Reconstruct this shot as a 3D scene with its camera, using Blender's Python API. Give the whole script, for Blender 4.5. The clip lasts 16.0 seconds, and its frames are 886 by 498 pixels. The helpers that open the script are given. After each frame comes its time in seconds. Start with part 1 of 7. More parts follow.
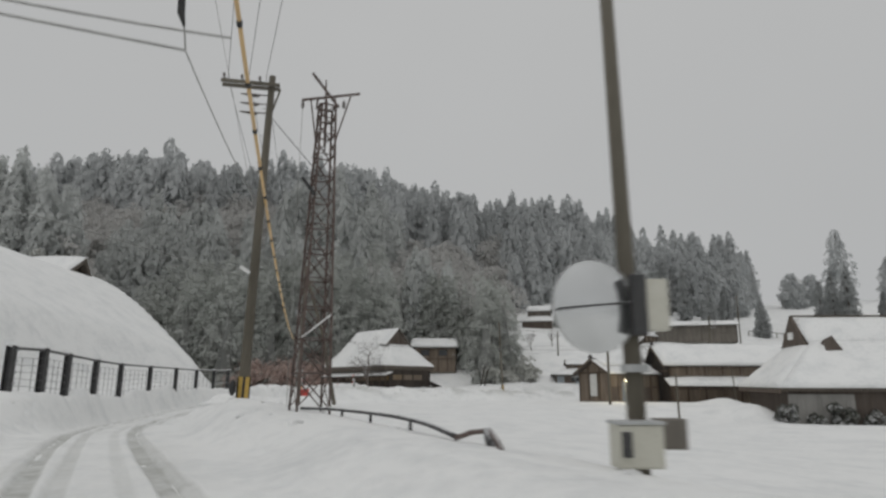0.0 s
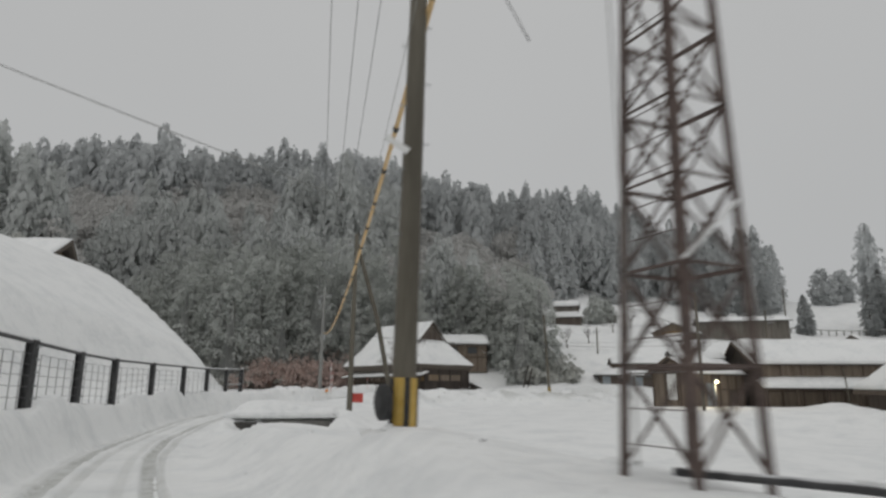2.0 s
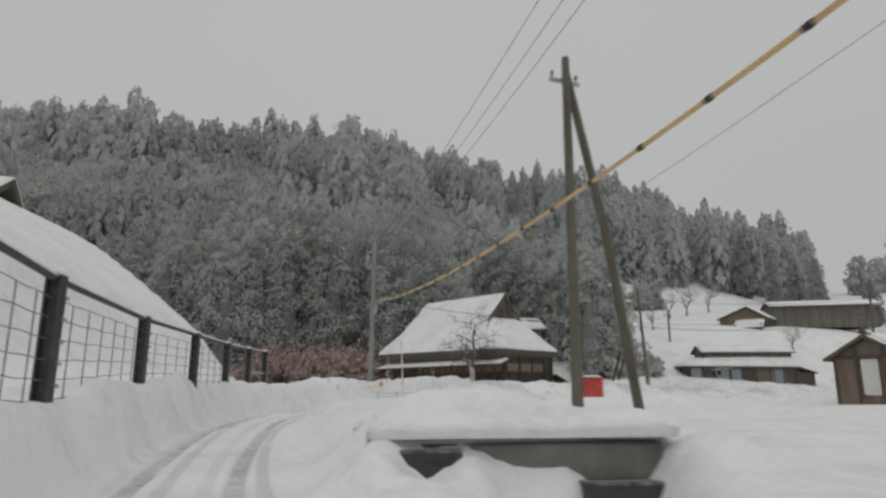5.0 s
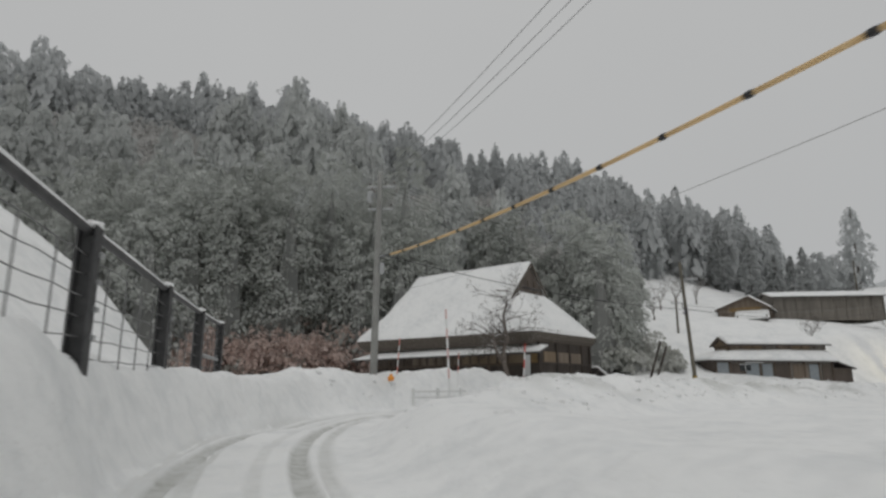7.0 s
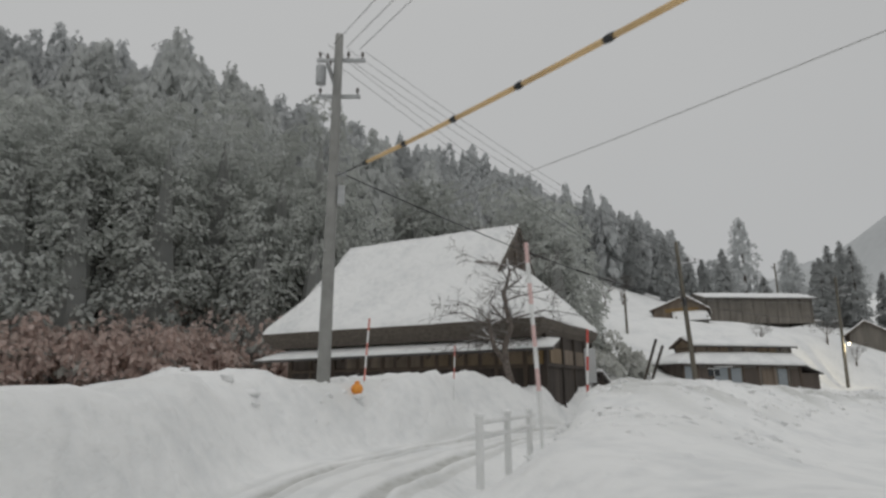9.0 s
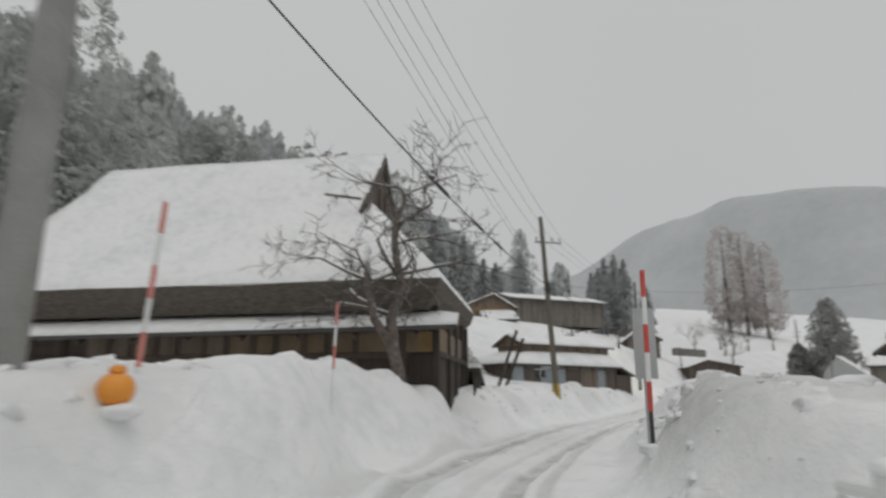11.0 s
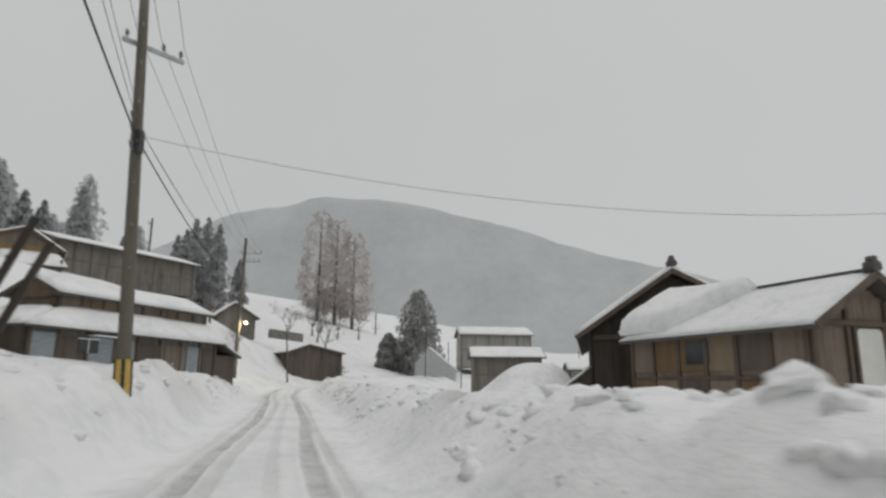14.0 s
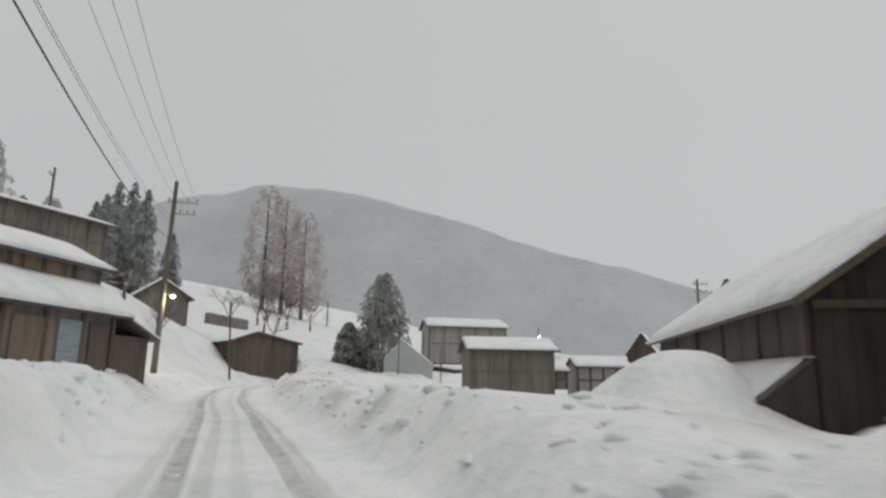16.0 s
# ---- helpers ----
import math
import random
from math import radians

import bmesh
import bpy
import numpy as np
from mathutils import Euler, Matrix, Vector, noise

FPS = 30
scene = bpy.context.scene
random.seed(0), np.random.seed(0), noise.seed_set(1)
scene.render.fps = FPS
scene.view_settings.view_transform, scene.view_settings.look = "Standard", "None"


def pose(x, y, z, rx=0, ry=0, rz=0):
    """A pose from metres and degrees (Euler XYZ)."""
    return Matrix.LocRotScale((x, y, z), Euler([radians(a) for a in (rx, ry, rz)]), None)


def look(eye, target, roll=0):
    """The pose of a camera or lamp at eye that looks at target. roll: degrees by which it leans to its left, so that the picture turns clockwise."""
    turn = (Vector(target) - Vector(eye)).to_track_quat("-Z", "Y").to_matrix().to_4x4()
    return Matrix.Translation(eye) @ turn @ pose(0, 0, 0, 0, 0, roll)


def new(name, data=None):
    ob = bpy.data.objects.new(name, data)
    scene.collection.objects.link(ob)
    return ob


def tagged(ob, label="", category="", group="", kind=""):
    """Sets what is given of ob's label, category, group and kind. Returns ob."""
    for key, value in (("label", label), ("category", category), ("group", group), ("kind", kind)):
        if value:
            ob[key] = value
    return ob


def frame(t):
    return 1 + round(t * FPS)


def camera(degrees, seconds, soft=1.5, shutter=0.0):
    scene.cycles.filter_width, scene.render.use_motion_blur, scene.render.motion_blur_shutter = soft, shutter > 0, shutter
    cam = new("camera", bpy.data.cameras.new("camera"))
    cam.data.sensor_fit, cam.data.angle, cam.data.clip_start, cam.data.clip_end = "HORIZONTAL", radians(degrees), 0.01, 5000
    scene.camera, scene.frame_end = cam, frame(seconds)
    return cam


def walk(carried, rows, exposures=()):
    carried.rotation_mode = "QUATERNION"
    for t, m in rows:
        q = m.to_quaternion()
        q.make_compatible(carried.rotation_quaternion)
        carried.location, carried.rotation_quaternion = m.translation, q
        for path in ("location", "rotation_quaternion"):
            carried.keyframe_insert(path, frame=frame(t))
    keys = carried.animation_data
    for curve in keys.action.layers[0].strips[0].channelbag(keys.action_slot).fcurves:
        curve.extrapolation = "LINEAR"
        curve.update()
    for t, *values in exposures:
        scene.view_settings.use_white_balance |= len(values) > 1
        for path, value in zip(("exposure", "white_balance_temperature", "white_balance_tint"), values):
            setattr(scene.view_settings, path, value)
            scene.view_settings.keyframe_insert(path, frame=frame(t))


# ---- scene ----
cam = camera(70.0, 16.0, 2.6, 0.5)
PATH = [
    (0, (0.06, -0.956, 1.333), (0.068, 0.998, 1.761), 0.15),
    (0.5, (-1.143, 1.488, 1.377), (-1.13, 3.441, 1.806), 0.15),
    (1, (-2.503, 3.981, 1.455), (-2.482, 5.934, 1.885), 0.15),
    (1.5, (-3.78, 6.534, 1.504), (-3.751, 8.487, 1.934), 0.15),
    (2, (-5.124, 9.185, 1.49), (-5.091, 11.139, 1.919), 0.15),
    (2.5, (-6.55, 11.848, 1.477), (-6.515, 13.801, 1.907), 0.15),
    (3, (-7.887, 14.522, 1.412), (-7.851, 16.476, 1.838), 0.0),
    (3.5, (-9.281, 17.342, 1.279), (-9.235, 19.296, 1.703), 0.0),
    (4, (-10.635, 20.3, 1.177), (-10.573, 22.253, 1.603), 0.0),
    (6.5, (-16.428, 36.966, 0.816), (-16.155, 38.901, 1.244), 0.0),
    (7, (-17.177, 40.301, 0.853), (-16.837, 42.225, 1.279), 0.0),
    (7.5, (-17.735, 43.639, 0.906), (-17.308, 45.547, 1.331), 0.0),
    (8, (-18.137, 46.874, 0.986), (-17.621, 48.757, 1.419), -0.2),
    (10.5, (-16.993, 60.22, 1.178), (-15.901, 61.835, 1.624), -0.2),
    (11.5, (-14.487, 64.236, 1.148), (-13.013, 65.514, 1.592), -0.4),
    (12.2, (-11.989, 67.005, 1.203), (-10.3, 67.985, 1.636), -0.3),
    (12.5, (-10.675, 68.165, 1.206), (-8.921, 69.025, 1.634), -0.2),
    (13, (-8.335, 69.856, 1.184), (-6.498, 70.526, 1.606), 0.1),
    (13.5, (-5.938, 71.399, 1.189), (-4.049, 71.909, 1.606), 0.3),
    (14, (-3.329, 72.863, 1.212), (-1.412, 73.256, 1.625), 0.5),
    (14.5, (-0.549, 74.379, 1.249), (1.381, 74.707, 1.657), 0.6),
    (15, (2.283, 75.791, 1.257), (4.221, 76.073, 1.663), 0.65),
    (15.5, (5.335, 77.283, 1.262), (7.278, 77.532, 1.668), 0.75),
    (16, (8.589, 78.826, 1.258), (10.535, 79.045, 1.665), 0.9),
]
walk(cam, [(t, look(eye, target, roll)) for t, eye, target, roll in PATH],
     ((0.0, -0.2), (8.0, -0.2), (10.5, -0.08), (12.5, 0.0), (16.0, -0.02)))

# ---- world and light: an overcast snowy afternoon ----
world = bpy.data.worlds.new("overcast_sky")
scene.world = world
world.use_nodes = True
wn, wl = world.node_tree.nodes, world.node_tree.links
wn.clear()
w_out = wn.new("ShaderNodeOutputWorld")
w_bg = wn.new("ShaderNodeBackground")
w_sky = wn.new("ShaderNodeTexSky")
w_sky.sky_type = "NISHITA"
w_sky.sun_disc = False
w_sky.sun_elevation, w_sky.sun_rotation = radians(50), radians(160)
w_hs = wn.new("ShaderNodeHueSaturation")
w_hs.inputs["Saturation"].default_value = 0.05
w_hs.inputs["Value"].default_value = 0.1
wl.new(w_sky.outputs[0], w_hs.inputs["Color"])
w_tc = wn.new("ShaderNodeTexCoord")
w_sep = wn.new("ShaderNodeSeparateXYZ")
wl.new(w_tc.outputs["Generated"], w_sep.inputs[0])
w_ramp = wn.new("ShaderNodeValToRGB")
w_ramp.color_ramp.elements[0].position = 0.0
w_ramp.color_ramp.elements[0].color = (0.49, 0.5, 0.505, 1)
w_ramp.color_ramp.elements[1].position = 1.0
w_ramp.color_ramp.elements[1].color = (0.74, 0.745, 0.74, 1)
w_mid = w_ramp.color_ramp.elements.new(0.55)
w_mid.color = (0.56, 0.565, 0.565, 1)
wl.new(w_sep.outputs["Z"], w_ramp.inputs[0])
w_noise = wn.new("ShaderNodeTexNoise")
w_noise.inputs["Scale"].default_value = 1.6
w_noise.inputs["Detail"].default_value = 3
wl.new(w_tc.outputs["Generated"], w_noise.inputs["Vector"])
w_map = wn.new("ShaderNodeMapRange")
w_map.inputs["To Min"].default_value, w_map.inputs["To Max"].default_value = 0.93, 1.06
wl.new(w_noise.outputs[0], w_map.inputs["Value"])
w_mul = wn.new("ShaderNodeMixRGB")
w_mul.blend_type = "MULTIPLY"
w_mul.inputs[0].default_value = 1.0
wl.new(w_ramp.outputs[0], w_mul.inputs[1])
wl.new(w_map.outputs[0], w_mul.inputs[2])
w_mix = wn.new("ShaderNodeMixRGB")
w_mix.inputs[0].default_value = 0.1
wl.new(w_mul.outputs[0], w_mix.inputs[1])
wl.new(w_hs.outputs[0], w_mix.inputs[2])
wl.new(w_mix.outputs[0], w_bg.inputs["Color"])
w_bg.inputs["Strength"].default_value = 1.0
wl.new(w_bg.outputs[0], w_out.inputs[0])

sun_data = bpy.data.lights.new("sun", "SUN")
sun_data.energy, sun_data.angle, sun_data.color = 0.35, radians(40), (1.0, 0.98, 0.95)
sun = new("sun", sun_data)
sun.matrix_world = look((0, 0, 60), (14, 26, 0))


# ---- mesh helpers ----
class M:
    """Vertices and faces in world metres, gathered for one mesh."""

    def __init__(self):
        self.v, self.f = [], []

    def add(self, vs, fs):
        n = len(self.v)
        self.v += [tuple(map(float, p)) for p in vs]
        self.f += [tuple(i + n for i in f) for f in fs]
        return self

    def beam(self, p, q, w, h, up=(0, 0, 1), c=0.12):
        """A bar from p to q, w across and h along up, its long edges chamfered."""
        p, q = Vector(p), Vector(q)
        d = (q - p).normalized()
        up = Vector(up)
        if abs(d.dot(up.normalized())) > 0.98:
            up = Vector((0, 1, 0)) if abs(d.y) < 0.9 else Vector((1, 0, 0))
        s = d.cross(up).normalized()
        u = s.cross(d).normalized()
        k = min(w, h) * c
        a, b = w / 2, h / 2
        ring = [(a, b - k), (a - k, b), (k - a, b), (-a, b - k), (-a, k - b), (k - a, -b), (a - k, -b), (a, k - b)]
        vs = [e + s * x + u * y for e in (p, q) for x, y in ring]
        fs = [(i, (i + 1) % 8, 8 + (i + 1) % 8, 8 + i) for i in range(8)]
        return self.add(vs, fs + [tuple(range(7, -1, -1)), tuple(range(8, 16))])

    def box(self, c, size, rz=0.0, k=0.06):
        """A box centred at c, turned by rz degrees."""
        d = Vector((math.cos(radians(rz)), math.sin(radians(rz)), 0)) * (size[0] / 2)
        c = Vector(c)
        return self.beam(c - d, c + d, size[1], size[2], c=k)

    def tube(self, pts, radii, n=8, caps=True):
        pts = [Vector(p) for p in pts]
        vs, fs = [], []
        ref = Vector((0.31, 0.17, 0.93))
        for i, p in enumerate(pts):
            d = (pts[min(i + 1, len(pts) - 1)] - pts[max(i - 1, 0)]).normalized()
            s = d.cross(ref)
            s = s.normalized() if s.length > 1e-4 else Vector((1, 0, 0))
            u = s.cross(d)
            r = radii[i] if hasattr(radii, "__len__") else radii
            vs += [p + (s * math.cos(2 * math.pi * j / n) + u * math.sin(2 * math.pi * j / n)) * r for j in range(n)]
        for i in range(len(pts) - 1):
            for j in range(n):
                a, b = i * n + j, i * n + (j + 1) % n
                fs.append((a, b, b + n, a + n))
        if caps:
            fs += [tuple(range(n - 1, -1, -1)), tuple(range(len(vs) - n, len(vs)))]
        return self.add(vs, fs)

    def slab(self, quad, th):
        """A plate on four (or more) corners, th thick below them."""
        quad = [Vector(p) for p in quad]
        nrm = (quad[1] - quad[0]).cross(quad[2] - quad[0]).normalized()
        if nrm.z < 0:
            quad = quad[::-1]
            nrm = -nrm
        n = len(quad)
        vs = quad + [p - nrm * th for p in quad]
        fs = [tuple(range(n)), tuple(range(2 * n - 1, n - 1, -1))]
        fs += [(i, i + n, (i + 1) % n + n, (i + 1) % n) for i in range(n)]
        return self.add(vs, fs)

    def wall(self, a, b, z0, z1, th, inward):
        """An upright wall from a to b (x, y), with its thickness on the inward side."""
        a, b, i = Vector((*a, 0)), Vector((*b, 0)), Vector((*inward, 0)).normalized() * th
        vs = [a, b, b + i, a + i]
        vs = [p + Vector((0, 0, z0)) for p in vs] + [p + Vector((0, 0, z1)) for p in vs]
        return self.add(vs, [(3, 2, 1, 0), (4, 5, 6, 7), (0, 1, 5, 4), (1, 2, 6, 5), (2, 3, 7, 6), (3, 0, 4, 7)])

    def blanket(self, a, b, c, d, th, seed=0, n=14, m=8, rough=0.25, drop=0.0):
        """A layer of snow on the quad a-b (eave), c-d (ridge, d above a): rounded at its rim, uneven on top."""
        a, b, c, d = (Vector(p) for p in (a, b, c, d))
        nrm = (b - a).cross(d - a).normalized()
        if nrm.z < 0:
            nrm = -nrm
        top, bot = [], []
        for j in range(m + 1):
            v = j / m
            for i in range(n + 1):
                u = i / n
                p = (a * (1 - u) + b * u) * (1 - v) + (d * (1 - u) + c * u) * v
                e = min(u, 1 - u) * n * 0.8
                e2 = v * m * 0.8
                k = min(1.0, 0.35 + 0.65 * min(e, e2, 1.0))
                w = noise.noise(Vector((p.x * 0.35 + seed, p.y * 0.35, seed * 3.1)))
                w2 = noise.noise(Vector((p.x * 1.3, p.y * 1.3, seed + 5.0)))
                t = th * k * (1 + rough * w + 0.1 * w2)
                q = p + nrm * t
                if j == 0:
                    q += (a - d).normalized() * drop * (0.6 + 0.5 * w)
                top.append(q)
                bot.append(p + nrm * 0.004)
        nn = n + 1
        vs = top + bot
        o = len(top)
        fs = [(j * nn + i, j * nn + i + 1, (j + 1) * nn + i + 1, (j + 1) * nn + i) for j in range(m) for i in range(n)]
        rim = [i for i in range(nn)] + [j * nn + n for j in range(1, m + 1)] + [m * nn + i for i in range(n - 1, -1, -1)] + [j * nn for j in range(m - 1, 0, -1)]
        fs += [(rim[i], o + rim[i], o + rim[(i + 1) % len(rim)], rim[(i + 1) % len(rim)]) for i in range(len(rim))]
        return self.add(vs, fs)

    def lump(self, c, r, seed, squash=0.7, rough=0.35, sub=1):
        key = sub
        if key not in LUMPS:
            b = bmesh.new()
            bmesh.ops.create_icosphere(b, subdivisions=sub, radius=1.0)
            LUMPS[key] = ([tuple(v.co) for v in b.verts], [tuple(v.index for v in f.verts) for f in b.faces])
            b.free()
        vs, fs = LUMPS[key]
        out = []
        for x, y, z in vs:
            k = 1 + rough * noise.noise(Vector((x * 1.4 + seed, y * 1.4 - seed, z * 1.4)))
            out.append((c[0] + x * r * k, c[1] + y * r * k, c[2] + z * r * k * squash))
        return self.add(out, fs)


LUMPS = {}
ORIGIN = {}


def thing(name, at, label, category, group="", kind=""):
    ob = new(name)
    ob.location = at
    ob.empty_display_size = 0.2
    ORIGIN[ob.name] = Vector(at)
    return tagged(ob, label, category, group, kind)


def mesh_of(name, m, mat, o, smooth):
    me = bpy.data.meshes.new(name)
    me.from_pydata([(p[0] - o[0], p[1] - o[1], p[2] - o[2]) for p in m.v], [], m.f)
    me.materials.append(mat)
    if smooth:
        me.polygons.foreach_set("use_smooth", [True] * len(me.polygons))
    me.update()
    return me


def part(name, m, mat, parent, label="", smooth=False):
    o = ORIGIN[parent.name]
    ob = new(name, mesh_of(name, m, mat, o, smooth))
    ob.parent = parent
    ORIGIN[ob.name] = o
    if label:
        ob["label"] = label
    return ob


def single(name, m, mat, at, label, category, group="", kind="", smooth=False):
    """A thing of one mesh."""
    ob = new(name, mesh_of(name, m, mat, Vector(at), smooth))
    ob.location = at
    ORIGIN[ob.name] = Vector(at)
    return tagged(ob, label, category, group, kind)


# ---- materials ----
def material(name, col, col2=None, scale=4.0, rough=0.8, metal=0.0, bump=0.2, stretch=(1, 1, 1), dust=0.0, dust_lo=0.35, dust_hi=0.75, fine=30.0, island=0.0, thin=0.0):
    """A surface in two tones at two scales, with relief; dust is how much snow lies on what faces up."""
    mat = bpy.data.materials.new(name)
    mat.use_nodes = True
    nd, lk = mat.node_tree.nodes, mat.node_tree.links
    b = nd["Principled BSDF"]
    b.inputs["Roughness"].default_value, b.inputs["Metallic"].default_value = rough, metal
    tc = nd.new("ShaderNodeTexCoord")
    mp = nd.new("ShaderNodeMapping")
    mp.inputs["Scale"].default_value = stretch
    geo = nd.new("ShaderNodeNewGeometry")
    lk.new(geo.outputs["Position"], mp.inputs["Vector"])
    n1 = nd.new("ShaderNodeTexNoise")
    n1.inputs["Scale"].default_value, n1.inputs["Detail"].default_value = scale, 6
    n2 = nd.new("ShaderNodeTexNoise")
    n2.inputs["Scale"].default_value, n2.inputs["Detail"].default_value = fine, 4
    for n in (n1, n2):
        lk.new(mp.outputs[0], n.inputs["Vector"])
    ad = nd.new("ShaderNodeMath")
    ad.operation = "MULTIPLY_ADD"
    ad.inputs[1].default_value = 0.35
    lk.new(n2.outputs[0], ad.inputs[0])
    lk.new(n1.outputs[0], ad.inputs[2])
    rng = nd.new("ShaderNodeMapRange")
    rng.inputs["From Min"].default_value, rng.inputs["From Max"].default_value = 0.45, 0.9
    lk.new(ad.outputs[0], rng.inputs["Value"])
    mix = nd.new("ShaderNodeMixRGB")
    mix.inputs[1].default_value = (*col, 1)
    mix.inputs[2].default_value = (*(col2 or tuple(min(1, c * 1.35) for c in col)), 1)
    lk.new(rng.outputs[0], mix.inputs[0])
    last = mix.outputs[0]
    if island:
        hs = nd.new("ShaderNodeHueSaturation")
        rr = nd.new("ShaderNodeMapRange")
        rr.inputs["To Min"].default_value, rr.inputs["To Max"].default_value = 1 - island, 1 + island
        lk.new(geo.outputs["Random Per Island"], rr.inputs["Value"])
        lk.new(rr.outputs[0], hs.inputs["Value"])
        lk.new(last, hs.inputs["Color"])
        last = hs.outputs[0]
    if dust:
        sp = nd.new("ShaderNodeSeparateXYZ")
        lk.new(geo.outputs["Normal"], sp.inputs[0])
        nz = nd.new("ShaderNodeMath")
        nz.operation = "MULTIPLY_ADD"
        nz.inputs[1].default_value = 0.9
        lk.new(n1.outputs[0], nz.inputs[0])
        lk.new(sp.outputs["Z"], nz.inputs[2])
        dr = nd.new("ShaderNodeMapRange")
        dr.inputs["From Min"].default_value, dr.inputs["From Max"].default_value = dust_lo + 0.45, dust_hi + 0.45
        dr.inputs["To Max"].default_value = dust
        lk.new(nz.outputs[0], dr.inputs["Value"])
        m2 = nd.new("ShaderNodeMixRGB")
        m2.inputs[2].default_value = (0.82, 0.83, 0.84, 1)
        lk.new(dr.outputs[0], m2.inputs[0])
        lk.new(last, m2.inputs[1])
        last = m2.outputs[0]
    lk.new(last, b.inputs["Base Color"])
    bp = nd.new("ShaderNodeBump")
    bp.inputs["Strength"].default_value, bp.inputs["Distance"].default_value = bump, 0.03
    lk.new(ad.outputs[0], bp.inputs["Height"])
    lk.new(bp.outputs[0], b.inputs["Normal"])
    if thin:
        # thin leaves let part of the light through
        tr = nd.new("ShaderNodeBsdfTranslucent")
        lk.new(last, tr.inputs["Color"])
        ms = nd.new("ShaderNodeMixShader")
        ms.inputs[0].default_value = thin
        lk.new(b.outputs[0], ms.inputs[1])
        lk.new(tr.outputs[0], ms.inputs[2])
        lk.new(ms.outputs[0], nd["Material Output"].inputs[0])
    return mat


def glow(name, col, strength):
    mat = bpy.data.materials.new(name)
    mat.use_nodes = True
    b = mat.node_tree.nodes["Principled BSDF"]
    b.inputs["Base Color"].default_value = (*col, 1)
    b.inputs["Emission Color"].default_value = (*col, 1)
    b.inputs["Emission Strength"].default_value = strength
    return mat


def snow_material(name, rut=False):
    mat = bpy.data.materials.new(name)
    mat.use_nodes = True
    nd, lk = mat.node_tree.nodes, mat.node_tree.links
    b = nd["Principled BSDF"]
    b.inputs["Roughness"].default_value = 0.75
    geo = nd.new("ShaderNodeNewGeometry")
    heights = []
    for sc, k in ((0.6, 1.0), (3.5, 0.55), (26.0, 0.18)):
        n = nd.new("ShaderNodeTexNoise")
        n.inputs["Scale"].default_value, n.inputs["Detail"].default_value = sc, 5
        lk.new(geo.outputs["Position"], n.inputs["Vector"])
        heights.append((n, k))
    m1 = nd.new("ShaderNodeMath")
    m1.operation = "MULTIPLY_ADD"
    m1.inputs[1].default_value = 0.75
    lk.new(heights[1][0].outputs[0], m1.inputs[0])
    lk.new(heights[0][0].outputs[0], m1.inputs[2])
    m2 = nd.new("ShaderNodeMath")
    m2.operation = "MULTIPLY_ADD"
    m2.inputs[1].default_value = 0.12
    lk.new(heights[2][0].outputs[0], m2.inputs[0])
    lk.new(m1.outputs[0], m2.inputs[2])
    ramp = nd.new("ShaderNodeValToRGB")
    ramp.color_ramp.elements[0].position, ramp.color_ramp.elements[0].color = 0.45, (0.7, 0.715, 0.722, 1)
    ramp.color_ramp.elements[1].position, ramp.color_ramp.elements[1].color = 0.95, (0.88, 0.885, 0.88, 1)
    lk.new(m1.outputs[0], ramp.inputs[0])
    last = ramp.outputs[0]
    if rut:
        at = nd.new("ShaderNodeAttribute")
        at.attribute_name = "packed"
        mm = nd.new("ShaderNodeMath")
        mm.operation = "MULTIPLY"
        mr = nd.new("ShaderNodeMapRange")
        mr.inputs["From Min"].default_value, mr.inputs["From Max"].default_value = 0.3, 0.65
        mr.inputs["To Min"].default_value = 0.45
        lk.new(heights[1][0].outputs[0], mr.inputs["Value"])
        lk.new(at.outputs["Fac"], mm.inputs[0])
        lk.new(mr.outputs[0], mm.inputs[1])
        mx = nd.new("ShaderNodeMixRGB")
        mx.inputs[2].default_value = (0.42, 0.425, 0.4, 1)
        lk.new(mm.outputs[0], mx.inputs[0])
        lk.new(last, mx.inputs[1])
        last = mx.outputs[0]
    lk.new(last, b.inputs["Base Color"])
    bp = nd.new("ShaderNodeBump")
    bp.inputs["Strength"].default_value, bp.inputs["Distance"].default_value = 0.6, 0.2
    lk.new(m2.outputs[0], bp.inputs["Height"])
    lk.new(bp.outputs[0], b.inputs["Normal"])
    return mat


SNOW = snow_material("snow")
GROUND = snow_material("snow_ground", True)
ROOFSNOW = snow_material("roof_snow")
WOOD = material("weathered_boards", (0.125, 0.098, 0.073), (0.235, 0.19, 0.15), 2.5, 0.85, stretch=(1, 1, 0.15), bump=0.4, island=0.3)
WOODDARK = material("dark_boards", (0.07, 0.056, 0.047), (0.135, 0.11, 0.092), 2.5, 0.85, stretch=(1, 1, 0.15), bump=0.4, island=0.25)
GREYBOARD = material("pale_grey_boards", (0.24, 0.235, 0.22), (0.36, 0.35, 0.33), 2.5, 0.85, stretch=(1, 1, 0.12), bump=0.3, island=0.15)
# darkest board tone; on the farmhouse it holds the shade under the eaves
WOODBLACK = material("near_black_boards", (0.032, 0.026, 0.022), (0.07, 0.056, 0.046), 2.5, 0.85, stretch=(1, 1, 0.15), bump=0.4, island=0.25)
WOODGREY = material("grey_boards", (0.12, 0.11, 0.095), (0.22, 0.2, 0.175), 2.5, 0.85, stretch=(1, 1, 0.12), bump=0.4, island=0.2)
TIMBER = material("timber_posts", (0.07, 0.052, 0.04), (0.13, 0.1, 0.075), 3, 0.8, stretch=(1, 1, 0.2))
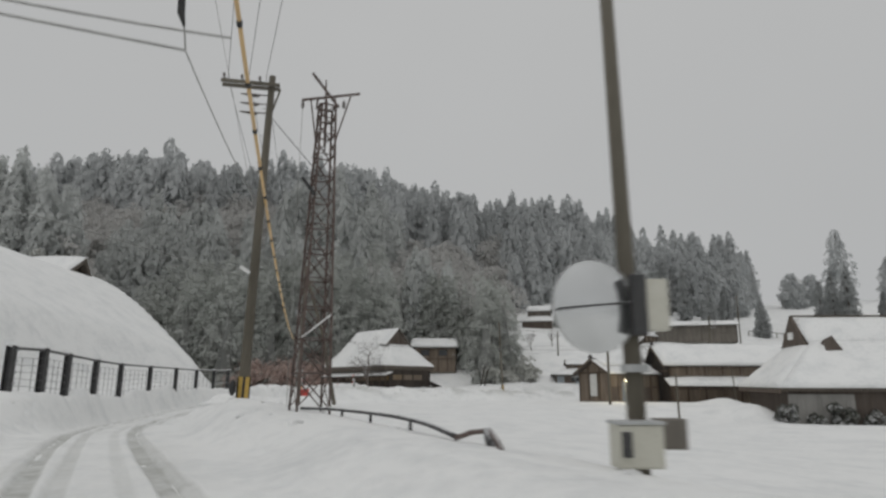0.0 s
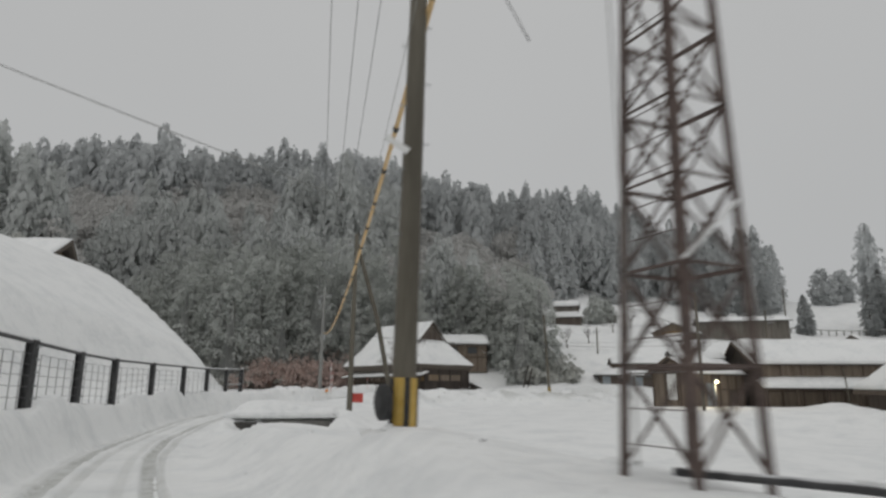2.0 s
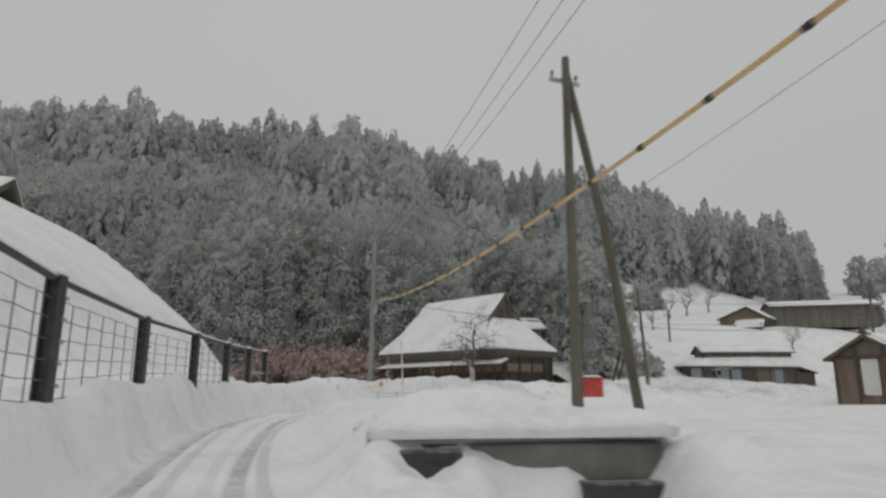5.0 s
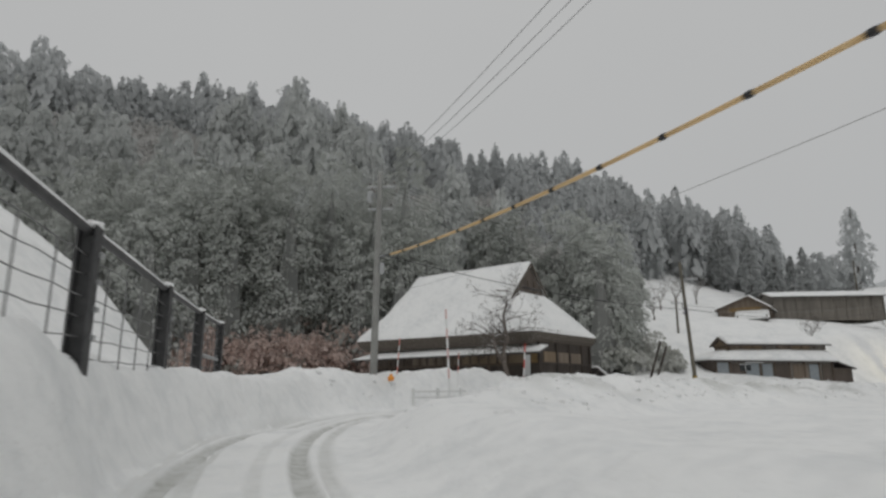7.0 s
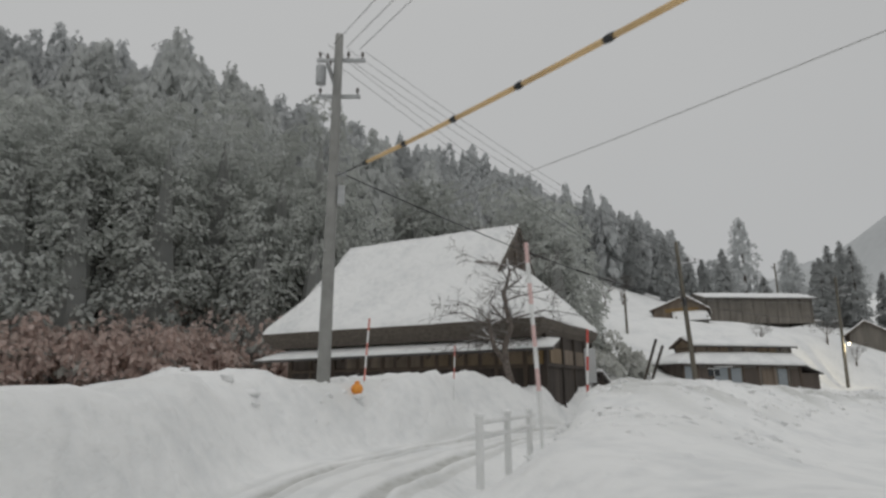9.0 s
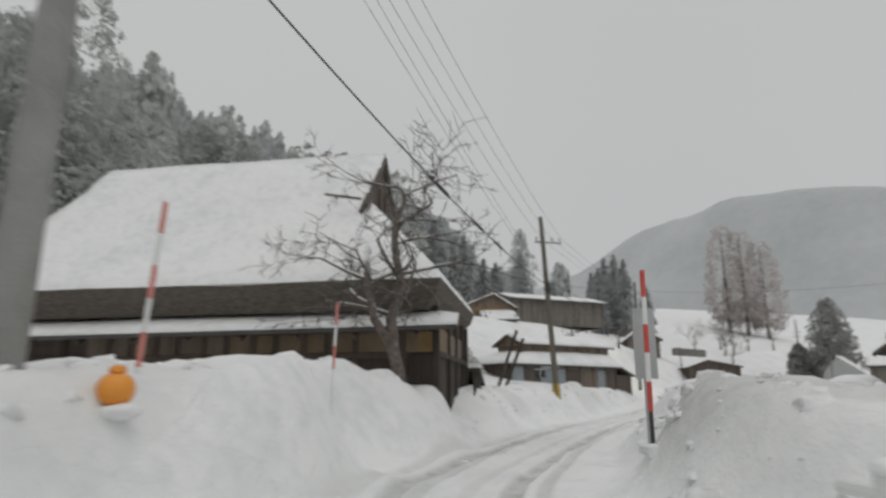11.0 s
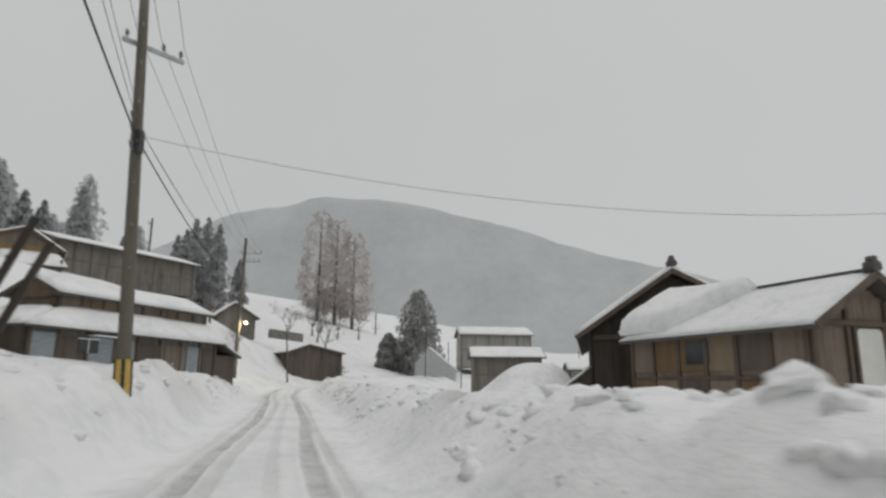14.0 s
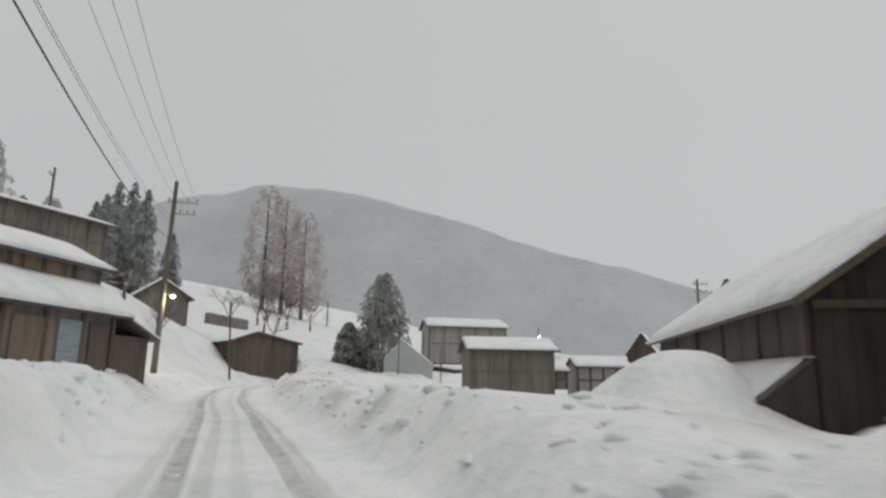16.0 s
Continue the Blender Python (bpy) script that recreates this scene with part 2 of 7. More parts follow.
OCHRE = material("ochre_mud_plaster", (0.21, 0.14, 0.062), (0.29, 0.2, 0.1), 1.6, 0.95, bump=0.3)
OCHREBOARD = material("ochre_brown_boards", (0.12, 0.075, 0.04), (0.19, 0.125, 0.07), 2.2, 0.9, bump=0.4, stretch=(1, 1, 0.2))
THATCH = material("old_thatch", (0.075, 0.064, 0.054), (0.15, 0.128, 0.106), 6, 0.95, stretch=(1, 1, 3), bump=0.7, fine=60)
TIN = material("dark_tin_sheet", (0.05, 0.047, 0.045), (0.1, 0.09, 0.085), 2, 0.55, bump=0.15)
RUST = material("rusted_steel", (0.08, 0.058, 0.052), (0.155, 0.115, 0.1), 7, 0.8, metal=0.1, bump=0.25, dust=0.5, dust_lo=0.6, dust_hi=0.9)
BLACKSTEEL = material("black_steel", (0.03, 0.03, 0.032), (0.065, 0.065, 0.065), 5, 0.6, bump=0.15, dust=0.7, dust_lo=0.5, dust_hi=0.85)
POLEWOOD = material("old_pole_wood", (0.09, 0.08, 0.062), (0.17, 0.155, 0.125), 2, 0.9, stretch=(1, 1, 0.12), bump=0.35)
POLECON = material("grey_concrete_pole", (0.2, 0.2, 0.19), (0.33, 0.33, 0.315), 1.5, 0.85, bump=0.2)
CONCRETE = material("stained_concrete", (0.13, 0.125, 0.115), (0.26, 0.25, 0.235), 1.8, 0.9, bump=0.3)
GALV = material("galvanised_steel", (0.34, 0.35, 0.355), (0.48, 0.49, 0.49), 5, 0.5, metal=0.5, bump=0.1, dust=0.8)
MESHWIRE = material("snowy_mesh_wire", (0.1, 0.1, 0.1), (0.2, 0.2, 0.2), 5, 0.6, bump=0.1, dust=0.7, dust_lo=0.3, dust_hi=0.8)
PORCELAIN = material("brown_insulator", (0.1, 0.09, 0.085), (0.17, 0.15, 0.14), 6, 0.35)
YELLOW = material("yellow_cable_cover", (0.62, 0.42, 0.2), (0.72, 0.52, 0.28), 5, 0.6, bump=0.05)
YELLOWSIGN = material("yellow_band", (0.5, 0.32, 0.06), (0.6, 0.42, 0.12), 8, 0.6, bump=0.1)
BLACKRUB = material("black_rubber", (0.018, 0.018, 0.018), (0.04, 0.04, 0.04), 5, 0.7, bump=0.05)
RED = material("red_paint", (0.5, 0.055, 0.04), (0.6, 0.1, 0.08), 6, 0.55, bump=0.05)
WHITEPAINT = material("white_paint", (0.66, 0.67, 0.66), (0.78, 0.78, 0.77), 5, 0.6, bump=0.08)
CREAM = material("cream_steel_box", (0.5, 0.49, 0.42), (0.6, 0.59, 0.52), 3, 0.6, bump=0.08)
GREYSIGN = material("grey_sign_back", (0.4, 0.41, 0.41), (0.5, 0.51, 0.51), 3, 0.5, metal=0.2, bump=0.06)
DOORPANEL = material("pale_door_panel", (0.55, 0.55, 0.53), (0.66, 0.66, 0.64), 1.5, 0.6, bump=0.08)
MIRROR = material("misted_mirror", (0.62, 0.63, 0.63), (0.7, 0.71, 0.71), 3, 0.22, metal=0.95, bump=0.02)
SHUTTER = material("blue_grey_shutter", (0.22, 0.25, 0.27), (0.32, 0.35, 0.37), 3, 0.6, stretch=(1, 1, 4), bump=0.2)
ORANGE = material("orange_plastic", (0.75, 0.26, 0.02), (0.85, 0.36, 0.06), 5, 0.45, bump=0.1)
GLASSDARK = material("dark_window_glass", (0.03, 0.033, 0.036), (0.06, 0.065, 0.07), 2, 0.12, bump=0.02)
BARK = material("snow_dusted_bark", (0.085, 0.07, 0.06), (0.2, 0.17, 0.15), 9, 0.95, bump=0.5, dust=0.85, dust_lo=0.25, dust_hi=0.6)
TWIG = material("bare_twigs", (0.06, 0.05, 0.045), (0.12, 0.105, 0.09), 9, 0.95, bump=0.1, dust=0.35, dust_lo=0.55, dust_hi=0.9)
# snowfall haze is put into these foliage tones, paler further up the hill
CEDAR = material("hazed_snowy_cedar", (0.46, 0.475, 0.447), (0.68, 0.697, 0.67), 0.1, 0.95, bump=0.0, dust=0.25, dust_lo=0.5, dust_hi=1.1, fine=1.2, island=0.1, thin=0.5)
CEDARMID = material("hazed_mid_cedar", (0.57, 0.583, 0.57), (0.74, 0.755, 0.743), 0.06, 0.95, bump=0.0, dust=0.08, dust_lo=0.5, dust_hi=1.1, fine=0.5, island=0.05, thin=0.5)
CEDARFAR = material("hazed_far_cedar", (0.58, 0.594, 0.594), (0.7, 0.714, 0.714), 0.06, 0.95, bump=0.0, dust=0.06, dust_lo=0.5, dust_hi=1.1, fine=0.5, island=0.05, thin=0.5)
SHRUB = material("hazed_snowy_broadleaf", (0.56, 0.566, 0.53), (0.66, 0.66, 0.63), 0.5, 0.95, bump=0.0, dust=0.4, dust_lo=0.35, dust_hi=0.95, fine=3.0, island=0.14, thin=0.5)
SHRUBMID = material("hazed_mid_broadleaf", (0.6, 0.594, 0.578), (0.66, 0.652, 0.637), 0.12, 0.95, bump=0.0, dust=0.1, dust_lo=0.4, dust_hi=1.1, fine=1.0, island=0.05, thin=0.5)
SCRUBBROWN = material("withered_scrub", (0.56, 0.44, 0.4), (0.64, 0.53, 0.48), 0.8, 0.95, bump=0.0, dust=0.2, dust_lo=0.5, dust_hi=1.1, fine=3.0, island=0.15, thin=0.5)
# cedars of the row, greyed by haze mixed into the base colour
ROWCEDAR = material("hazed_row_cedar", (0.44, 0.452, 0.45), (0.5, 0.513, 0.51), 0.15, 0.95, bump=0.0, dust=0.1, dust_lo=0.4, dust_hi=1.1, fine=1.6, island=0.07, thin=0.5)
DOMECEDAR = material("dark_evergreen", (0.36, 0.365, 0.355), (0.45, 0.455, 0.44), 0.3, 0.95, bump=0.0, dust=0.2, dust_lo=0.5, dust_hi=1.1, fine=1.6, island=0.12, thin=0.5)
PALERED = material("worn_red_paint", (0.55, 0.17, 0.14), (0.64, 0.26, 0.22), 6, 0.55, bump=0.05)
FADEDRED = material("faded_red_paint", (0.6, 0.4, 0.39), (0.68, 0.5, 0.48), 6, 0.55, bump=0.05)
SHRUBDARK = material("evergreen_shrub", (0.1, 0.105, 0.09), (0.17, 0.17, 0.15), 0.8, 0.95, bump=0.0, dust=0.8, dust_lo=0.35, dust_hi=0.8, fine=3.0, island=0.25, thin=0.3)
TANBOARD = material("tan_boards", (0.17, 0.125, 0.08), (0.26, 0.2, 0.14), 2.2, 0.9, stretch=(1, 1, 0.2), bump=0.4)
BROWNTREE = material("brown_larch", (0.56, 0.515, 0.5), (0.64, 0.6, 0.585), 0.4, 0.95, bump=0.0, dust=0.1, dust_lo=0.6, dust_hi=1.1, fine=3.0, island=0.1, thin=0.5)
# pale grey stands in for the haze in front of the mountain
MOUNTAIN = material("haze_painted_mountain", (0.43, 0.445, 0.45), (0.53, 0.545, 0.55), 0.02, 1.0, bump=0.0, fine=0.16)
# near-black tone that paints the shade inside the culvert
HOLESHADE = material("painted_hole_shade", (0.03, 0.029, 0.027), (0.075, 0.07, 0.063), 5, 0.7, bump=0.5, dust=0.3, dust_lo=0.6, dust_hi=0.9)
LAMPWARM = glow("lamp_glass", (1.0, 0.86, 0.55), 14.0)
LAMPCOOL = glow("lamp_glass_cool", (1.0, 0.96, 0.85), 14.0)

# ---- ground ----
# x, y, level of the road's middle, height of the snow banks on its left and right, walk's seconds as a measure along it
ROAD = [
    (14.0, -30.0, 0.0, 0.9, 0.7), (6.0, -13.0, 0.05, 0.9, 0.7), (0.1, -1.0, 0.08, 0.95, 0.45), (-3.8, 6.5, 0.24, 1.0, 0.42),
    (-7.9, 14.5, 0.16, 1.0, 0.75), (-10.6, 20.3, -0.05, 1.15, 0.8), (-13.9, 28.5, -0.3, 1.4, 0.75), (-16.4, 37.0, -0.43, 1.38, 0.75),
    (-18.1, 46.9, -0.26, 1.52, 0.7), (-18.3, 54.0, -0.15, 1.38, 0.6), (-17.0, 60.2, -0.07, 1.3, 0.55), (-14.5, 64.2, -0.08, 1.5, 0.85),
    (-10.7, 68.2, -0.04, 1.5, 1.42), (-5.9, 71.4, -0.05, 1.3, 1.4), (-0.5, 74.4, 0.0, 1.3, 1.12), (5.3, 77.3, 0.0, 1.35, 1.08), (10.6, 79.7, 0.02, 1.42, 0.8),
    (15.8, 82.0, 0.05, 1.5, 0.9), (25.0, 86.3, 0.15, 1.3, 0.8), (37.0, 92.0, 0.4, 0.8, 0.8), (50.0, 96.0, 0.7, 0.6, 0.8), (70.0, 95.0, 1.0, 0.6, 0.8), (110.0, 84.0, 2.5, 0.4, 0.4), (180.0, 70.0, 8.0, 0.3, 0.3)]


def smooth(e0, e1, x):
    t = np.clip((x - e0) / (e1 - e0), 0, 1)
    return t * t * (3 - 2 * t)


def lattice(ix, iy, seed):
    h = (ix.astype(np.int64) * 374761393 + iy.astype(np.int64) * 668265263 + seed * 2147483) & 0xFFFFFFFF
    h = ((h ^ (h >> 13)) * 1274126177) & 0xFFFFFFFF
    return ((h ^ (h >> 16)) & 0xFFFF) / 65535.0 * 2 - 1


def wave(x, y, scale, seed=0):
    """Smooth random relief, -1 to 1, with features of about scale metres."""
    x, y = np.asarray(x, float) / scale, np.asarray(y, float) / scale
    ix, iy = np.floor(x), np.floor(y)
    fx, fy = x - ix, y - iy
    fx, fy = fx * fx * (3 - 2 * fx), fy * fy * (3 - 2 * fy)
    a, b = lattice(ix, iy, seed), lattice(ix + 1, iy, seed)
    c, d = lattice(ix, iy + 1, seed), lattice(ix + 1, iy + 1, seed)
    return (a * (1 - fx) + b * fx) * (1 - fy) + (c * (1 - fx) + d * fx) * fy


def curve_points(pts, step):
    """Points at even steps on a smooth curve through pts."""
    pts = np.array(pts, float)
    out = []
    for i in range(len(pts) - 1):
        p0, p1, p2, p3 = pts[max(i - 1, 0)], pts[i], pts[i + 1], pts[min(i + 2, len(pts) - 1)]
        n = max(2, int(np.hypot(*(p2 - p1)[:2]) / step))
        for k in range(n):
            t = k / n
            out.append(0.5 * (2 * p1 + (p2 - p0) * t + (2 * p0 - 5 * p1 + 4 * p2 - p3) * t * t + (3 * p1 - p0 - 3 * p2 + p3) * t ** 3))
    out.append(pts[-1])
    return np.array(out)


RC = curve_points(ROAD, 1.5)


def road_at(x, y):
    """Distance from the road's middle (minus: to its left), its level and its banks."""
    x, y = np.asarray(x, float), np.asarray(y, float)
    best = np.full(x.shape, 1e9)
    side, lev, bl, br = (np.zeros(x.shape) for _ in range(4))
    for a, b in zip(RC[:-1], RC[1:]):
        e = b[:2] - a[:2]
        t = np.clip(((x - a[0]) * e[0] + (y - a[1]) * e[1]) / (e @ e), 0, 1)
        dx, dy = x - a[0] - e[0] * t, y - a[1] - e[1] * t
        d = np.hypot(dx, dy)
        m = d < best
        best = np.where(m, d, best)
        side = np.where(m, np.sign(e[1] * dx - e[0] * dy), side)
        lev = np.where(m, a[2] + (b[2] - a[2]) * t, lev)
        bl = np.where(m, a[3] + (b[3] - a[3]) * t, bl)
        br = np.where(m, a[4] + (b[4] - a[4]) * t, br)
    return best, side, lev, bl, br


def ridge_level(x):
    return np.interp(x, [-260, -130, -100, -50, 0, 19, 55, 86, 100, 125, 160], [38, 50, 54, 57, 45.5, 45, 40, 35, 22, 12, 9])


def base_level(x, y):
    """The lie of the land under the snow banks."""
    z = -0.1 - 1.0 * smooth(2, 16, x) * smooth(56, 44, y) - 0.9 * smooth(22, 34, x) * smooth(66, 54, y)
    # the wooded hill to the north
    west = smooth(14, -4, x)
    foot_w = 93 + 6 * wave(x, 0 * y, 30, 3)
    zw = 1.2 + (ridge_level(x) - 1.2) * np.clip((y - foot_w) / (185 - foot_w), 0, None)
    ze = np.interp(y, [84, 89, 95, 104, 109, 114, 124, 130, 142, 185], [0.1, 1.5, 2.5, 7.4, 8.9, 9.6, 12.6, 14.0, 19.0, 42.0])
    ze = np.where(y > 142, 19 + (ridge_level(x) - 19) * (y - 142) / 43.0, ze)
    east = smooth(38, 75, x)
    zf = np.interp(y, [84, 96, 105, 112, 125, 145, 185], [0.4, 1.6, 2.8, 6.5, 10.0, 16.0, 24.0]) + 0.06 * np.clip(x - 70, 0, None)
    zf = np.where(y > 140, np.minimum(zf, 60), zf)
    ze = ze * (1 - east) + zf * east
    zn = zw * west + ze * (1 - west)
    over = np.clip(y - 185, 0, None)
    zn = zn - np.where(y > 185, (zn - ridge_level(x)) + over * 0.35, 0)
    z = np.where(y > 80, z * (1 - smooth(80, 90, y)) + zn * smooth(80, 90, y), z)
    # the far valley side to the east
    z = z + 0.06 * np.clip(x - 70, 0, None) * smooth(90, 80, y)
    # the slope behind the mesh fence on the west
    fence_x = np.interp(y, [0, 21.7, 31.6, 42, 52, 63], [-6.5, -13.9, -17.3, -19.4, -20.3, -20.9])
    d = fence_x - 0.7 - x
    dc = np.clip(d, 0, 40)
    up = 1.1 + 1.2 * smooth(0, 0.8, d) + 0.635 * dc - 0.0105 * np.clip(dc - 10, 0, None) ** 2
    cut = smooth(68 + 1.0 * dc, 59 + 1.0 * dc, y)
    z = np.where(d > 0, z * (1 - cut) + np.maximum(up, z) * cut, z)
    # snow shovelled up in front of the farmhouse, a heap by the barn, the hollow at the culvert
    z = z + 1.6 * np.exp(-((x + 13.0) ** 2 + (y - 76.5) ** 2) / 36.0) * smooth(86, 80, y)
    return z


def ground_level(x, y, under=False):
    x, y = np.asarray(x, float), np.asarray(y, float)
    d, side, lev, bl, br = road_at(x, y)
    bank = np.where(side < 0, bl, br)
    bank = bank * (1 + 0.14 * wave(x, y, 3.1, 5) + 0.1 * wave(x, y, 1.3, 6)) + 0.05 * wave(x, y, 0.6, 7) * (bank > 0.9)
    tight = np.where(side < 0, np.maximum(np.exp(-((x + 7.5) ** 2 + (y - 72.5) ** 2) / 9.0), np.exp(-((x + 12.6) ** 2 + (y - 69.3) ** 2) / 8.0)), 0)
    by_fence = np.where(side < 0, smooth(15, 21, y) * smooth(66, 61, y), 0)
    edge = 1.75 + (0.25 - 0.15 * by_fence) * wave(x, y, 2.3, 8) - 0.7 * tight - 0.6 * by_fence
    rise = smooth(edge, edge + 1.5 - 0.6 * tight - 0.65 * by_fence + (0.3 - 0.2 * by_fence) * wave(x, y, 4, 9), d)
    z_road = lev + 0.02 * wave(x, y, 1.1, 10) - (0.07 * smooth(2.0, 1.6, d) if under else 0.0)
    z_near = z_road * (1 - rise) + (lev + bank) * rise
    base = base_level(x, y) + 0.12 * wave(x, y, 7, 1) + 0.05 * wave(x, y, 2.2, 2)
    far = smooth(3.9, np.where(side < 0, 9.0, 8.0), d)
    z = z_near * (1 - far) + base * far
    z = z + 0.15 * np.exp(-((x + 9.2) ** 2 + (y - 66.2) ** 2) / 0.9) - 0.5 * np.exp(-((((x + 14.55) * 0.761 - (y - 60.8) * 0.648) / 0.8) ** 2 + (((x + 14.55) * 0.648 + (y - 60.8) * 0.761 - 2.4) / 2.6) ** 4)) - 0.22 * np.exp(-((x + 19.3) ** 2 / 4 + (y - 60.0) ** 2 / 14))
    z = z + 0.25 * np.exp(-((x + 11.2) ** 2 + (y - 70.1) ** 2) / 0.8)
    z = z + 0.34 * np.exp(-((x + 11.4) ** 2 + (y - 73.6) ** 2) / 3.2) + 0.36 * np.exp(-((x + 9.0) ** 2 / 3.0 + (y - 72.4) ** 2 / 1.2)) - 0.35 * np.exp(-((x + 4.6) ** 2 / 2.0 + (y - 75.8) ** 2 / 1.5)) - 0.18 * np.exp(-((x + 14.4) ** 2 / 2.0 + (y - 69.1) ** 2 / 1.5)) - 0.22 * np.exp(-((x - 8.0) ** 2 + (y - 81.5) ** 2) / 1.5)
    z = z + 2.05 * np.exp(-(np.where(x < 25.2, (x - 25.2) ** 2 / 3.5, (x - 25.2) ** 2 / 40) + (y - 75.0) ** 2 / 4.4)) + 0.8 * np.exp(-((x - 25.9) ** 2 / 1.4 + (y - 73.4) ** 2)) + 0.45 * np.exp(-((x - 20.5) ** 2 / 14 + (y - 73.0) ** 2 / 6)) - 1.2 * np.exp(-(((x + 11.3) / 1.5) ** 2 + np.where(y < 35.9, (y - 35.9) / 2.6, (y - 35.9) / 0.6) ** 2)) - 0.6 * np.exp(-(((x + 11.2) / 1.8) ** 2 + ((y - 31.8) / 2.6) ** 2)) + 0.2 * np.exp(-(((x + 5.6) / 1.2) ** 2 + ((y - 17.0) / 1.2) ** 2)) - 0.95 * np.exp(-(((x + 9.95) / 0.55) ** 4 + ((y - 35.7) / 1.1) ** 2)) - 0.6 * np.exp(-(((x + 12.95) / 0.38) ** 2 + ((y - 36.0) / 0.6) ** 2)) + 0.45 * np.exp(-(((x + 12.2) / 0.42) ** 2 + ((y - 35.9) / 0.5) ** 2))
    z = z + 0.62 * smooth(36.7, 37.5, y) * smooth(41, 38.5, y) * smooth(-14.2, -12.8, x) * smooth(-7.6, -9.0, x) + 0.55 * np.exp(-((x + 8.7) ** 2 / 0.45 + (y - 36.0) ** 2 / 1.2)) + 0.3 * np.exp(-((x + 13.6) ** 2 / 0.5 + (y - 36.0) ** 2 / 0.8))
    z = z + 0.5 * np.exp(-((x - 25.0) ** 2 / 3.5 + (y - 53.5) ** 2 / 9)) + 0.7 * np.exp(-((x - 26.4) ** 2 / 3.5 + (y - 58.5) ** 2 / 9)) + 0.9 * np.exp(-((x - 24.2) ** 2 / 3 + (y - 49.0) ** 2 / 6)) + 0.75 * np.exp(-((x - 31.0) ** 2 / 30 + (y - 42.0) ** 2 / 9)) - 0.1 * np.exp(-((x + 1.9) ** 2 + (y - 69.9) ** 2) / 0.35) + 0.08 * np.exp(-((x + 1.0) ** 2 + (y - 70.6) ** 2) / 0.5)
    rough = smooth(60, 66, y) * smooth(9.0, 4.0, d) * rise
    chunk = np.clip(np.abs(wave(x, y, 1.3, 33)) - 0.25, 0, 0.5)
    z = z + rough * (0.15 * wave(x, y, 0.9, 31) + 0.09 * wave(x, y, 0.5, 32) + 0.16 * chunk * np.where(side > 0, 1, 0.4))
    return z


def ground_z(x, y):
    return float(ground_level(np.array([x]), np.array([y]))[0])


def steps(spans):
    out = [spans[0][0]]
    for a, b, s in spans:
        n = max(1, round((b - a) / s))
        out += [a + (b - a) * (k + 1) / n for k in range(n)]
    return np.array(out)


GX = steps([(-900, -300, 100), (-300, -60, 6), (-60, -28, 1.5), (-28, -22, 0.6), (-22, 14, 0.26), (14, 36, 0.6), (36, 80, 1.5), (80, 200, 5), (200, 1200, 60)])
GY = steps([(-900, -60, 90), (-60, -8, 4), (-8, 4, 0.6), (4, 84, 0.28), (84, 100, 0.6), (100, 150, 1.5), (150, 230, 4), (230, 1200, 90)])
gx, gy = np.meshgrid(GX, GY)
gz = ground_level(gx.ravel(), gy.ravel(), True)
nx, ny = len(GX), len(GY)
idx = np.arange(nx * ny).reshape(ny, nx)
quads = np.stack([idx[:-1, :-1], idx[:-1, 1:], idx[1:, 1:], idx[1:, :-1]], -1).reshape(-1, 4)
gm = bpy.data.meshes.new("ground")
gm.from_pydata(np.stack([gx.ravel(), gy.ravel(), gz], 1).tolist(), [], quads.tolist())
gm.materials.append(GROUND)
rd, rs = road_at(gx.ravel(), gy.ravel())[:2]
dirt = smooth(0.12, 0.5, wave(gx.ravel(), gy.ravel(), 1.9, 51)) * smooth(1.9, 2.7, rd) * smooth(7.0, 4.5, rd) * smooth(58, 66, gy.ravel()) * np.where(rs > 0, 0.75, 0.3)
gm.attributes.new("packed", "FLOAT", "POINT").data.foreach_set("value", dirt.astype(np.float32))
gm.polygons.foreach_set("use_smooth", [True] * len(gm.polygons))
ground = tagged(new("ground", gm), "deep snow over fields and roadside banks", "snow ground", kind="structure")


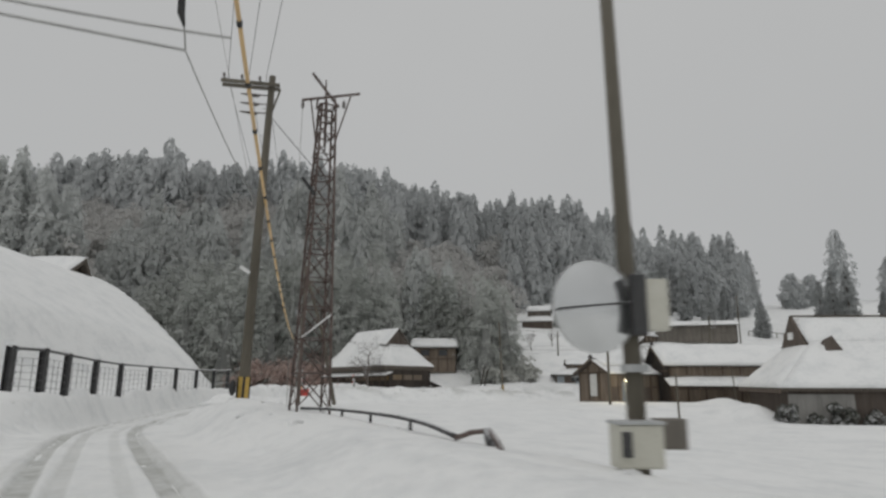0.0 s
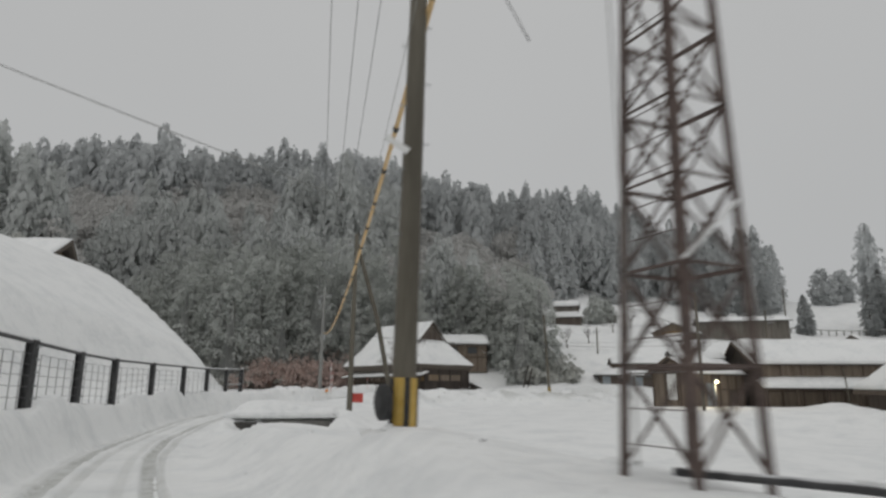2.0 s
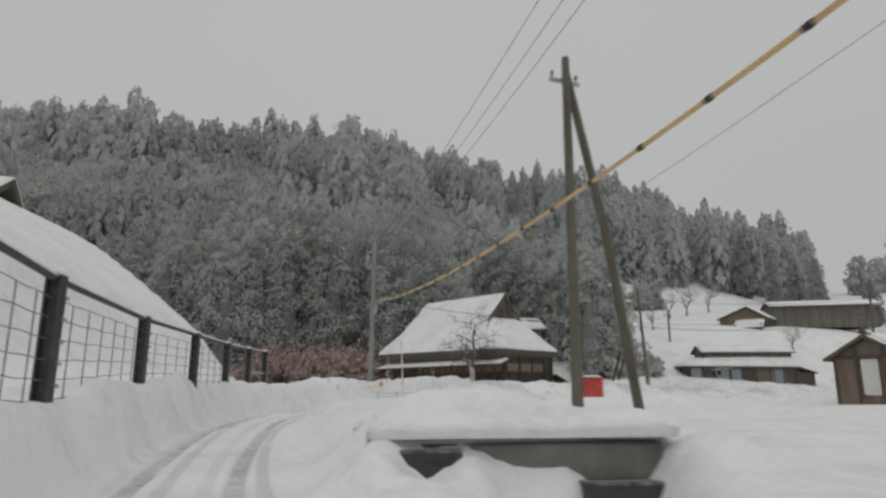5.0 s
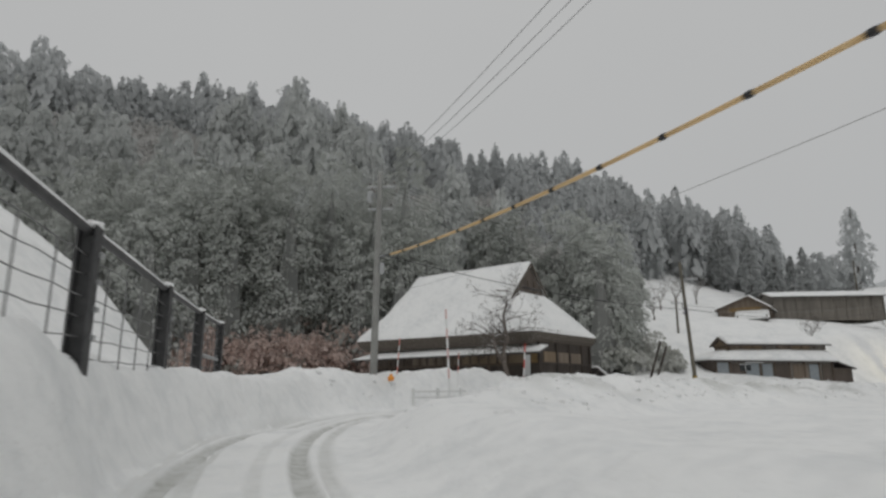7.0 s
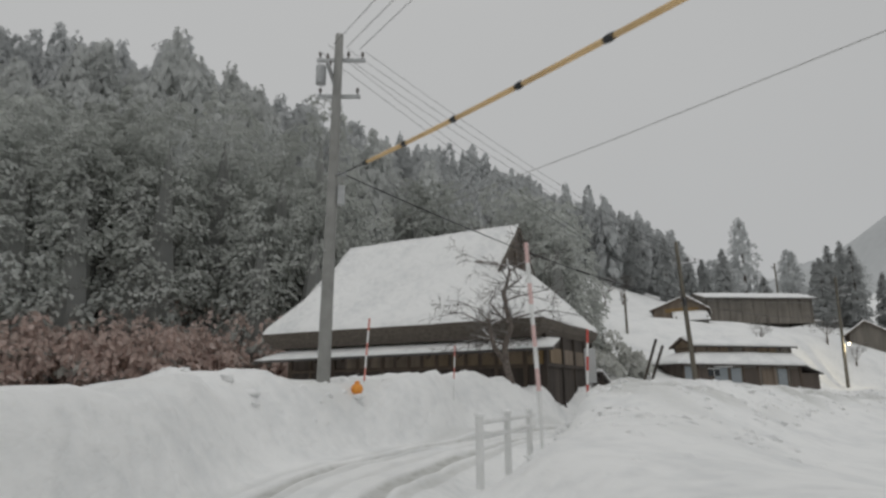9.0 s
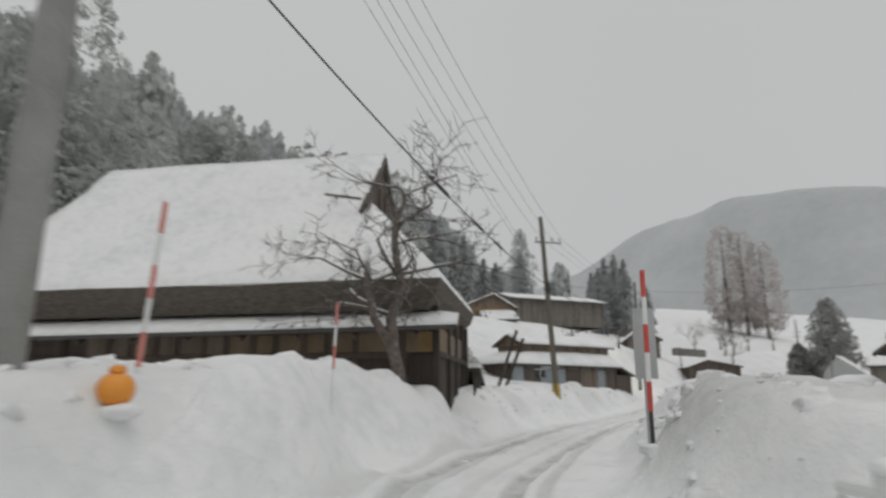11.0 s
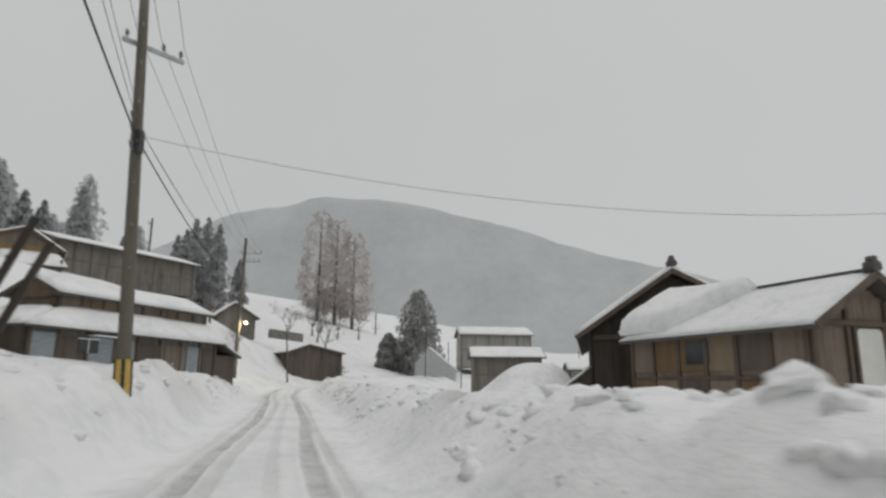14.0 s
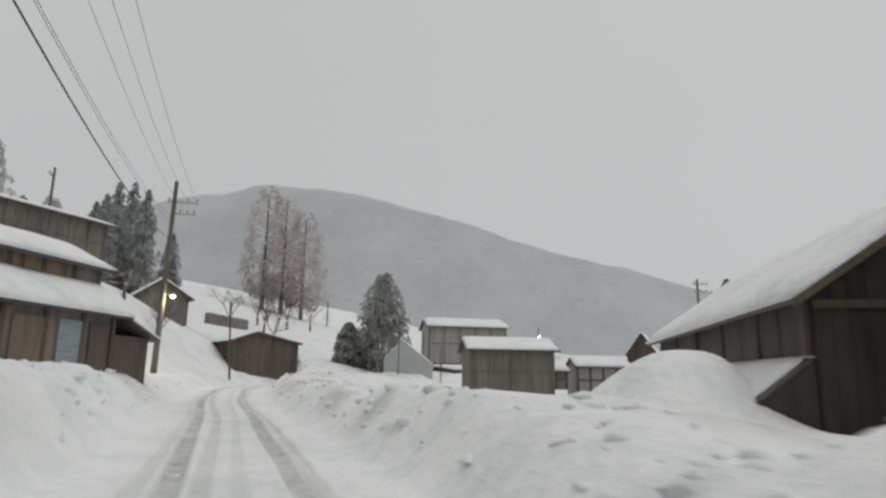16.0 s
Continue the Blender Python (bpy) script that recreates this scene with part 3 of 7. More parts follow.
# the rutted lane, a strip of driven snow laid in the ground
def lane():
    c = curve_points([r for r in ROAD[1:-2]], 0.35)
    t = np.gradient(c[:, :2], axis=0)
    t /= np.hypot(t[:, 0], t[:, 1])[:, None]
    nrm = np.stack([t[:, 1], -t[:, 0]], 1)
    o = np.concatenate([np.linspace(-2.15, -1.25, 8), np.linspace(-1.18, 1.18, 60), np.linspace(1.25, 2.15, 8)])
    run = np.concatenate([[0], np.cumsum(np.hypot(*np.diff(c[:, :2], axis=0).T))])
    S, O = np.meshgrid(run, o, indexing="ij")
    X = c[:, None, 0] + nrm[:, None, 0] * o[None]
    Y = c[:, None, 1] + nrm[:, None, 1] * o[None]
    Z = ground_level(X.ravel(), Y.ravel()).reshape(X.shape)
    deep = np.zeros(X.shape)
    grey = np.zeros(X.shape)
    for at, w, k, sd in ((-0.74, 0.13, 1.0, 41), (0.74, 0.13, 1.0, 42), (-0.42, 0.1, 0.5, 43), (1.02, 0.09, 0.55, 44), (0.2, 0.09, 0.28, 45), (-1.12, 0.1, 0.35, 46)):
        mid = at + 0.09 * wave(S, 0 * S, 9, sd) + (0.16 * wave(S, 0 * S, 17, sd + 20) if k < 1 else 0)
        band = smooth(w * 1.35, w * 0.75, np.abs(O - mid)) * k
        edge = np.exp(-((np.abs(O - mid) - w * 1.5) / 0.05) ** 2) * k
        deep += 0.055 * band - 0.018 * edge
        grey = np.maximum(grey, band * (0.8 + 0.2 * wave(S, O, 0.7, sd + 5)))
    inside = smooth(1.75, 1.5, np.abs(O))
    Z = Z + 0.006 - deep * inside + 0.012 * wave(S, O, 0.3, 47) * inside + 0.02 * wave(S * 0.35, O, 0.22, 48) * inside
    grey = np.clip(grey * inside + 0.16 * smooth(1.6, 1.1, np.abs(O)) * (0.5 + 0.5 * wave(S, O, 1.2, 49)), 0, 1)
    n = len(o)
    idx = np.arange(X.size).reshape(X.shape)
    q = np.stack([idx[:-1, :-1], idx[:-1, 1:], idx[1:, 1:], idx[1:, :-1]], -1).reshape(-1, 4)
    me = bpy.data.meshes.new("road")
    me.from_pydata(np.stack([X.ravel(), Y.ravel(), Z.ravel()], 1).tolist(), [], q[:, ::-1].tolist())
    me.materials.append(GROUND)
    me.polygons.foreach_set("use_smooth", [True] * len(me.polygons))
    me.attributes.new("packed", "FLOAT", "POINT").data.foreach_set("value", grey.ravel().astype(np.float32))
    tagged(new("road", me), "narrow lane of driven snow with grey wheel ruts", "road", kind="structure")


lane()


# ---- buildings ----
class Frame:
    """A house's own axes: a along its ridge, b to the left of it, z up."""

    def __init__(self, x, y, deg):
        self.o, c, s = (x, y), math.cos(radians(deg)), math.sin(radians(deg))
        self.u, self.n = (c, s), (-s, c)

    def xy(self, a, b):
        return (self.o[0] + self.u[0] * a + self.n[0] * b, self.o[1] + self.u[1] * a + self.n[1] * b)

    def p(self, a, b, z):
        return (*self.xy(a, b), z)


def boards(house, fr, a0, b0, a1, b1, z0, z1, mat, width=0.45, out=0.03, name="board", top=None):
    """Upright boards on a wall from (a0, b0) to (a1, b1), each a piece of its own; top(t) gives the upper end where it slopes."""
    p, q = Vector((*fr.xy(a0, b0), 0)), Vector((*fr.xy(a1, b1), 0))
    d = q - p
    n = max(1, round(d.length / width))
    nrm = Vector((d.y, -d.x, 0)).normalized()
    for k in range(n):
        t = (k + 0.5) / n
        c = p + d * t + nrm * (out / 2 + 0.006 * ((k * 7) % 3))
        zt = (top(t) if top else z1) - 0.01 * ((k * 5) % 3)
        m = M().beam(c + Vector((0, 0, z0)), c + Vector((0, 0, zt)), d.length / n - 0.012, out, up=nrm)
        part(name, m, mat, house)


def wall_with_posts(house, fr, a0, b0, a1, b1, z0, z1, inward, mat, post_mat, bays, name="wall", top=None, rail=True):
    """A wall with its boards in bays between upright posts."""
    part(name, M().wall(fr.xy(a0, b0), fr.xy(a1, b1), z0, z1, 0.12, (fr.u[0] * inward[0] + fr.n[0] * inward[1], fr.u[1] * inward[0] + fr.n[1] * inward[1])), mat, house)
    p, q = Vector((*fr.xy(a0, b0), 0)), Vector((*fr.xy(a1, b1), 0))
    d = q - p
    out = Vector((-(fr.u[0] * inward[0] + fr.n[0] * inward[1]), -(fr.u[1] * inward[0] + fr.n[1] * inward[1]), 0)).normalized()
    for k in range(bays + 1):
        t = min(max(k / bays, 0.012), 0.988)
        c = p + d * t + out * 0.03
        part("post", M().beam(c + Vector((0, 0, z0)), c + Vector((0, 0, z1)), 0.16, 0.12, up=out), post_mat, house)
    if rail:
        zz = z0 + (z1 - z0) * 0.52
        part("rail", M().beam(p + d * 0.01 + out * 0.025 + Vector((0, 0, zz)), q - d * 0.01 + out * 0.025 + Vector((0, 0, zz)), 0.1, 0.12), post_mat, house)


def gable_wall(fr, a, b0, b1, zl, zr, bp, zp, z0, th, inward):
    """A gable wall across the house at a, with its peak at b = bp."""
    m = M()
    prof = [(b0, z0), (b1, z0), (b1, zr), (bp, zp), (b0, zl)]
    vs = [fr.p(a, b, z) for b, z in prof] + [fr.p(a + inward * th, b, z) for b, z in prof]
    n = len(prof)
    fs = [tuple(range(n)), tuple(range(2 * n - 1, n - 1, -1))] + [(i, i + n, (i + 1) % n + n, (i + 1) % n) for i in range(n)]
    return m.add(vs, fs)


def roof_pair(house, fr, a0, a1, bl, zl, br, zr, zp, over, th, snow, mat, seed, bp=0.0, drop=0.1, sheet_name="roof"):
    """Two roof slopes from the ridge at b = bp, with snow on them. bl is the left eave (plus), br the right (minus)."""
    for be, ze, lab in ((bl, zl, 1), (br, zr, -1)):
        q = [fr.p(a0 - over, be, ze), fr.p(a1 + over, be, ze), fr.p(a1 + over, bp, zp), fr.p(a0 - over, bp, zp)]
        part(sheet_name, M().slab(q, th), mat, house)
        if snow:
            up = 0.012
            qs = [(x, y, z + up) for x, y, z in (fr.p(a0 - over + 0.04, be * 0.995, ze), fr.p(a1 + over - 0.04, be * 0.995, ze), fr.p(a1 + over - 0.04, bp, zp), fr.p(a0 - over + 0.04, bp, zp))]
            part("roof_snow", M().blanket(*qs, snow, seed + lab, 24, 10, drop=drop), ROOFSNOW, house, "smooth thick layer of fresh snow", True)


def ridge_caps(house, fr, a_list, zp, mat, bp=0.0):
    for a in a_list:
        m = M().box(fr.p(a, bp, zp + 0.16), (0.3, 0.34, 0.26), math.degrees(math.atan2(fr.u[1], fr.u[0])), 0.2)
        m.box(fr.p(a, bp, zp + 0.36), (0.2, 0.22, 0.16), math.degrees(math.atan2(fr.u[1], fr.u[0])), 0.25)
        m.box(fr.p(a, bp + 0.14, zp + 0.12), (0.26, 0.16, 0.14), math.degrees(math.atan2(fr.u[1], fr.u[0])), 0.3)
        m.box(fr.p(a, bp - 0.14, zp + 0.12), (0.26, 0.16, 0.14), math.degrees(math.atan2(fr.u[1], fr.u[0])), 0.3)
        part("ridge_end", m, mat, house)


# the thatched farmhouse on the outside of the bend
def thatched_farmhouse():
    deg = math.degrees(math.atan2(-0.765, 0.644))
    fr = Frame(-15.41, 84.11, deg)  # a along the front eave, b to the back
    L, D, zb = 14.05, 7.5, 0.3
    house = thing("farmhouse", fr.p(7, 3.7, ground_z(*fr.xy(7, 3.7))), "old thatched farmhouse, deep snow on its roof, ochre plaster walls", "farmhouse")

    def top(a, b):
        s = min(b, D - b) / (D / 2 - 0.12)
        z = 3.82 + 4.5 * (0.8 * s + 0.2 * s * s)
        w = max(a, 0.0) / 2.25
        zl = 3.82 + 4.5 * (0.62 * w + 0.38 * w * w) if w < 1 else 99
        zr = 99 if a <= 11.72 else 3.82 + 2.5 * (L - a) / 2.33
        return min(z, zl, zr, 8.38)

    aa = sorted({0.0, 0.06, 0.14} | {0.3 * k for k in range(1, 8)} | {2.25 + 0.47 * k for k in range(20)} | {11.66, 11.72} | {11.74, 12.1, 12.5, 13.0, 13.5, 13.8, 13.95, L})
    bb = sorted({0.0, 0.06, 0.16, 0.4} | {0.375 * k for k in range(2, 19)} | {D - 0.16, D - 0.06, D})
    m = M()
    vs, n = [], len(bb)
    for a in aa:
        for b in bb:
            e = min(b, D - b, a, L - a)
            rim = -0.16 * max(0, 1 - e / 0.16) ** 2
            x, y = fr.xy(a, b)
            vs.append((x, y, top(a, b) + 0.18 + rim + 0.05 * noise.noise(Vector((x * 0.6, y * 0.6, 2)))))
    fs = [(i * n + j, (i + 1) * n + j, (i + 1) * n + j + 1, i * n + j + 1) for i in range(len(aa) - 1) for j in range(n - 1) if aa[i] != 11.72]
    part("roof_snow", m.add(vs, fs), ROOFSNOW, house, "smooth white snow over the whole thatch", True)
    # thick cut edge of the thatch, leaning in below
    m = M()
    rim_o = [(0, 0), (L, 0), (L, D), (0, D)]
    rim_i = [(0.45, 0.45), (L - 0.45, 0.45), (L - 0.45, D - 0.45), (0.45, D - 0.45)]
    vs = [fr.p(a, b, 3.84) for a, b in rim_o] + [fr.p(a + (0.12 if a == 0 else -0.12), b + (0.12 if b == 0 else -0.12), 3.5) for a, b in rim_o] + [fr.p(a, b, 3.16) for a, b in rim_i]
    fs = [(i, i + 4, (i + 1) % 4 + 4, (i + 1) % 4) for i in range(4)] + [(i + 4, i + 8, (i + 1) % 4 + 8, (i + 1) % 4 + 4) for i in range(4)] + [(8, 11, 10, 9), (0, 1, 2, 3)]
    part("thatch_edge", m.add(vs, fs), THATCH, house, "thick dark cut edge of old thatch")
    # gable opening at the ridge's end, with its boards
    g0, g1, gp = (11.62, 1.75, 6.1), (11.62, 5.7, 6.1), (11.62, 3.75, 8.2)
    m = M()
    tri = [fr.p(*g0), fr.p(*g1), fr.p(*gp)]
    tri2 = [fr.p(11.5, *g0[1:]), fr.p(11.5, *g1[1:]), fr.p(11.5, *gp[1:])]
    m.add(tri + tri2, [(0, 1, 2), (5, 4, 3), (0, 3, 4, 1), (1, 4, 5, 2), (2, 5, 3, 0)])
    part("gable", m, WOODDARK, house, "dark boarded gable at the end of the ridge")
    for s in (1, -1):
        part("barge_board", M().beam(fr.p(11.68, 3.75 + s * 1.95, 6.25), fr.p(11.72, 3.75, 8.34), 0.1, 0.16), THATCH, house)
    for k, b in enumerate((2.7, 3.4, 4.1, 4.8)):
        zt = 8.0 - abs(b - 3.75) * 1.1
        part("slat", M().beam(fr.p(11.66, b, 6.15), fr.p(11.66, b, zt - 0.35), 0.08, 0.06), TIMBER, house)
    part("roof_pole", M().beam(fr.p(10.6, 1.5, 6.55), fr.p(11.6, 1.62, 6.4), 0.06, 0.06), TIMBER, house)
    # walls
    i = 0.95
    for nm, (p, q, inw) in {"front": ((i, i), (L - i, i), (0, 1)), "back": ((i, D - i), (L - i, D - i), (0, -1)), "west": ((i, i), (i, D - i), (1, 0)), "east": ((L - i, i), (L - i, D - i), (-1, 0))}.items():
        bays = 9 if nm in ("front", "back") else 4
        wall_with_posts(house, fr, *p, *q, zb, 3.3, inw, WOODDARK, TIMBER, bays, rail=False)
    # ochre plaster fields high on the front and the east end, dark boards below
    for k in range(8):
        a0 = i + (L - 2 * i) * (k + 0.5) / 9 - 0.1
        if k < 2:
            continue
        part("plaster_field", M().box(fr.p(a0 + 0.72, i - 0.02, 2.4), (1.18, 0.06, 0.5), deg, 0.05), TANBOARD if k > 4 else WOOD, house)
    part("plaster_field", M().box(fr.p(L - i - 0.75, i - 0.025, 2.42), (2.0, 0.06, 0.5), deg, 0.05), TANBOARD, house, "brown mud plaster")
    boards(house, fr, i + 0.1, i, L - i - 0.1, i, zb, 2.06, WOODBLACK, 0.4)
    part("sill_beam", M().beam(fr.p(i, i - 0.06, 2.1), fr.p(L - i, i - 0.06, 2.1), 0.1, 0.14), TIMBER, house)
    # pent roof under the thatch on the front and the east end
    def pent(p0, p1, q1, q0, seed, snow=0.14):
        part("pent_roof", M().slab([p0, p1, q1, q0], 0.09), TIN, house)
        up = lambda p: (p[0], p[1], p[2] + 0.015)
        part("pent_snow", M().blanket(up(p0), up(p1), up(q1), up(q0), snow, seed, 30, 4), ROOFSNOW, house, "even snow on the pent roof", True)
    z_out, z_in = 2.6, 3.06
    pent(fr.p(-0.3, -0.1, z_out), fr.p(L + 0.4, -0.1, z_out + 0.1), fr.p(L + 0.3, 1.0, z_in), fr.p(0.6, 1.0, z_in), 31)
    for k in range(10):
        part("rafter_end", M().beam(fr.p(0.4 + k * 1.45, 0.0, z_out - 0.13), fr.p(0.4 + k * 1.45, 0.95, z_in - 0.14), 0.08, 0.1), TIMBER, house)
    # the enclosed east end: ochre plaster under the eave, dark boards down to the snow
    e, b1 = L - 0.3, D - 0.6
    # the darker tone of these boards has the eave's shade painted in
    part("end_wall", M().wall(fr.xy(e, i), fr.xy(e, b1), zb, 3.4, 0.12, (-fr.u[0], -fr.u[1])), WOODBLACK, house)
    part("end_wall", M().wall(fr.xy(L - i, i), fr.xy(e, i), zb, 3.3, 0.12, fr.n), WOODBLACK, house)
    boards(house, fr, e, i + 0.02, e, b1, zb, 2.1, WOODBLACK, 0.36)
    boards(house, fr, L - i, i, e, i, zb, 2.1, WOODBLACK, 0.34)
    for b in (2.1, 3.6, 5.1):
        part("plaster_field", M().box(fr.p(e + 0.02, b, 2.5), (1.28, 0.06, 0.6), deg + 90, 0.05), TANBOARD if b < 3 else WOOD, house, "brown mud plaster")
    part("plaster_field", M().box(fr.p(L - i + 0.42, i - 0.05, 2.42), (0.36, 0.06, 0.5), deg, 0.05), OCHRE, house)
    for b in (i, 2.85, 4.35, 5.85, b1):
        part("post", M().beam(fr.p(e + 0.04, b, zb), fr.p(e + 0.04, b, 3.3), 0.16, 0.16, up=(*fr.u, 0)), WOODBLACK, house)
    part("sill_beam", M().beam(fr.p(e + 0.06, i, 2.14), fr.p(e + 0.06, b1, 2.14), 0.1, 0.14), WOODBLACK, house)
    # a low shed against the back of the east end, its snowy roof near the ground
    pent(fr.p(L - 1.0, 8.5, 1.45), fr.p(L + 0.25, 8.5, 1.45), fr.p(L + 0.25, 6.95, 2.0), fr.p(L - 1.0, 6.95, 2.0), 35, 0.16)
    part("wall", M().wall(fr.xy(L + 0.1, 6.95), fr.xy(L + 0.1, 8.3), 0.0, 1.55, 0.1, (-fr.u[0], -fr.u[1])), WOODBLACK, house)
    part("wall", M().wall(fr.xy(L - i, 8.3), fr.xy(L + 0.1, 8.3), 0.0, 1.5, 0.1, (-fr.n[0], -fr.n[1])), WOODBLACK, house)
    for k in range(7):
        part("stacked_pole", M().tube([fr.p(L + 0.25 + 0.04 * (k % 3), 5.0 + 0.3 * k, 0.3), fr.p(L + 0.18, 5.3 + 0.28 * k, 1.9 - 0.15 * (k % 3))], 0.035, 6), WOODBLACK, house)
    return house


thatched_farmhouse()


# the boarded shed with the pale door and the barn that it leans against
def boarded_shed():
    deg = math.degrees(math.atan2(0.537, 0.843))
    fr = Frame(15.6, 64.95, deg)
    zp, ze, bl, br, L = 4.18, 2.72, 2.45, -2.45, 7.6
    house = thing("shed", fr.p(3.5, 0, 0.0), "brown boarded shed with a pale door and heavy roof snow", "shed")
    w = 2.05
    zb = -0.2
    part("gable_wall", gable_wall(fr, 0.3, -w, w, 2.9, 2.9, 0, 3.98, zb, 0.12, 1), WOOD, house)
    for s in (1, -1):
        wall_with_posts(house, fr, 0.3, s * w, L, s * w, zb, 2.9, (0, -s), WOOD, TIMBER, 6)
    gtop = lambda t: 3.9 - abs(t - 0.5) * 2 * 1.0
    boards(house, fr, 0.3, w, 0.3, -w, zb, 2.8, WOOD, 0.42, top=gtop)
    for k in range(6):
        a = 0.3 + (L - 0.3) * (k + 0.5) / 6
        for s in (1, -1):
            for zc, hh in ((0.75, 1.2), (2.15, 1.05)):
                mat = (OCHREBOARD, WOOD, TANBOARD, OCHREBOARD, WOODDARK)[(k * 3 + (zc > 1)) % 5] if s > 0 else (WOODDARK if (k * 3 + int(zc)) % 4 == 0 else WOOD)
                part("panel", M().box(fr.p(a, s * (w + 0.02), zc), ((L - 0.3) / 6 - 0.2, 0.05, hh), deg, 0.1), mat, house)
    for b in (-w + 0.05, -0.8, 0.75, w - 0.05):
        part("post", M().beam(fr.p(0.22, b, zb), fr.p(0.22, b, 2.85 + (0.65 if abs(b) < 1 else 0)), 0.14, 0.1, up=(*fr.u, 0)), TIMBER, house)
    part("tie_beam", M().beam(fr.p(0.2, -w, 2.86), fr.p(0.2, w, 2.86), 0.12, 0.16), TIMBER, house)
    door = part("door", M().box(fr.p(0.2, -0.02 + 0.0, 1.62), (0.08, 0.98, 2.2), deg, 0.1), DOORPANEL, house, "pale grey door panel")
    for s in (1, -1):
        part("door_frame", M().beam(fr.p(0.18, 0.55 * s, 0.4), fr.p(0.18, 0.55 * s, 2.8), 0.09, 0.12, up=(*fr.u, 0)), TIMBER, door)
    part("shutter", M().box(fr.p(2.6, -w - 0.06, 1.0), (1.2, 0.05, 1.9), deg, 0.05), SHUTTER, house, "pale grey metal sheet against the wall")
    part("window", M().box(fr.p(4.3, w + 0.05, 2.2), (1.0, 0.04, 0.7), deg, 0.05), GLASSDARK, house)
    roof_pair(house, fr, 0.0, L, bl, ze, br, ze, zp, 0.25, 0.1, 0.1, TIN, 41, drop=0.04)
    # the deep drift that has slid half down the back of the north slope
    m = M().blanket(fr.p(5.6, bl * 0.9, ze + 0.25), fr.p(L + 0.3, bl * 0.94, ze + 0.22), fr.p(L + 0.5, -0.3, zp + 0.1), fr.p(3.6, 0.05, zp + 0.05), 0.62, 44, 22, 10)
    part("snow_drift", m, ROOFSNOW, house, "deep rounded drift sliding down the roof", True)
    m = M().blanket(fr.p(0.5, -1.3, zp - 0.6), fr.p(5.0, -1.3, zp - 0.6), fr.p(5.0, -0.16, zp + 0.02), fr.p(0.5, -0.16, zp + 0.02), 0.3, 45, 18, 6)
    part("snow_drift", m, ROOFSNOW, house, "snow heaped behind the ridge", True)
    part("ridge_board", M().beam(fr.p(-0.1, 0, zp + 0.12), fr.p(3.9, 0, zp + 0.12), 0.16, 0.12), TIN, house)
    ridge_caps(house, fr, (-0.15,), zp + 0.05, TIN)
    for s in (1, -1):
        part("barge_board", M().beam(fr.p(-0.26, s * bl, ze - 0.02), fr.p(-0.26, 0, zp - 0.02), 0.07, 0.2), TIMBER, house)


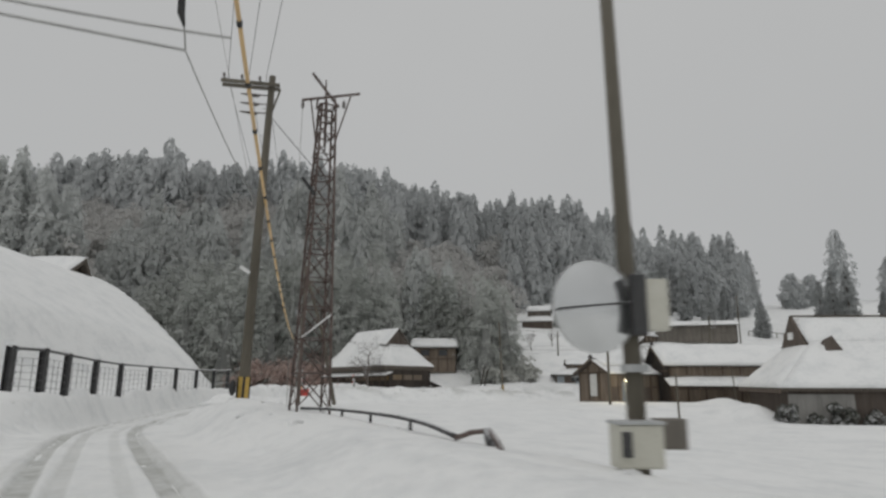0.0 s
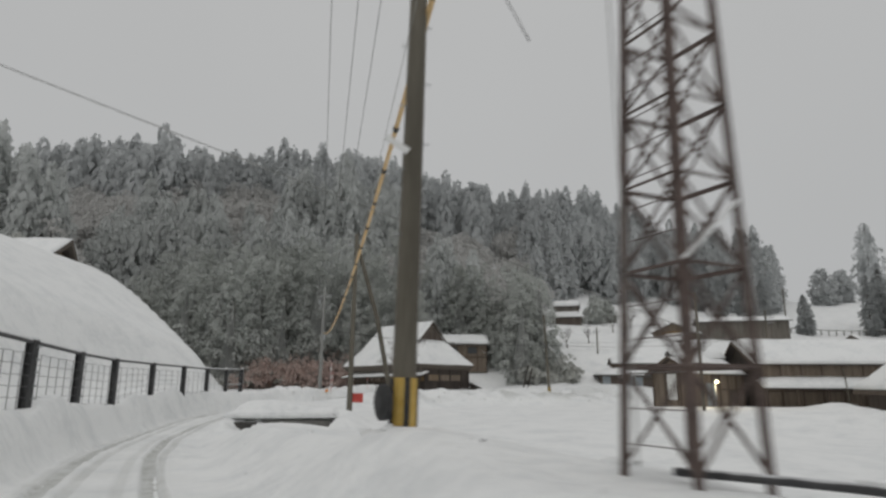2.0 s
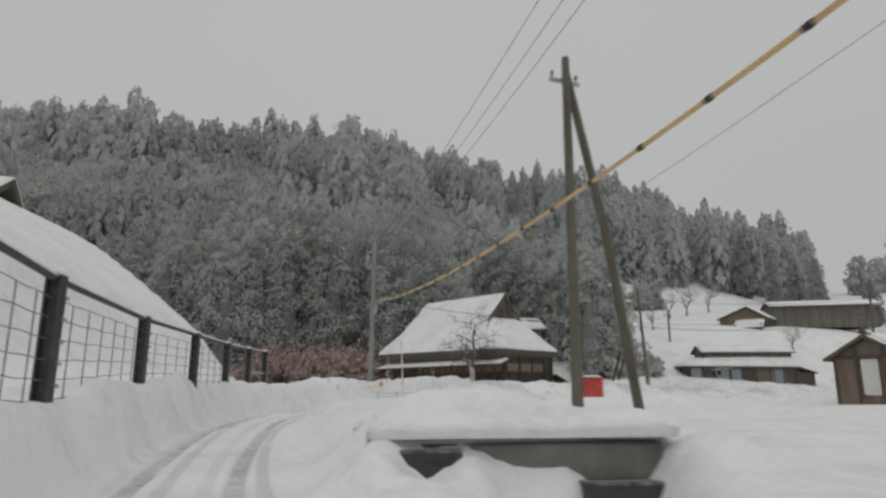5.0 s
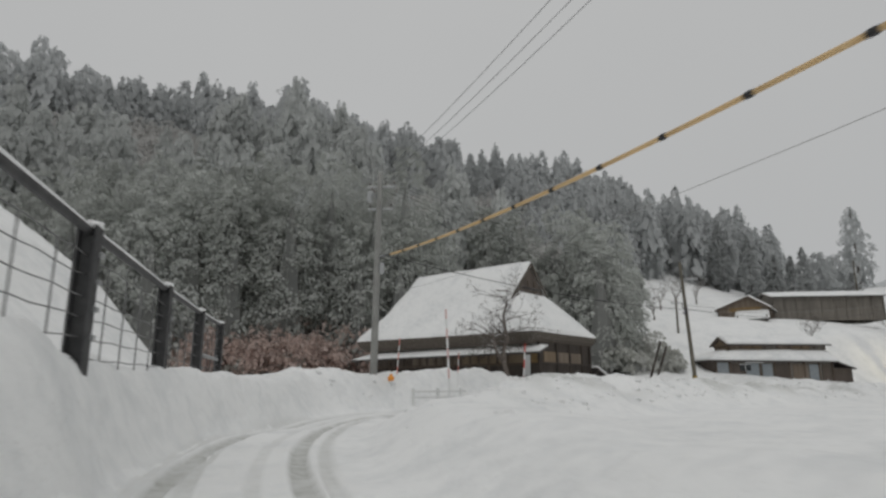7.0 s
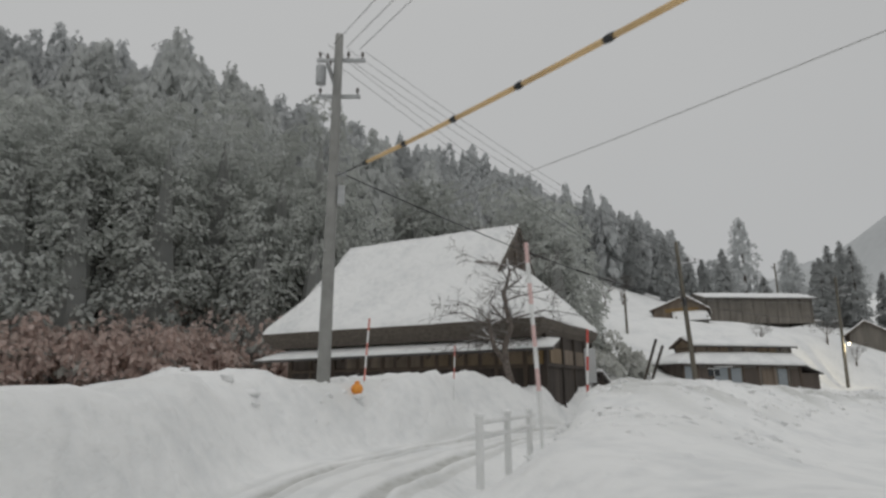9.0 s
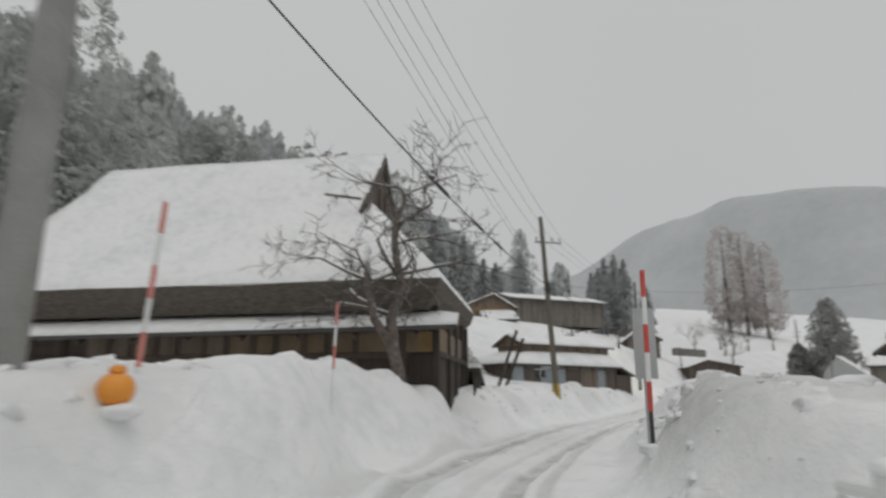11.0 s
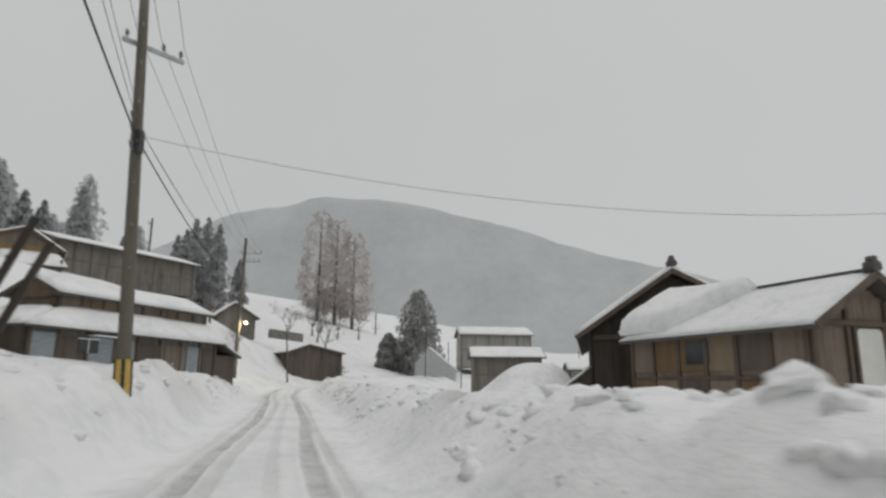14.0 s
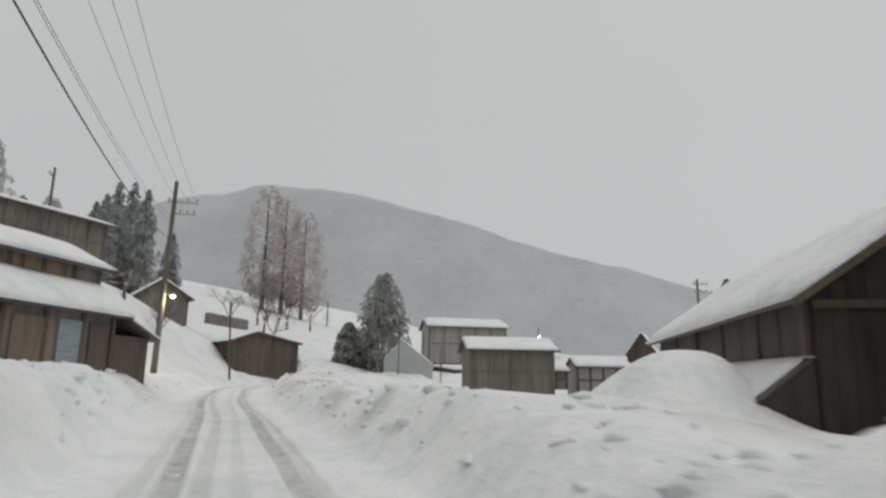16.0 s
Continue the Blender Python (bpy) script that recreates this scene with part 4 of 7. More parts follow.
def barn():
    deg = -1.3
    fr = Frame(23.4, 68.85, deg)
    zp, L = 5.8, 17.0
    bl, zl, br, zr = 3.9, 3.12, -4.0, 3.6
    house = thing("barn", fr.p(6, 0, 0.0), "large dark boarded barn with a long snowy roof", "barn")
    zb = -1.2
    part("gable_wall", gable_wall(fr, 0.35, 3.3, -3.5, 3.4, 3.75, 0, 5.6, zb, 0.14, 1), WOODBLACK, house)
    part("gable_wall", gable_wall(fr, L - 0.35, 3.3, -3.5, 3.4, 3.75, 0, 5.6, zb, 0.14, -1), WOODDARK, house)
    wall_with_posts(house, fr, 0.35, -3.5, L - 0.35, -3.5, zb, 3.6, (0, 1), WOOD, TIMBER, 9, rail=True)
    wall_with_posts(house, fr, 0.35, 3.3, L - 0.35, 3.3, zb, 3.4, (0, -1), WOODDARK, WOODDARK, 5, rail=False)
    boards(house, fr, 0.45, 3.3, L - 0.45, 3.3, zb, 3.3, WOODDARK, 0.5)

    def gt(t):
        b = 3.2 + (-3.4 - 3.2) * t
        return 5.55 - 0.69 * b if b > 0 else 5.55 + 0.54 * b
    boards(house, fr, 0.35, 3.2, 0.35, -3.4, zb, 3, WOODBLACK, 0.4, top=lambda t: gt(t) - 0.1)
    boards(house, fr, 0.5, -3.5, L - 0.5, -3.5, 2.3, 3.5, WOOD, 0.5, out=0.05)
    part("tie_beam", M().beam(fr.p(0.28, 3.2, 3.1), fr.p(0.28, -3.4, 3.1), 0.12, 0.2), TIMBER, house)
    roof_pair(house, fr, 0.0, L, bl, zl, br, zr, zp, 0.35, 0.1, 0.3, TIN, 51, drop=0.05)
    ridge_caps(house, fr, (-0.2, L + 0.1), zp + 0.08, TIN)
    for be, ze in ((bl, zl), (br, zr)):
        part("barge_board", M().beam(fr.p(-0.37, be, ze - 0.1), fr.p(-0.37, 0, zp - 0.1), 0.08, 0.18), TIMBER, house)
    # a low lean-to on the road side, its boarded end a dark triangle
    q = [fr.p(0.25, 4.7, 0.82), fr.p(9.0, 4.7, 0.82), fr.p(9.0, 3.36, 1.86), fr.p(0.25, 3.36, 1.86)]
    part("lean_to_roof", M().slab(q, 0.07), TIN, house)
    part("lean_to_snow", M().blanket(*[(x, y, z + 0.012) for x, y, z in [fr.p(0.55, 4.6, 0.9), fr.p(9.0, 4.6, 0.9), fr.p(9.0, 3.4, 1.83), fr.p(0.55, 3.4, 1.83)]], 0.12, 57, 20, 5), ROOFSNOW, house, "", True)
    part("flashing", M().beam(fr.p(0.2, 3.38, 1.9), fr.p(9.0, 3.38, 1.9), 0.12, 0.05), GALV, house)
    part("lean_to_end", M().add([fr.p(a, b, z) for a in (0.3, 0.42) for b, z in ((3.3, -0.8), (4.62, -0.8), (4.62, 0.8), (3.3, 1.78))], [(0, 1, 2, 3), (7, 6, 5, 4), (0, 4, 5, 1), (1, 5, 6, 2), (2, 6, 7, 3), (3, 7, 4, 0)]), WOODBLACK, house, "dark boarded end of the lean-to")
    # pent roof along the south wall
    q = [fr.p(-0.2, -5.2, 1.55), fr.p(L, -5.2, 1.45), fr.p(L, -3.55, 2.25), fr.p(-0.2, -3.55, 2.25)]
    part("pent_roof", M().slab(q, 0.08), TIN, house)
    part("pent_snow", M().blanket(*[(x, y, z + 0.015) for x, y, z in q], 0.3, 53, 26, 5), ROOFSNOW, house, "deep snow on the pent roof", True)
    for k in range(6):
        part("pent_post", M().beam(fr.p(0.2 + k * 2.6, -4.9, -1.2), fr.p(0.2 + k * 2.6, -4.9, 1.5), 0.12, 0.12), TIMBER, house)


boarded_shed()
barn()


def gabled_house(name, x, y, deg, L, wl, wr, zb, ze, zp, wall, label, snow=0.35, seed=60, over=0.5, bays=6, pent=None, kind_cat="house", posts=TIMBER, drop=0.08):
    """A plain gabled house: posts, boarded walls, two roof slopes under snow and, where pent is given, a pent roof on the right side."""
    fr = Frame(x, y, deg)
    house = thing(name, fr.p(L / 2, 0, zb), label, kind_cat)
    base = zb - 0.8
    for a, inw in ((0, 1), (L, -1)):
        part("gable_wall", gable_wall(fr, a, wl, -wr, ze, ze, 0, zp - 0.12, base, 0.12, inw), wall, house)
    wall_with_posts(house, fr, 0, wl, L, wl, base, ze, (0, -1), wall, posts, bays, rail=False)
    wall_with_posts(house, fr, 0, -wr, L, -wr, base, ze, (0, 1), wall, posts, bays)
    k = (zp - ze) / max(wl, wr)
    roof_pair(house, fr, 0, L, wl + over, ze - over * (zp - ze) / wl, -wr - over, ze - over * (zp - ze) / wr, zp, over * 0.7, 0.1, snow, TIN, seed, drop=drop)
    for s, w in ((1, wl), (-1, wr)):
        for a in (-over * 0.7, L + over * 0.7):
            part("barge_board", M().beam(fr.p(a, s * (w + over), ze - over * (zp - ze) / w - 0.06), fr.p(a, 0, zp - 0.06), 0.06, 0.18), posts, house)
    return house, fr


# the house with the pent roof above the road
def road_house():
    deg = -6.5
    house, fr = gabled_house("house", 18.9, 94.75, deg, 9.3, 1.25, 1.25, 3.9, 4.85, 5.42, TANBOARD, "brown boarded house with snow on its main and pent roofs", 0.2, 61, 0.4, 8)

    def pent(q, th, seed, n=24):
        part("pent_roof", M().slab(q, 0.08), TIN, house)
        part("pent_snow", M().blanket(*[(a, b, c + 0.015) for a, b, c in q], th, seed, n, 6), ROOFSNOW, house, "thick even snow on the pent roof", True)
    # pent roofs on the front, the west end and, lower, the east end
    pent([fr.p(-2.3, -2.5, 3.2), fr.p(9.6, -2.5, 3.1), fr.p(9.5, -1.28, 4.0), fr.p(-0.1, -1.28, 4.0)], 0.22, 62, 30)
    pent([fr.p(-2.3, 2.4, 3.25), fr.p(-2.3, -2.5, 3.2), fr.p(-0.05, -1.28, 4.0), fr.p(-0.05, 1.6, 4.0)], 0.22, 64, 14)
    pent([fr.p(11.4, -2.2, 2.5), fr.p(11.4, 1.5, 2.5), fr.p(9.5, 1.5, 3.3), fr.p(9.62, -2.4, 3.06)], 0.2, 63, 12)
    wall_with_posts(house, fr, -1.8, -2.05, 9.3, -2.05, 0.6, 3.35, (0, 1), WOODGREY, TIMBER, 8, rail=False)
    part("wall", M().wall(fr.xy(-1.8, -2.05), fr.xy(-1.8, 2.0), 0.6, 3.3, 0.12, fr.u), WOODDARK, house)
    part("wall", M().wall(fr.xy(9.3, -2.05), fr.xy(9.3, 1.2), 0.6, 3.4, 0.12, (-fr.u[0], -fr.u[1])), WOODDARK, house)
    part("wall", M().wall(fr.xy(9.3, -1.95), fr.xy(11.1, -1.95), 0.6, 2.55, 0.1, fr.n), WOODDARK, house)
    part("wall", M().wall(fr.xy(11.1, -1.95), fr.xy(11.1, 1.2), 0.6, 2.6, 0.1, (-fr.u[0], -fr.u[1])), WOODDARK, house)
    for a, w, z, h, mat, lab in ((-1.1, 1.1, 2.0, 2.0, SHUTTER, "blue-grey shutter"), (0.2, 1.1, 1.95, 1.9, WOODDARK, ""), (1.7, 1.3, 2.0, 1.9, SHUTTER, "blue-grey shutter"), (3.05, 0.9, 1.9, 2.0, SHUTTER, "blue-grey shutter"), (4.5, 1.4, 1.9, 1.9, WOODDARK, ""), (6.1, 1.3, 2.1, 1.5, WOOD, ""), (7.5, 1.0, 1.9, 1.9, SHUTTER, "blue-grey shutter"), (8.6, 0.8, 1.9, 1.9, WOODDARK, "")):
        part("door_panel", M().box(fr.p(a, -2.09, z), (w, 0.06, h), deg, 0.05), mat, house, lab)
    for k in range(6):
        part("upper_panel", M().box(fr.p(0.8 + 1.54 * k, -1.28, 4.4), (1.32, 0.05, 0.6), deg, 0.05), (WOOD, TANBOARD, WOODGREY)[k % 3], house)
        part("rafter_end", M().beam(fr.p(0.3 + 1.6 * k, -2.4, 3.03), fr.p(0.3 + 1.6 * k, -1.3, 3.85), 0.07, 0.08), TIMBER, house)
    part("tie_beam", M().beam(fr.p(-0.04, -1.25, 4.5), fr.p(-0.04, 1.25, 4.5), 0.08, 0.12), TIMBER, house)
    window = part("window", M().box(fr.p(1.0, -2.13, 2.55), (1.0, 0.05, 0.55), deg, 0.05), GLASSDARK, house)
    part("window_frame", M().beam(fr.p(0.48, -2.15, 2.85), fr.p(1.52, -2.15, 2.85), 0.06, 0.06).beam(fr.p(1.0, -2.15, 2.28), fr.p(1.0, -2.15, 2.85), 0.05, 0.04), WHITEPAINT, window)
    part("awning", M().beam(fr.p(0.9, -2.35, 3.0), fr.p(2.5, -2.35, 3.0), 0.4, 0.04), SNOW, house, "snowy shelf over the window")


road_house()

# the long storehouse and the small house beside it, on the terrace
gabled_house("storehouse", 39.43, 115.07, -17.0, 13.4, 2.6, 2.4, 9.9, 12.3, 13.0, WOODGREY, "long low grey storehouse under thin snow on a terrace", 0.16, 66, 0.6, 9, kind_cat="storehouse", posts=WOODGREY)
small, sfr = gabled_house("house", 34.0, 111.0, 46.0, 4.4, 3.6, 2.2, 8.9, 10.5, 11.9, WOOD, "small brown gabled house with an annex, in snow", 0.2, 68, 0.4, 3)
part("upper_field", M().box(sfr.p(-0.04, 0.5, 10.3), (0.06, 3.6, 0.5), 46, 0.05), OCHRE, small, "ochre plaster under the gable")
q = [sfr.p(-3.2, -2.6, 8.75), sfr.p(-3.2, 1.2, 8.75), sfr.p(-0.05, 1.6, 10.0), sfr.p(-0.05, -2.2, 10.0)]
part("annex_roof", M().slab(q, 0.1), TIN, small)
part("annex_snow", M().blanket(*[(a, b, c + 0.015) for a, b, c in q], 0.2, 69, 10, 5), ROOFSNOW, small, "", True)
part("annex_wall", M().wall(sfr.xy(-2.9, -2.3), sfr.xy(-2.9, 1.0), 7.0, 8.85, 0.1, sfr.u), WOODGREY, small)
part("annex_wall", M().wall(sfr.xy(-2.9, -2.3), sfr.xy(0, -2.1), 7.0, 9.3, 0.1, sfr.n), WOODDARK, small)
part("annex_wall", M().wall(sfr.xy(-2.9, 1.0), sfr.xy(0, 1.3), 7.0, 9.3, 0.1, (-sfr.n[0], -sfr.n[1])), WOODDARK, small)
part("annex_window", M().box(sfr.p(-2.94, -0.6, 8.2), (0.05, 1.1, 0.6), 46, 0.05), GLASSDARK, small)


# a railing of short posts along the upper terrace
def terrace_railing():
    ob = thing("terrace_railing", (63.5, 129.5, 12.0), "row of pale posts under a snowy rail on a terrace", "railing")
    pts = []
    for k in range(17):
        x, y = 63.5 + 1.35 * k, 129.5 - 0.16 * k
        g = ground_z(x, y)
        pts.append((x, y, g + 1.0))
        part("post", M().beam((x, y, g - 0.3), (x, y, g + 1.0), 0.2, 0.2), GREYBOARD, ob)
    part("rail", M().tube(pts, 0.1, 8), GREYBOARD, ob)
    part("rail_snow", M().tube([(x, y, z + 0.12) for x, y, z in pts], 0.11, 7), SNOW, ob, "", True)


terrace_railing()

# the hut high on the slope, with a skirt roof
hut, hfr = gabled_house("hut", 18.3, 129.2, -15.0, 4.4, 1.8, 1.8, 14.4, 16.6, 17.2, WOODGREY, "small two-tier hut with a thick cap of snow on the hillside", 0.6, 71, 0.35, 3)
q = [hfr.p(-1.6, -3.4, 14.3), hfr.p(5.6, -3.4, 14.3), hfr.p(4.6, -1.8, 15.2), hfr.p(-0.2, -1.8, 15.2)]
part("skirt_roof", M().slab(q, 0.1), TIN, hut)
part("skirt_snow", M().blanket(*[(a, b, c + 0.015) for a, b, c in q], 0.35, 72, 12, 5), ROOFSNOW, hut, "", True)
part("porch_wall", M().wall(hfr.xy(-1.0, -3.0), hfr.xy(5.0, -3.0), 11.6, 14.4, 0.1, hfr.n), WOODDARK, hut)

# the house among the trees behind the farmhouse
back, bfr = gabled_house("house", -4.2, 100.6, -2.0, 6.8, 2.4, 2.4, 4.4, 7.6, 8.5, WOOD, "brown two-storey house with snowy roof among the trees", 0.5, 74, 0.5, 5)
part("window", M().box(bfr.p(2.0, -2.43, 6.6), (1.3, 0.06, 0.9), -2, 0.05), GLASSDARK, back)
part("window", M().box(bfr.p(4.8, -2.43, 6.6), (1.3, 0.06, 0.9), -2, 0.05), GLASSDARK, back)

# the huts beside the far road
gabled_house("hut", 60.3, 100.3, 45, 5.0, 2.15, 3.75, 1.7, 4.3, 5.05, WOODDARK, "dark boarded hut with a thin snowy roof by the road", 0.1, 76, 0.35, 4, posts=WOODDARK)
gabled_house("hut", 58.3, 82.5, -78, 6.4, 2.2, 2.2, 1.0, 3.75, 4.55, WOODGREY, "grey boarded hut with flat snow on its roof", 0.14, 78, 0.5, 4, posts=WOODGREY)
gabled_house("house", 107.0, 92.5, -74, 12.0, 4.0, 4.0, 4.6, 9.4, 10.6, GREYBOARD, "pale grey two-tier house on the far slope, under snow", 0.35, 80, 0.6, 5, posts=WOODGREY)
gabled_house("house", 62.3, 110.4, 42, 5.0, 1.9, 2.3, 6.6, 8.5, 9.9, WOODGREY, "small gabled house behind a snowy wall", 0.2, 82, 0.5, 3)
gabled_house("hut", 64.28, 77.49, -70, 3.0, 1.0, 1.0, 1.45, 2.35, 2.90, WOODGREY, "small grey hut half buried in snow", 0.25, 84, 0.3, 3)

gabled_house("hut", 67.2, 73.6, -82, 4.6, 1.8, 1.8, 0.9, 2.75, 3.4, GREYBOARD, "pale grey hut with snow on its roof, beyond the barn", 0.25, 86, 0.35, 4)
gabled_house("hut", 67.5, 67.4, -17, 3.0, 1.2, 1.2, 0.8, 4.0, 5.7, WOODDARK, "narrow steep-gabled hut beyond the barn", 0.15, 87, 0.2, 2)

# a low wall with a snow cap below the small gabled house
wl_ = M()
wl_.beam((64.5, 107.0, 6.6), (71.0, 106.0, 6.5), 0.5, 1.0)
terrace = single("terrace_wall", wl_, CONCRETE, (64.5, 107.0, 6.1), "dark retaining wall with snow on top", "retaining wall")

# a metal-clad lean-to with one steep slope
def metal_lean_to():
    house = thing("lean_to", (75.0, 89.5, 1.8), "grey sheet-metal lean-to with a steep slope in the snow", "lean-to")
    pts = [(74.2, 92.2, 3.4), (74.5, 90.6, 5.4), (75.2, 87.2, 2.7), (75.2, 87.3, 0.8), (74.2, 92.2, 0.8)]
    m = M()
    n = len(pts)
    vs = pts + [(x + 5.0, y + 0.8, z) for x, y, z in pts]
    m.add(vs, [tuple(range(n)), tuple(range(2 * n - 1, n - 1, -1))] + [(i, i + n, (i + 1) % n + n, (i + 1) % n) for i in range(n)])
    part("cladding", m, GREYSIGN, house)
    q = [(75.3, 87.0, 2.62), (80.3, 87.8, 2.62), (79.6, 91.4, 5.5), (74.45, 90.6, 5.5)]
    part("roof", M().slab(q, 0.08), GALV, house)
    part("roof_snow", M().blanket(*[(a, b, c + 0.02) for a, b, c in q], 0.18, 86, 8, 6), ROOFSNOW, house, "", True)


metal_lean_to()


# the thatched house across the field
def field_house():
    deg = -5.0
    fr = Frame(30.2, 53.95, deg)
    zb, zp, L = -1.9, 7.1, 13.0
    house = thing("farmhouse", fr.p(6, 0, zb), "large thatched farmhouse buried in snow across the field", "farmhouse")

    # steep above, flaring to low eaves, hipped below the gable
    def blank(a0, a1, c1, c0, seed, th=0.3):
        part("thatch", M().slab([a0, a1, c1, c0], 0.25), THATCH, house)
        up = lambda p: (p[0], p[1], p[2] + 0.02)
        part("roof_snow", M().blanket(up(a0), up(a1), up(c1), up(c0), th, seed, 20, 12), ROOFSNOW, house, "deep snow over thatch", True)
    w0, w1 = fr.p(-2.6, 5.5, 1.45), fr.p(-4.9, -8.9, 1.35)
    k0, k1 = fr.p(0.55, 2.2, 4.9), fr.p(0.55, -2.2, 4.9)
    blank(w1, fr.p(L, -8.9, 1.35), fr.p(L, -2.2, 4.9), k1, 91)
    blank(k1, fr.p(L, -2.2, 4.9), fr.p(L, 0, zp), fr.p(0.5, 0, zp), 90)
    blank(k0, fr.p(L, 2.2, 4.9), fr.p(L, 0, zp), fr.p(0.5, 0, zp), 94)
    blank(w0, fr.p(L, 5.5, 1.45), fr.p(L, 2.2, 4.9), k0, 92)
    blank(w0, w1, fr.p(0.5, -2.2, 4.75), fr.p(0.5, 2.2, 4.75), 93, 0.25)
    part("eave_board", M().beam((w0[0], w0[1], w0[2] - 0.2), (w1[0], w1[1], w1[2] - 0.2), 0.12, 0.3), TIMBER, house)
    m = M().add([fr.p(a, b, z) for a in (0.2, 0.45) for b, z in ((-2.2, 4.8), (2.2, 4.8), (0, 7.5))], [(0, 1, 2), (5, 4, 3), (0, 3, 4, 1), (1, 4, 5, 2), (2, 5, 3, 0)])
    part("gable", m, WOODDARK, house)
    part("gable_opening", M().box(fr.p(0.18, 0.1, 5.75), (0.1, 0.9, 0.6), deg, 0.1), ROOFSNOW, house)
    part("ridge_beam", M().beam(fr.p(0.3, 0, zp + 0.36), fr.p(L - 0.5, 0, zp + 0.36), 0.3, 0.14), THATCH, house)
    # smoke vent on the front slope
    va, vb, vz = 1.6, -4.0, 4.15
    m = M().add([fr.p(va - 0.7, vb, vz), fr.p(va + 0.8, vb, vz), fr.p(va, vb + 0.15, vz + 1.35), fr.p(va - 0.4, vb + 1.2, vz + 0.8), fr.p(va + 0.4, vb + 1.2, vz + 0.8), fr.p(va, vb + 1.6, vz + 1.1)], [(0, 1, 2), (0, 2, 5, 3), (1, 4, 5, 2), (3, 5, 4), (0, 3, 4, 1)])
    part("smoke_gable", m, WOODDARK, house, "dark triangular smoke vent in the roof")
    # walls: a pale boarded screen at the front corner, dark boards elsewhere
    part("front_wall", M().wall(fr.xy(-4.0, -8.2), fr.xy(L - 0.6, -8.2), zb - 0.4, 1.4, 0.15, fr.n), WOODDARK, house)
    boards(house, fr, -4.2, -8.3, 0.4, -8.3, zb - 0.4, 0.95, GREYBOARD, 0.55, out=0.04)
    part("end_wall", M().wall(fr.xy(-4.0, -8.0), fr.xy(-1.9, 4.8), zb - 0.4, 1.4, 0.15, fr.u), WOODDARK, house)
    part("back_wall", M().wall(fr.xy(-1.7, 4.8), fr.xy(L - 0.6, 4.8), zb - 0.4, 1.4, 0.15, (-fr.n[0], -fr.n[1])), WOODDARK, house)
    part("far_wall", M().add([fr.p(a, b, z) for a in (L - 0.3, L - 0.45) for b, z in ((-8.0, zb - 0.4), (4.8, zb - 0.4), (4.8, 1.8), (2.1, 4.8), (0, 6.9), (-2.1, 4.8), (-8.0, 1.6))], [tuple(range(7)), tuple(range(13, 6, -1))] + [(i, i + 7, (i + 1) % 7 + 7, (i + 1) % 7) for i in range(7)]), WOODDARK, house)


field_house()


# the house whose ridge shows above the snow slope
def slope_house():
    house = thing("farmhouse", (-46, 78, 9.0), "thatched farmhouse roof under snow, above a white slope", "farmhouse")
    r, n = Vector((-0.998, 0.05, 0)), Vector((0.05, 0.998, 0))  # along the ridge, and to its right
    tip = Vector((-43.3, 75.3, 16.9))
    top = lambda a, b, z: tuple(tip + r * a + n * b + Vector((0, 0, z - 16.9)))
    for s, seed in ((-1, 97), (1, 98)):
        q = [top(0.9, 4.2 * s, 13.1), top(11.5, 4.2 * s, 13.1), top(11.5, 0, 16.7), top(0, 0, 16.75)]
        part("thatch", M().slab(q, 0.45), THATCH, house)
        part("roof_snow", M().blanket(*[(a, b, c + 0.02) for a, b, c in q], 0.28, seed, 14, 10), ROOFSNOW, house, "deep snow over thatch", True)
    part("gable", M().add([top(a, b, z) for a in (1.6, 1.8) for b, z in ((-3.4, 13.2), (3.4, 13.2), (0, 16.2))], [(0, 1, 2), (5, 4, 3), (0, 3, 4, 1), (1, 4, 5, 2), (2, 5, 3, 0)]), TANBOARD, house, "tan boarded gable under the ridge's end")
    # the skirt roof below the gable
    q = [top(-2.6, -5.2, 11.6), top(-2.6, 5.2, 11.6), top(1.5, 3.9, 14.3), top(1.5, -3.9, 14.3)]
    part("thatch", M().slab(q, 0.4), THATCH, house)
    part("roof_snow", M().blanket(*[(a, b, c + 0.02) for a, b, c in q], 0.3, 99, 14, 8), ROOFSNOW, house, "deep snow over thatch", True)
    for s in (-1, 1):
        q = [top(-2.6, 5.2 * s, 11.6), top(12.5, 5.2 * s, 11.6), top(11.5, 3.9 * s, 13.2), top(1.5, 3.9 * s, 13.2)]
        part("thatch", M().slab(q, 0.4), THATCH, house)
        part("wall", M().wall(top(-1.9, 4.5 * s, 0)[:2], top(12.0, 4.5 * s, 0)[:2], 6.5, 11.9, 0.2, (-n.x * s, -n.y * s)), WOODDARK, house)
    part("wall", M().wall(top(-1.9, -4.5, 0)[:2], top(-1.9, 4.5, 0)[:2], 6.5, 11.6, 0.2, (r.x, r.y)), WOODDARK, house)


slope_house()


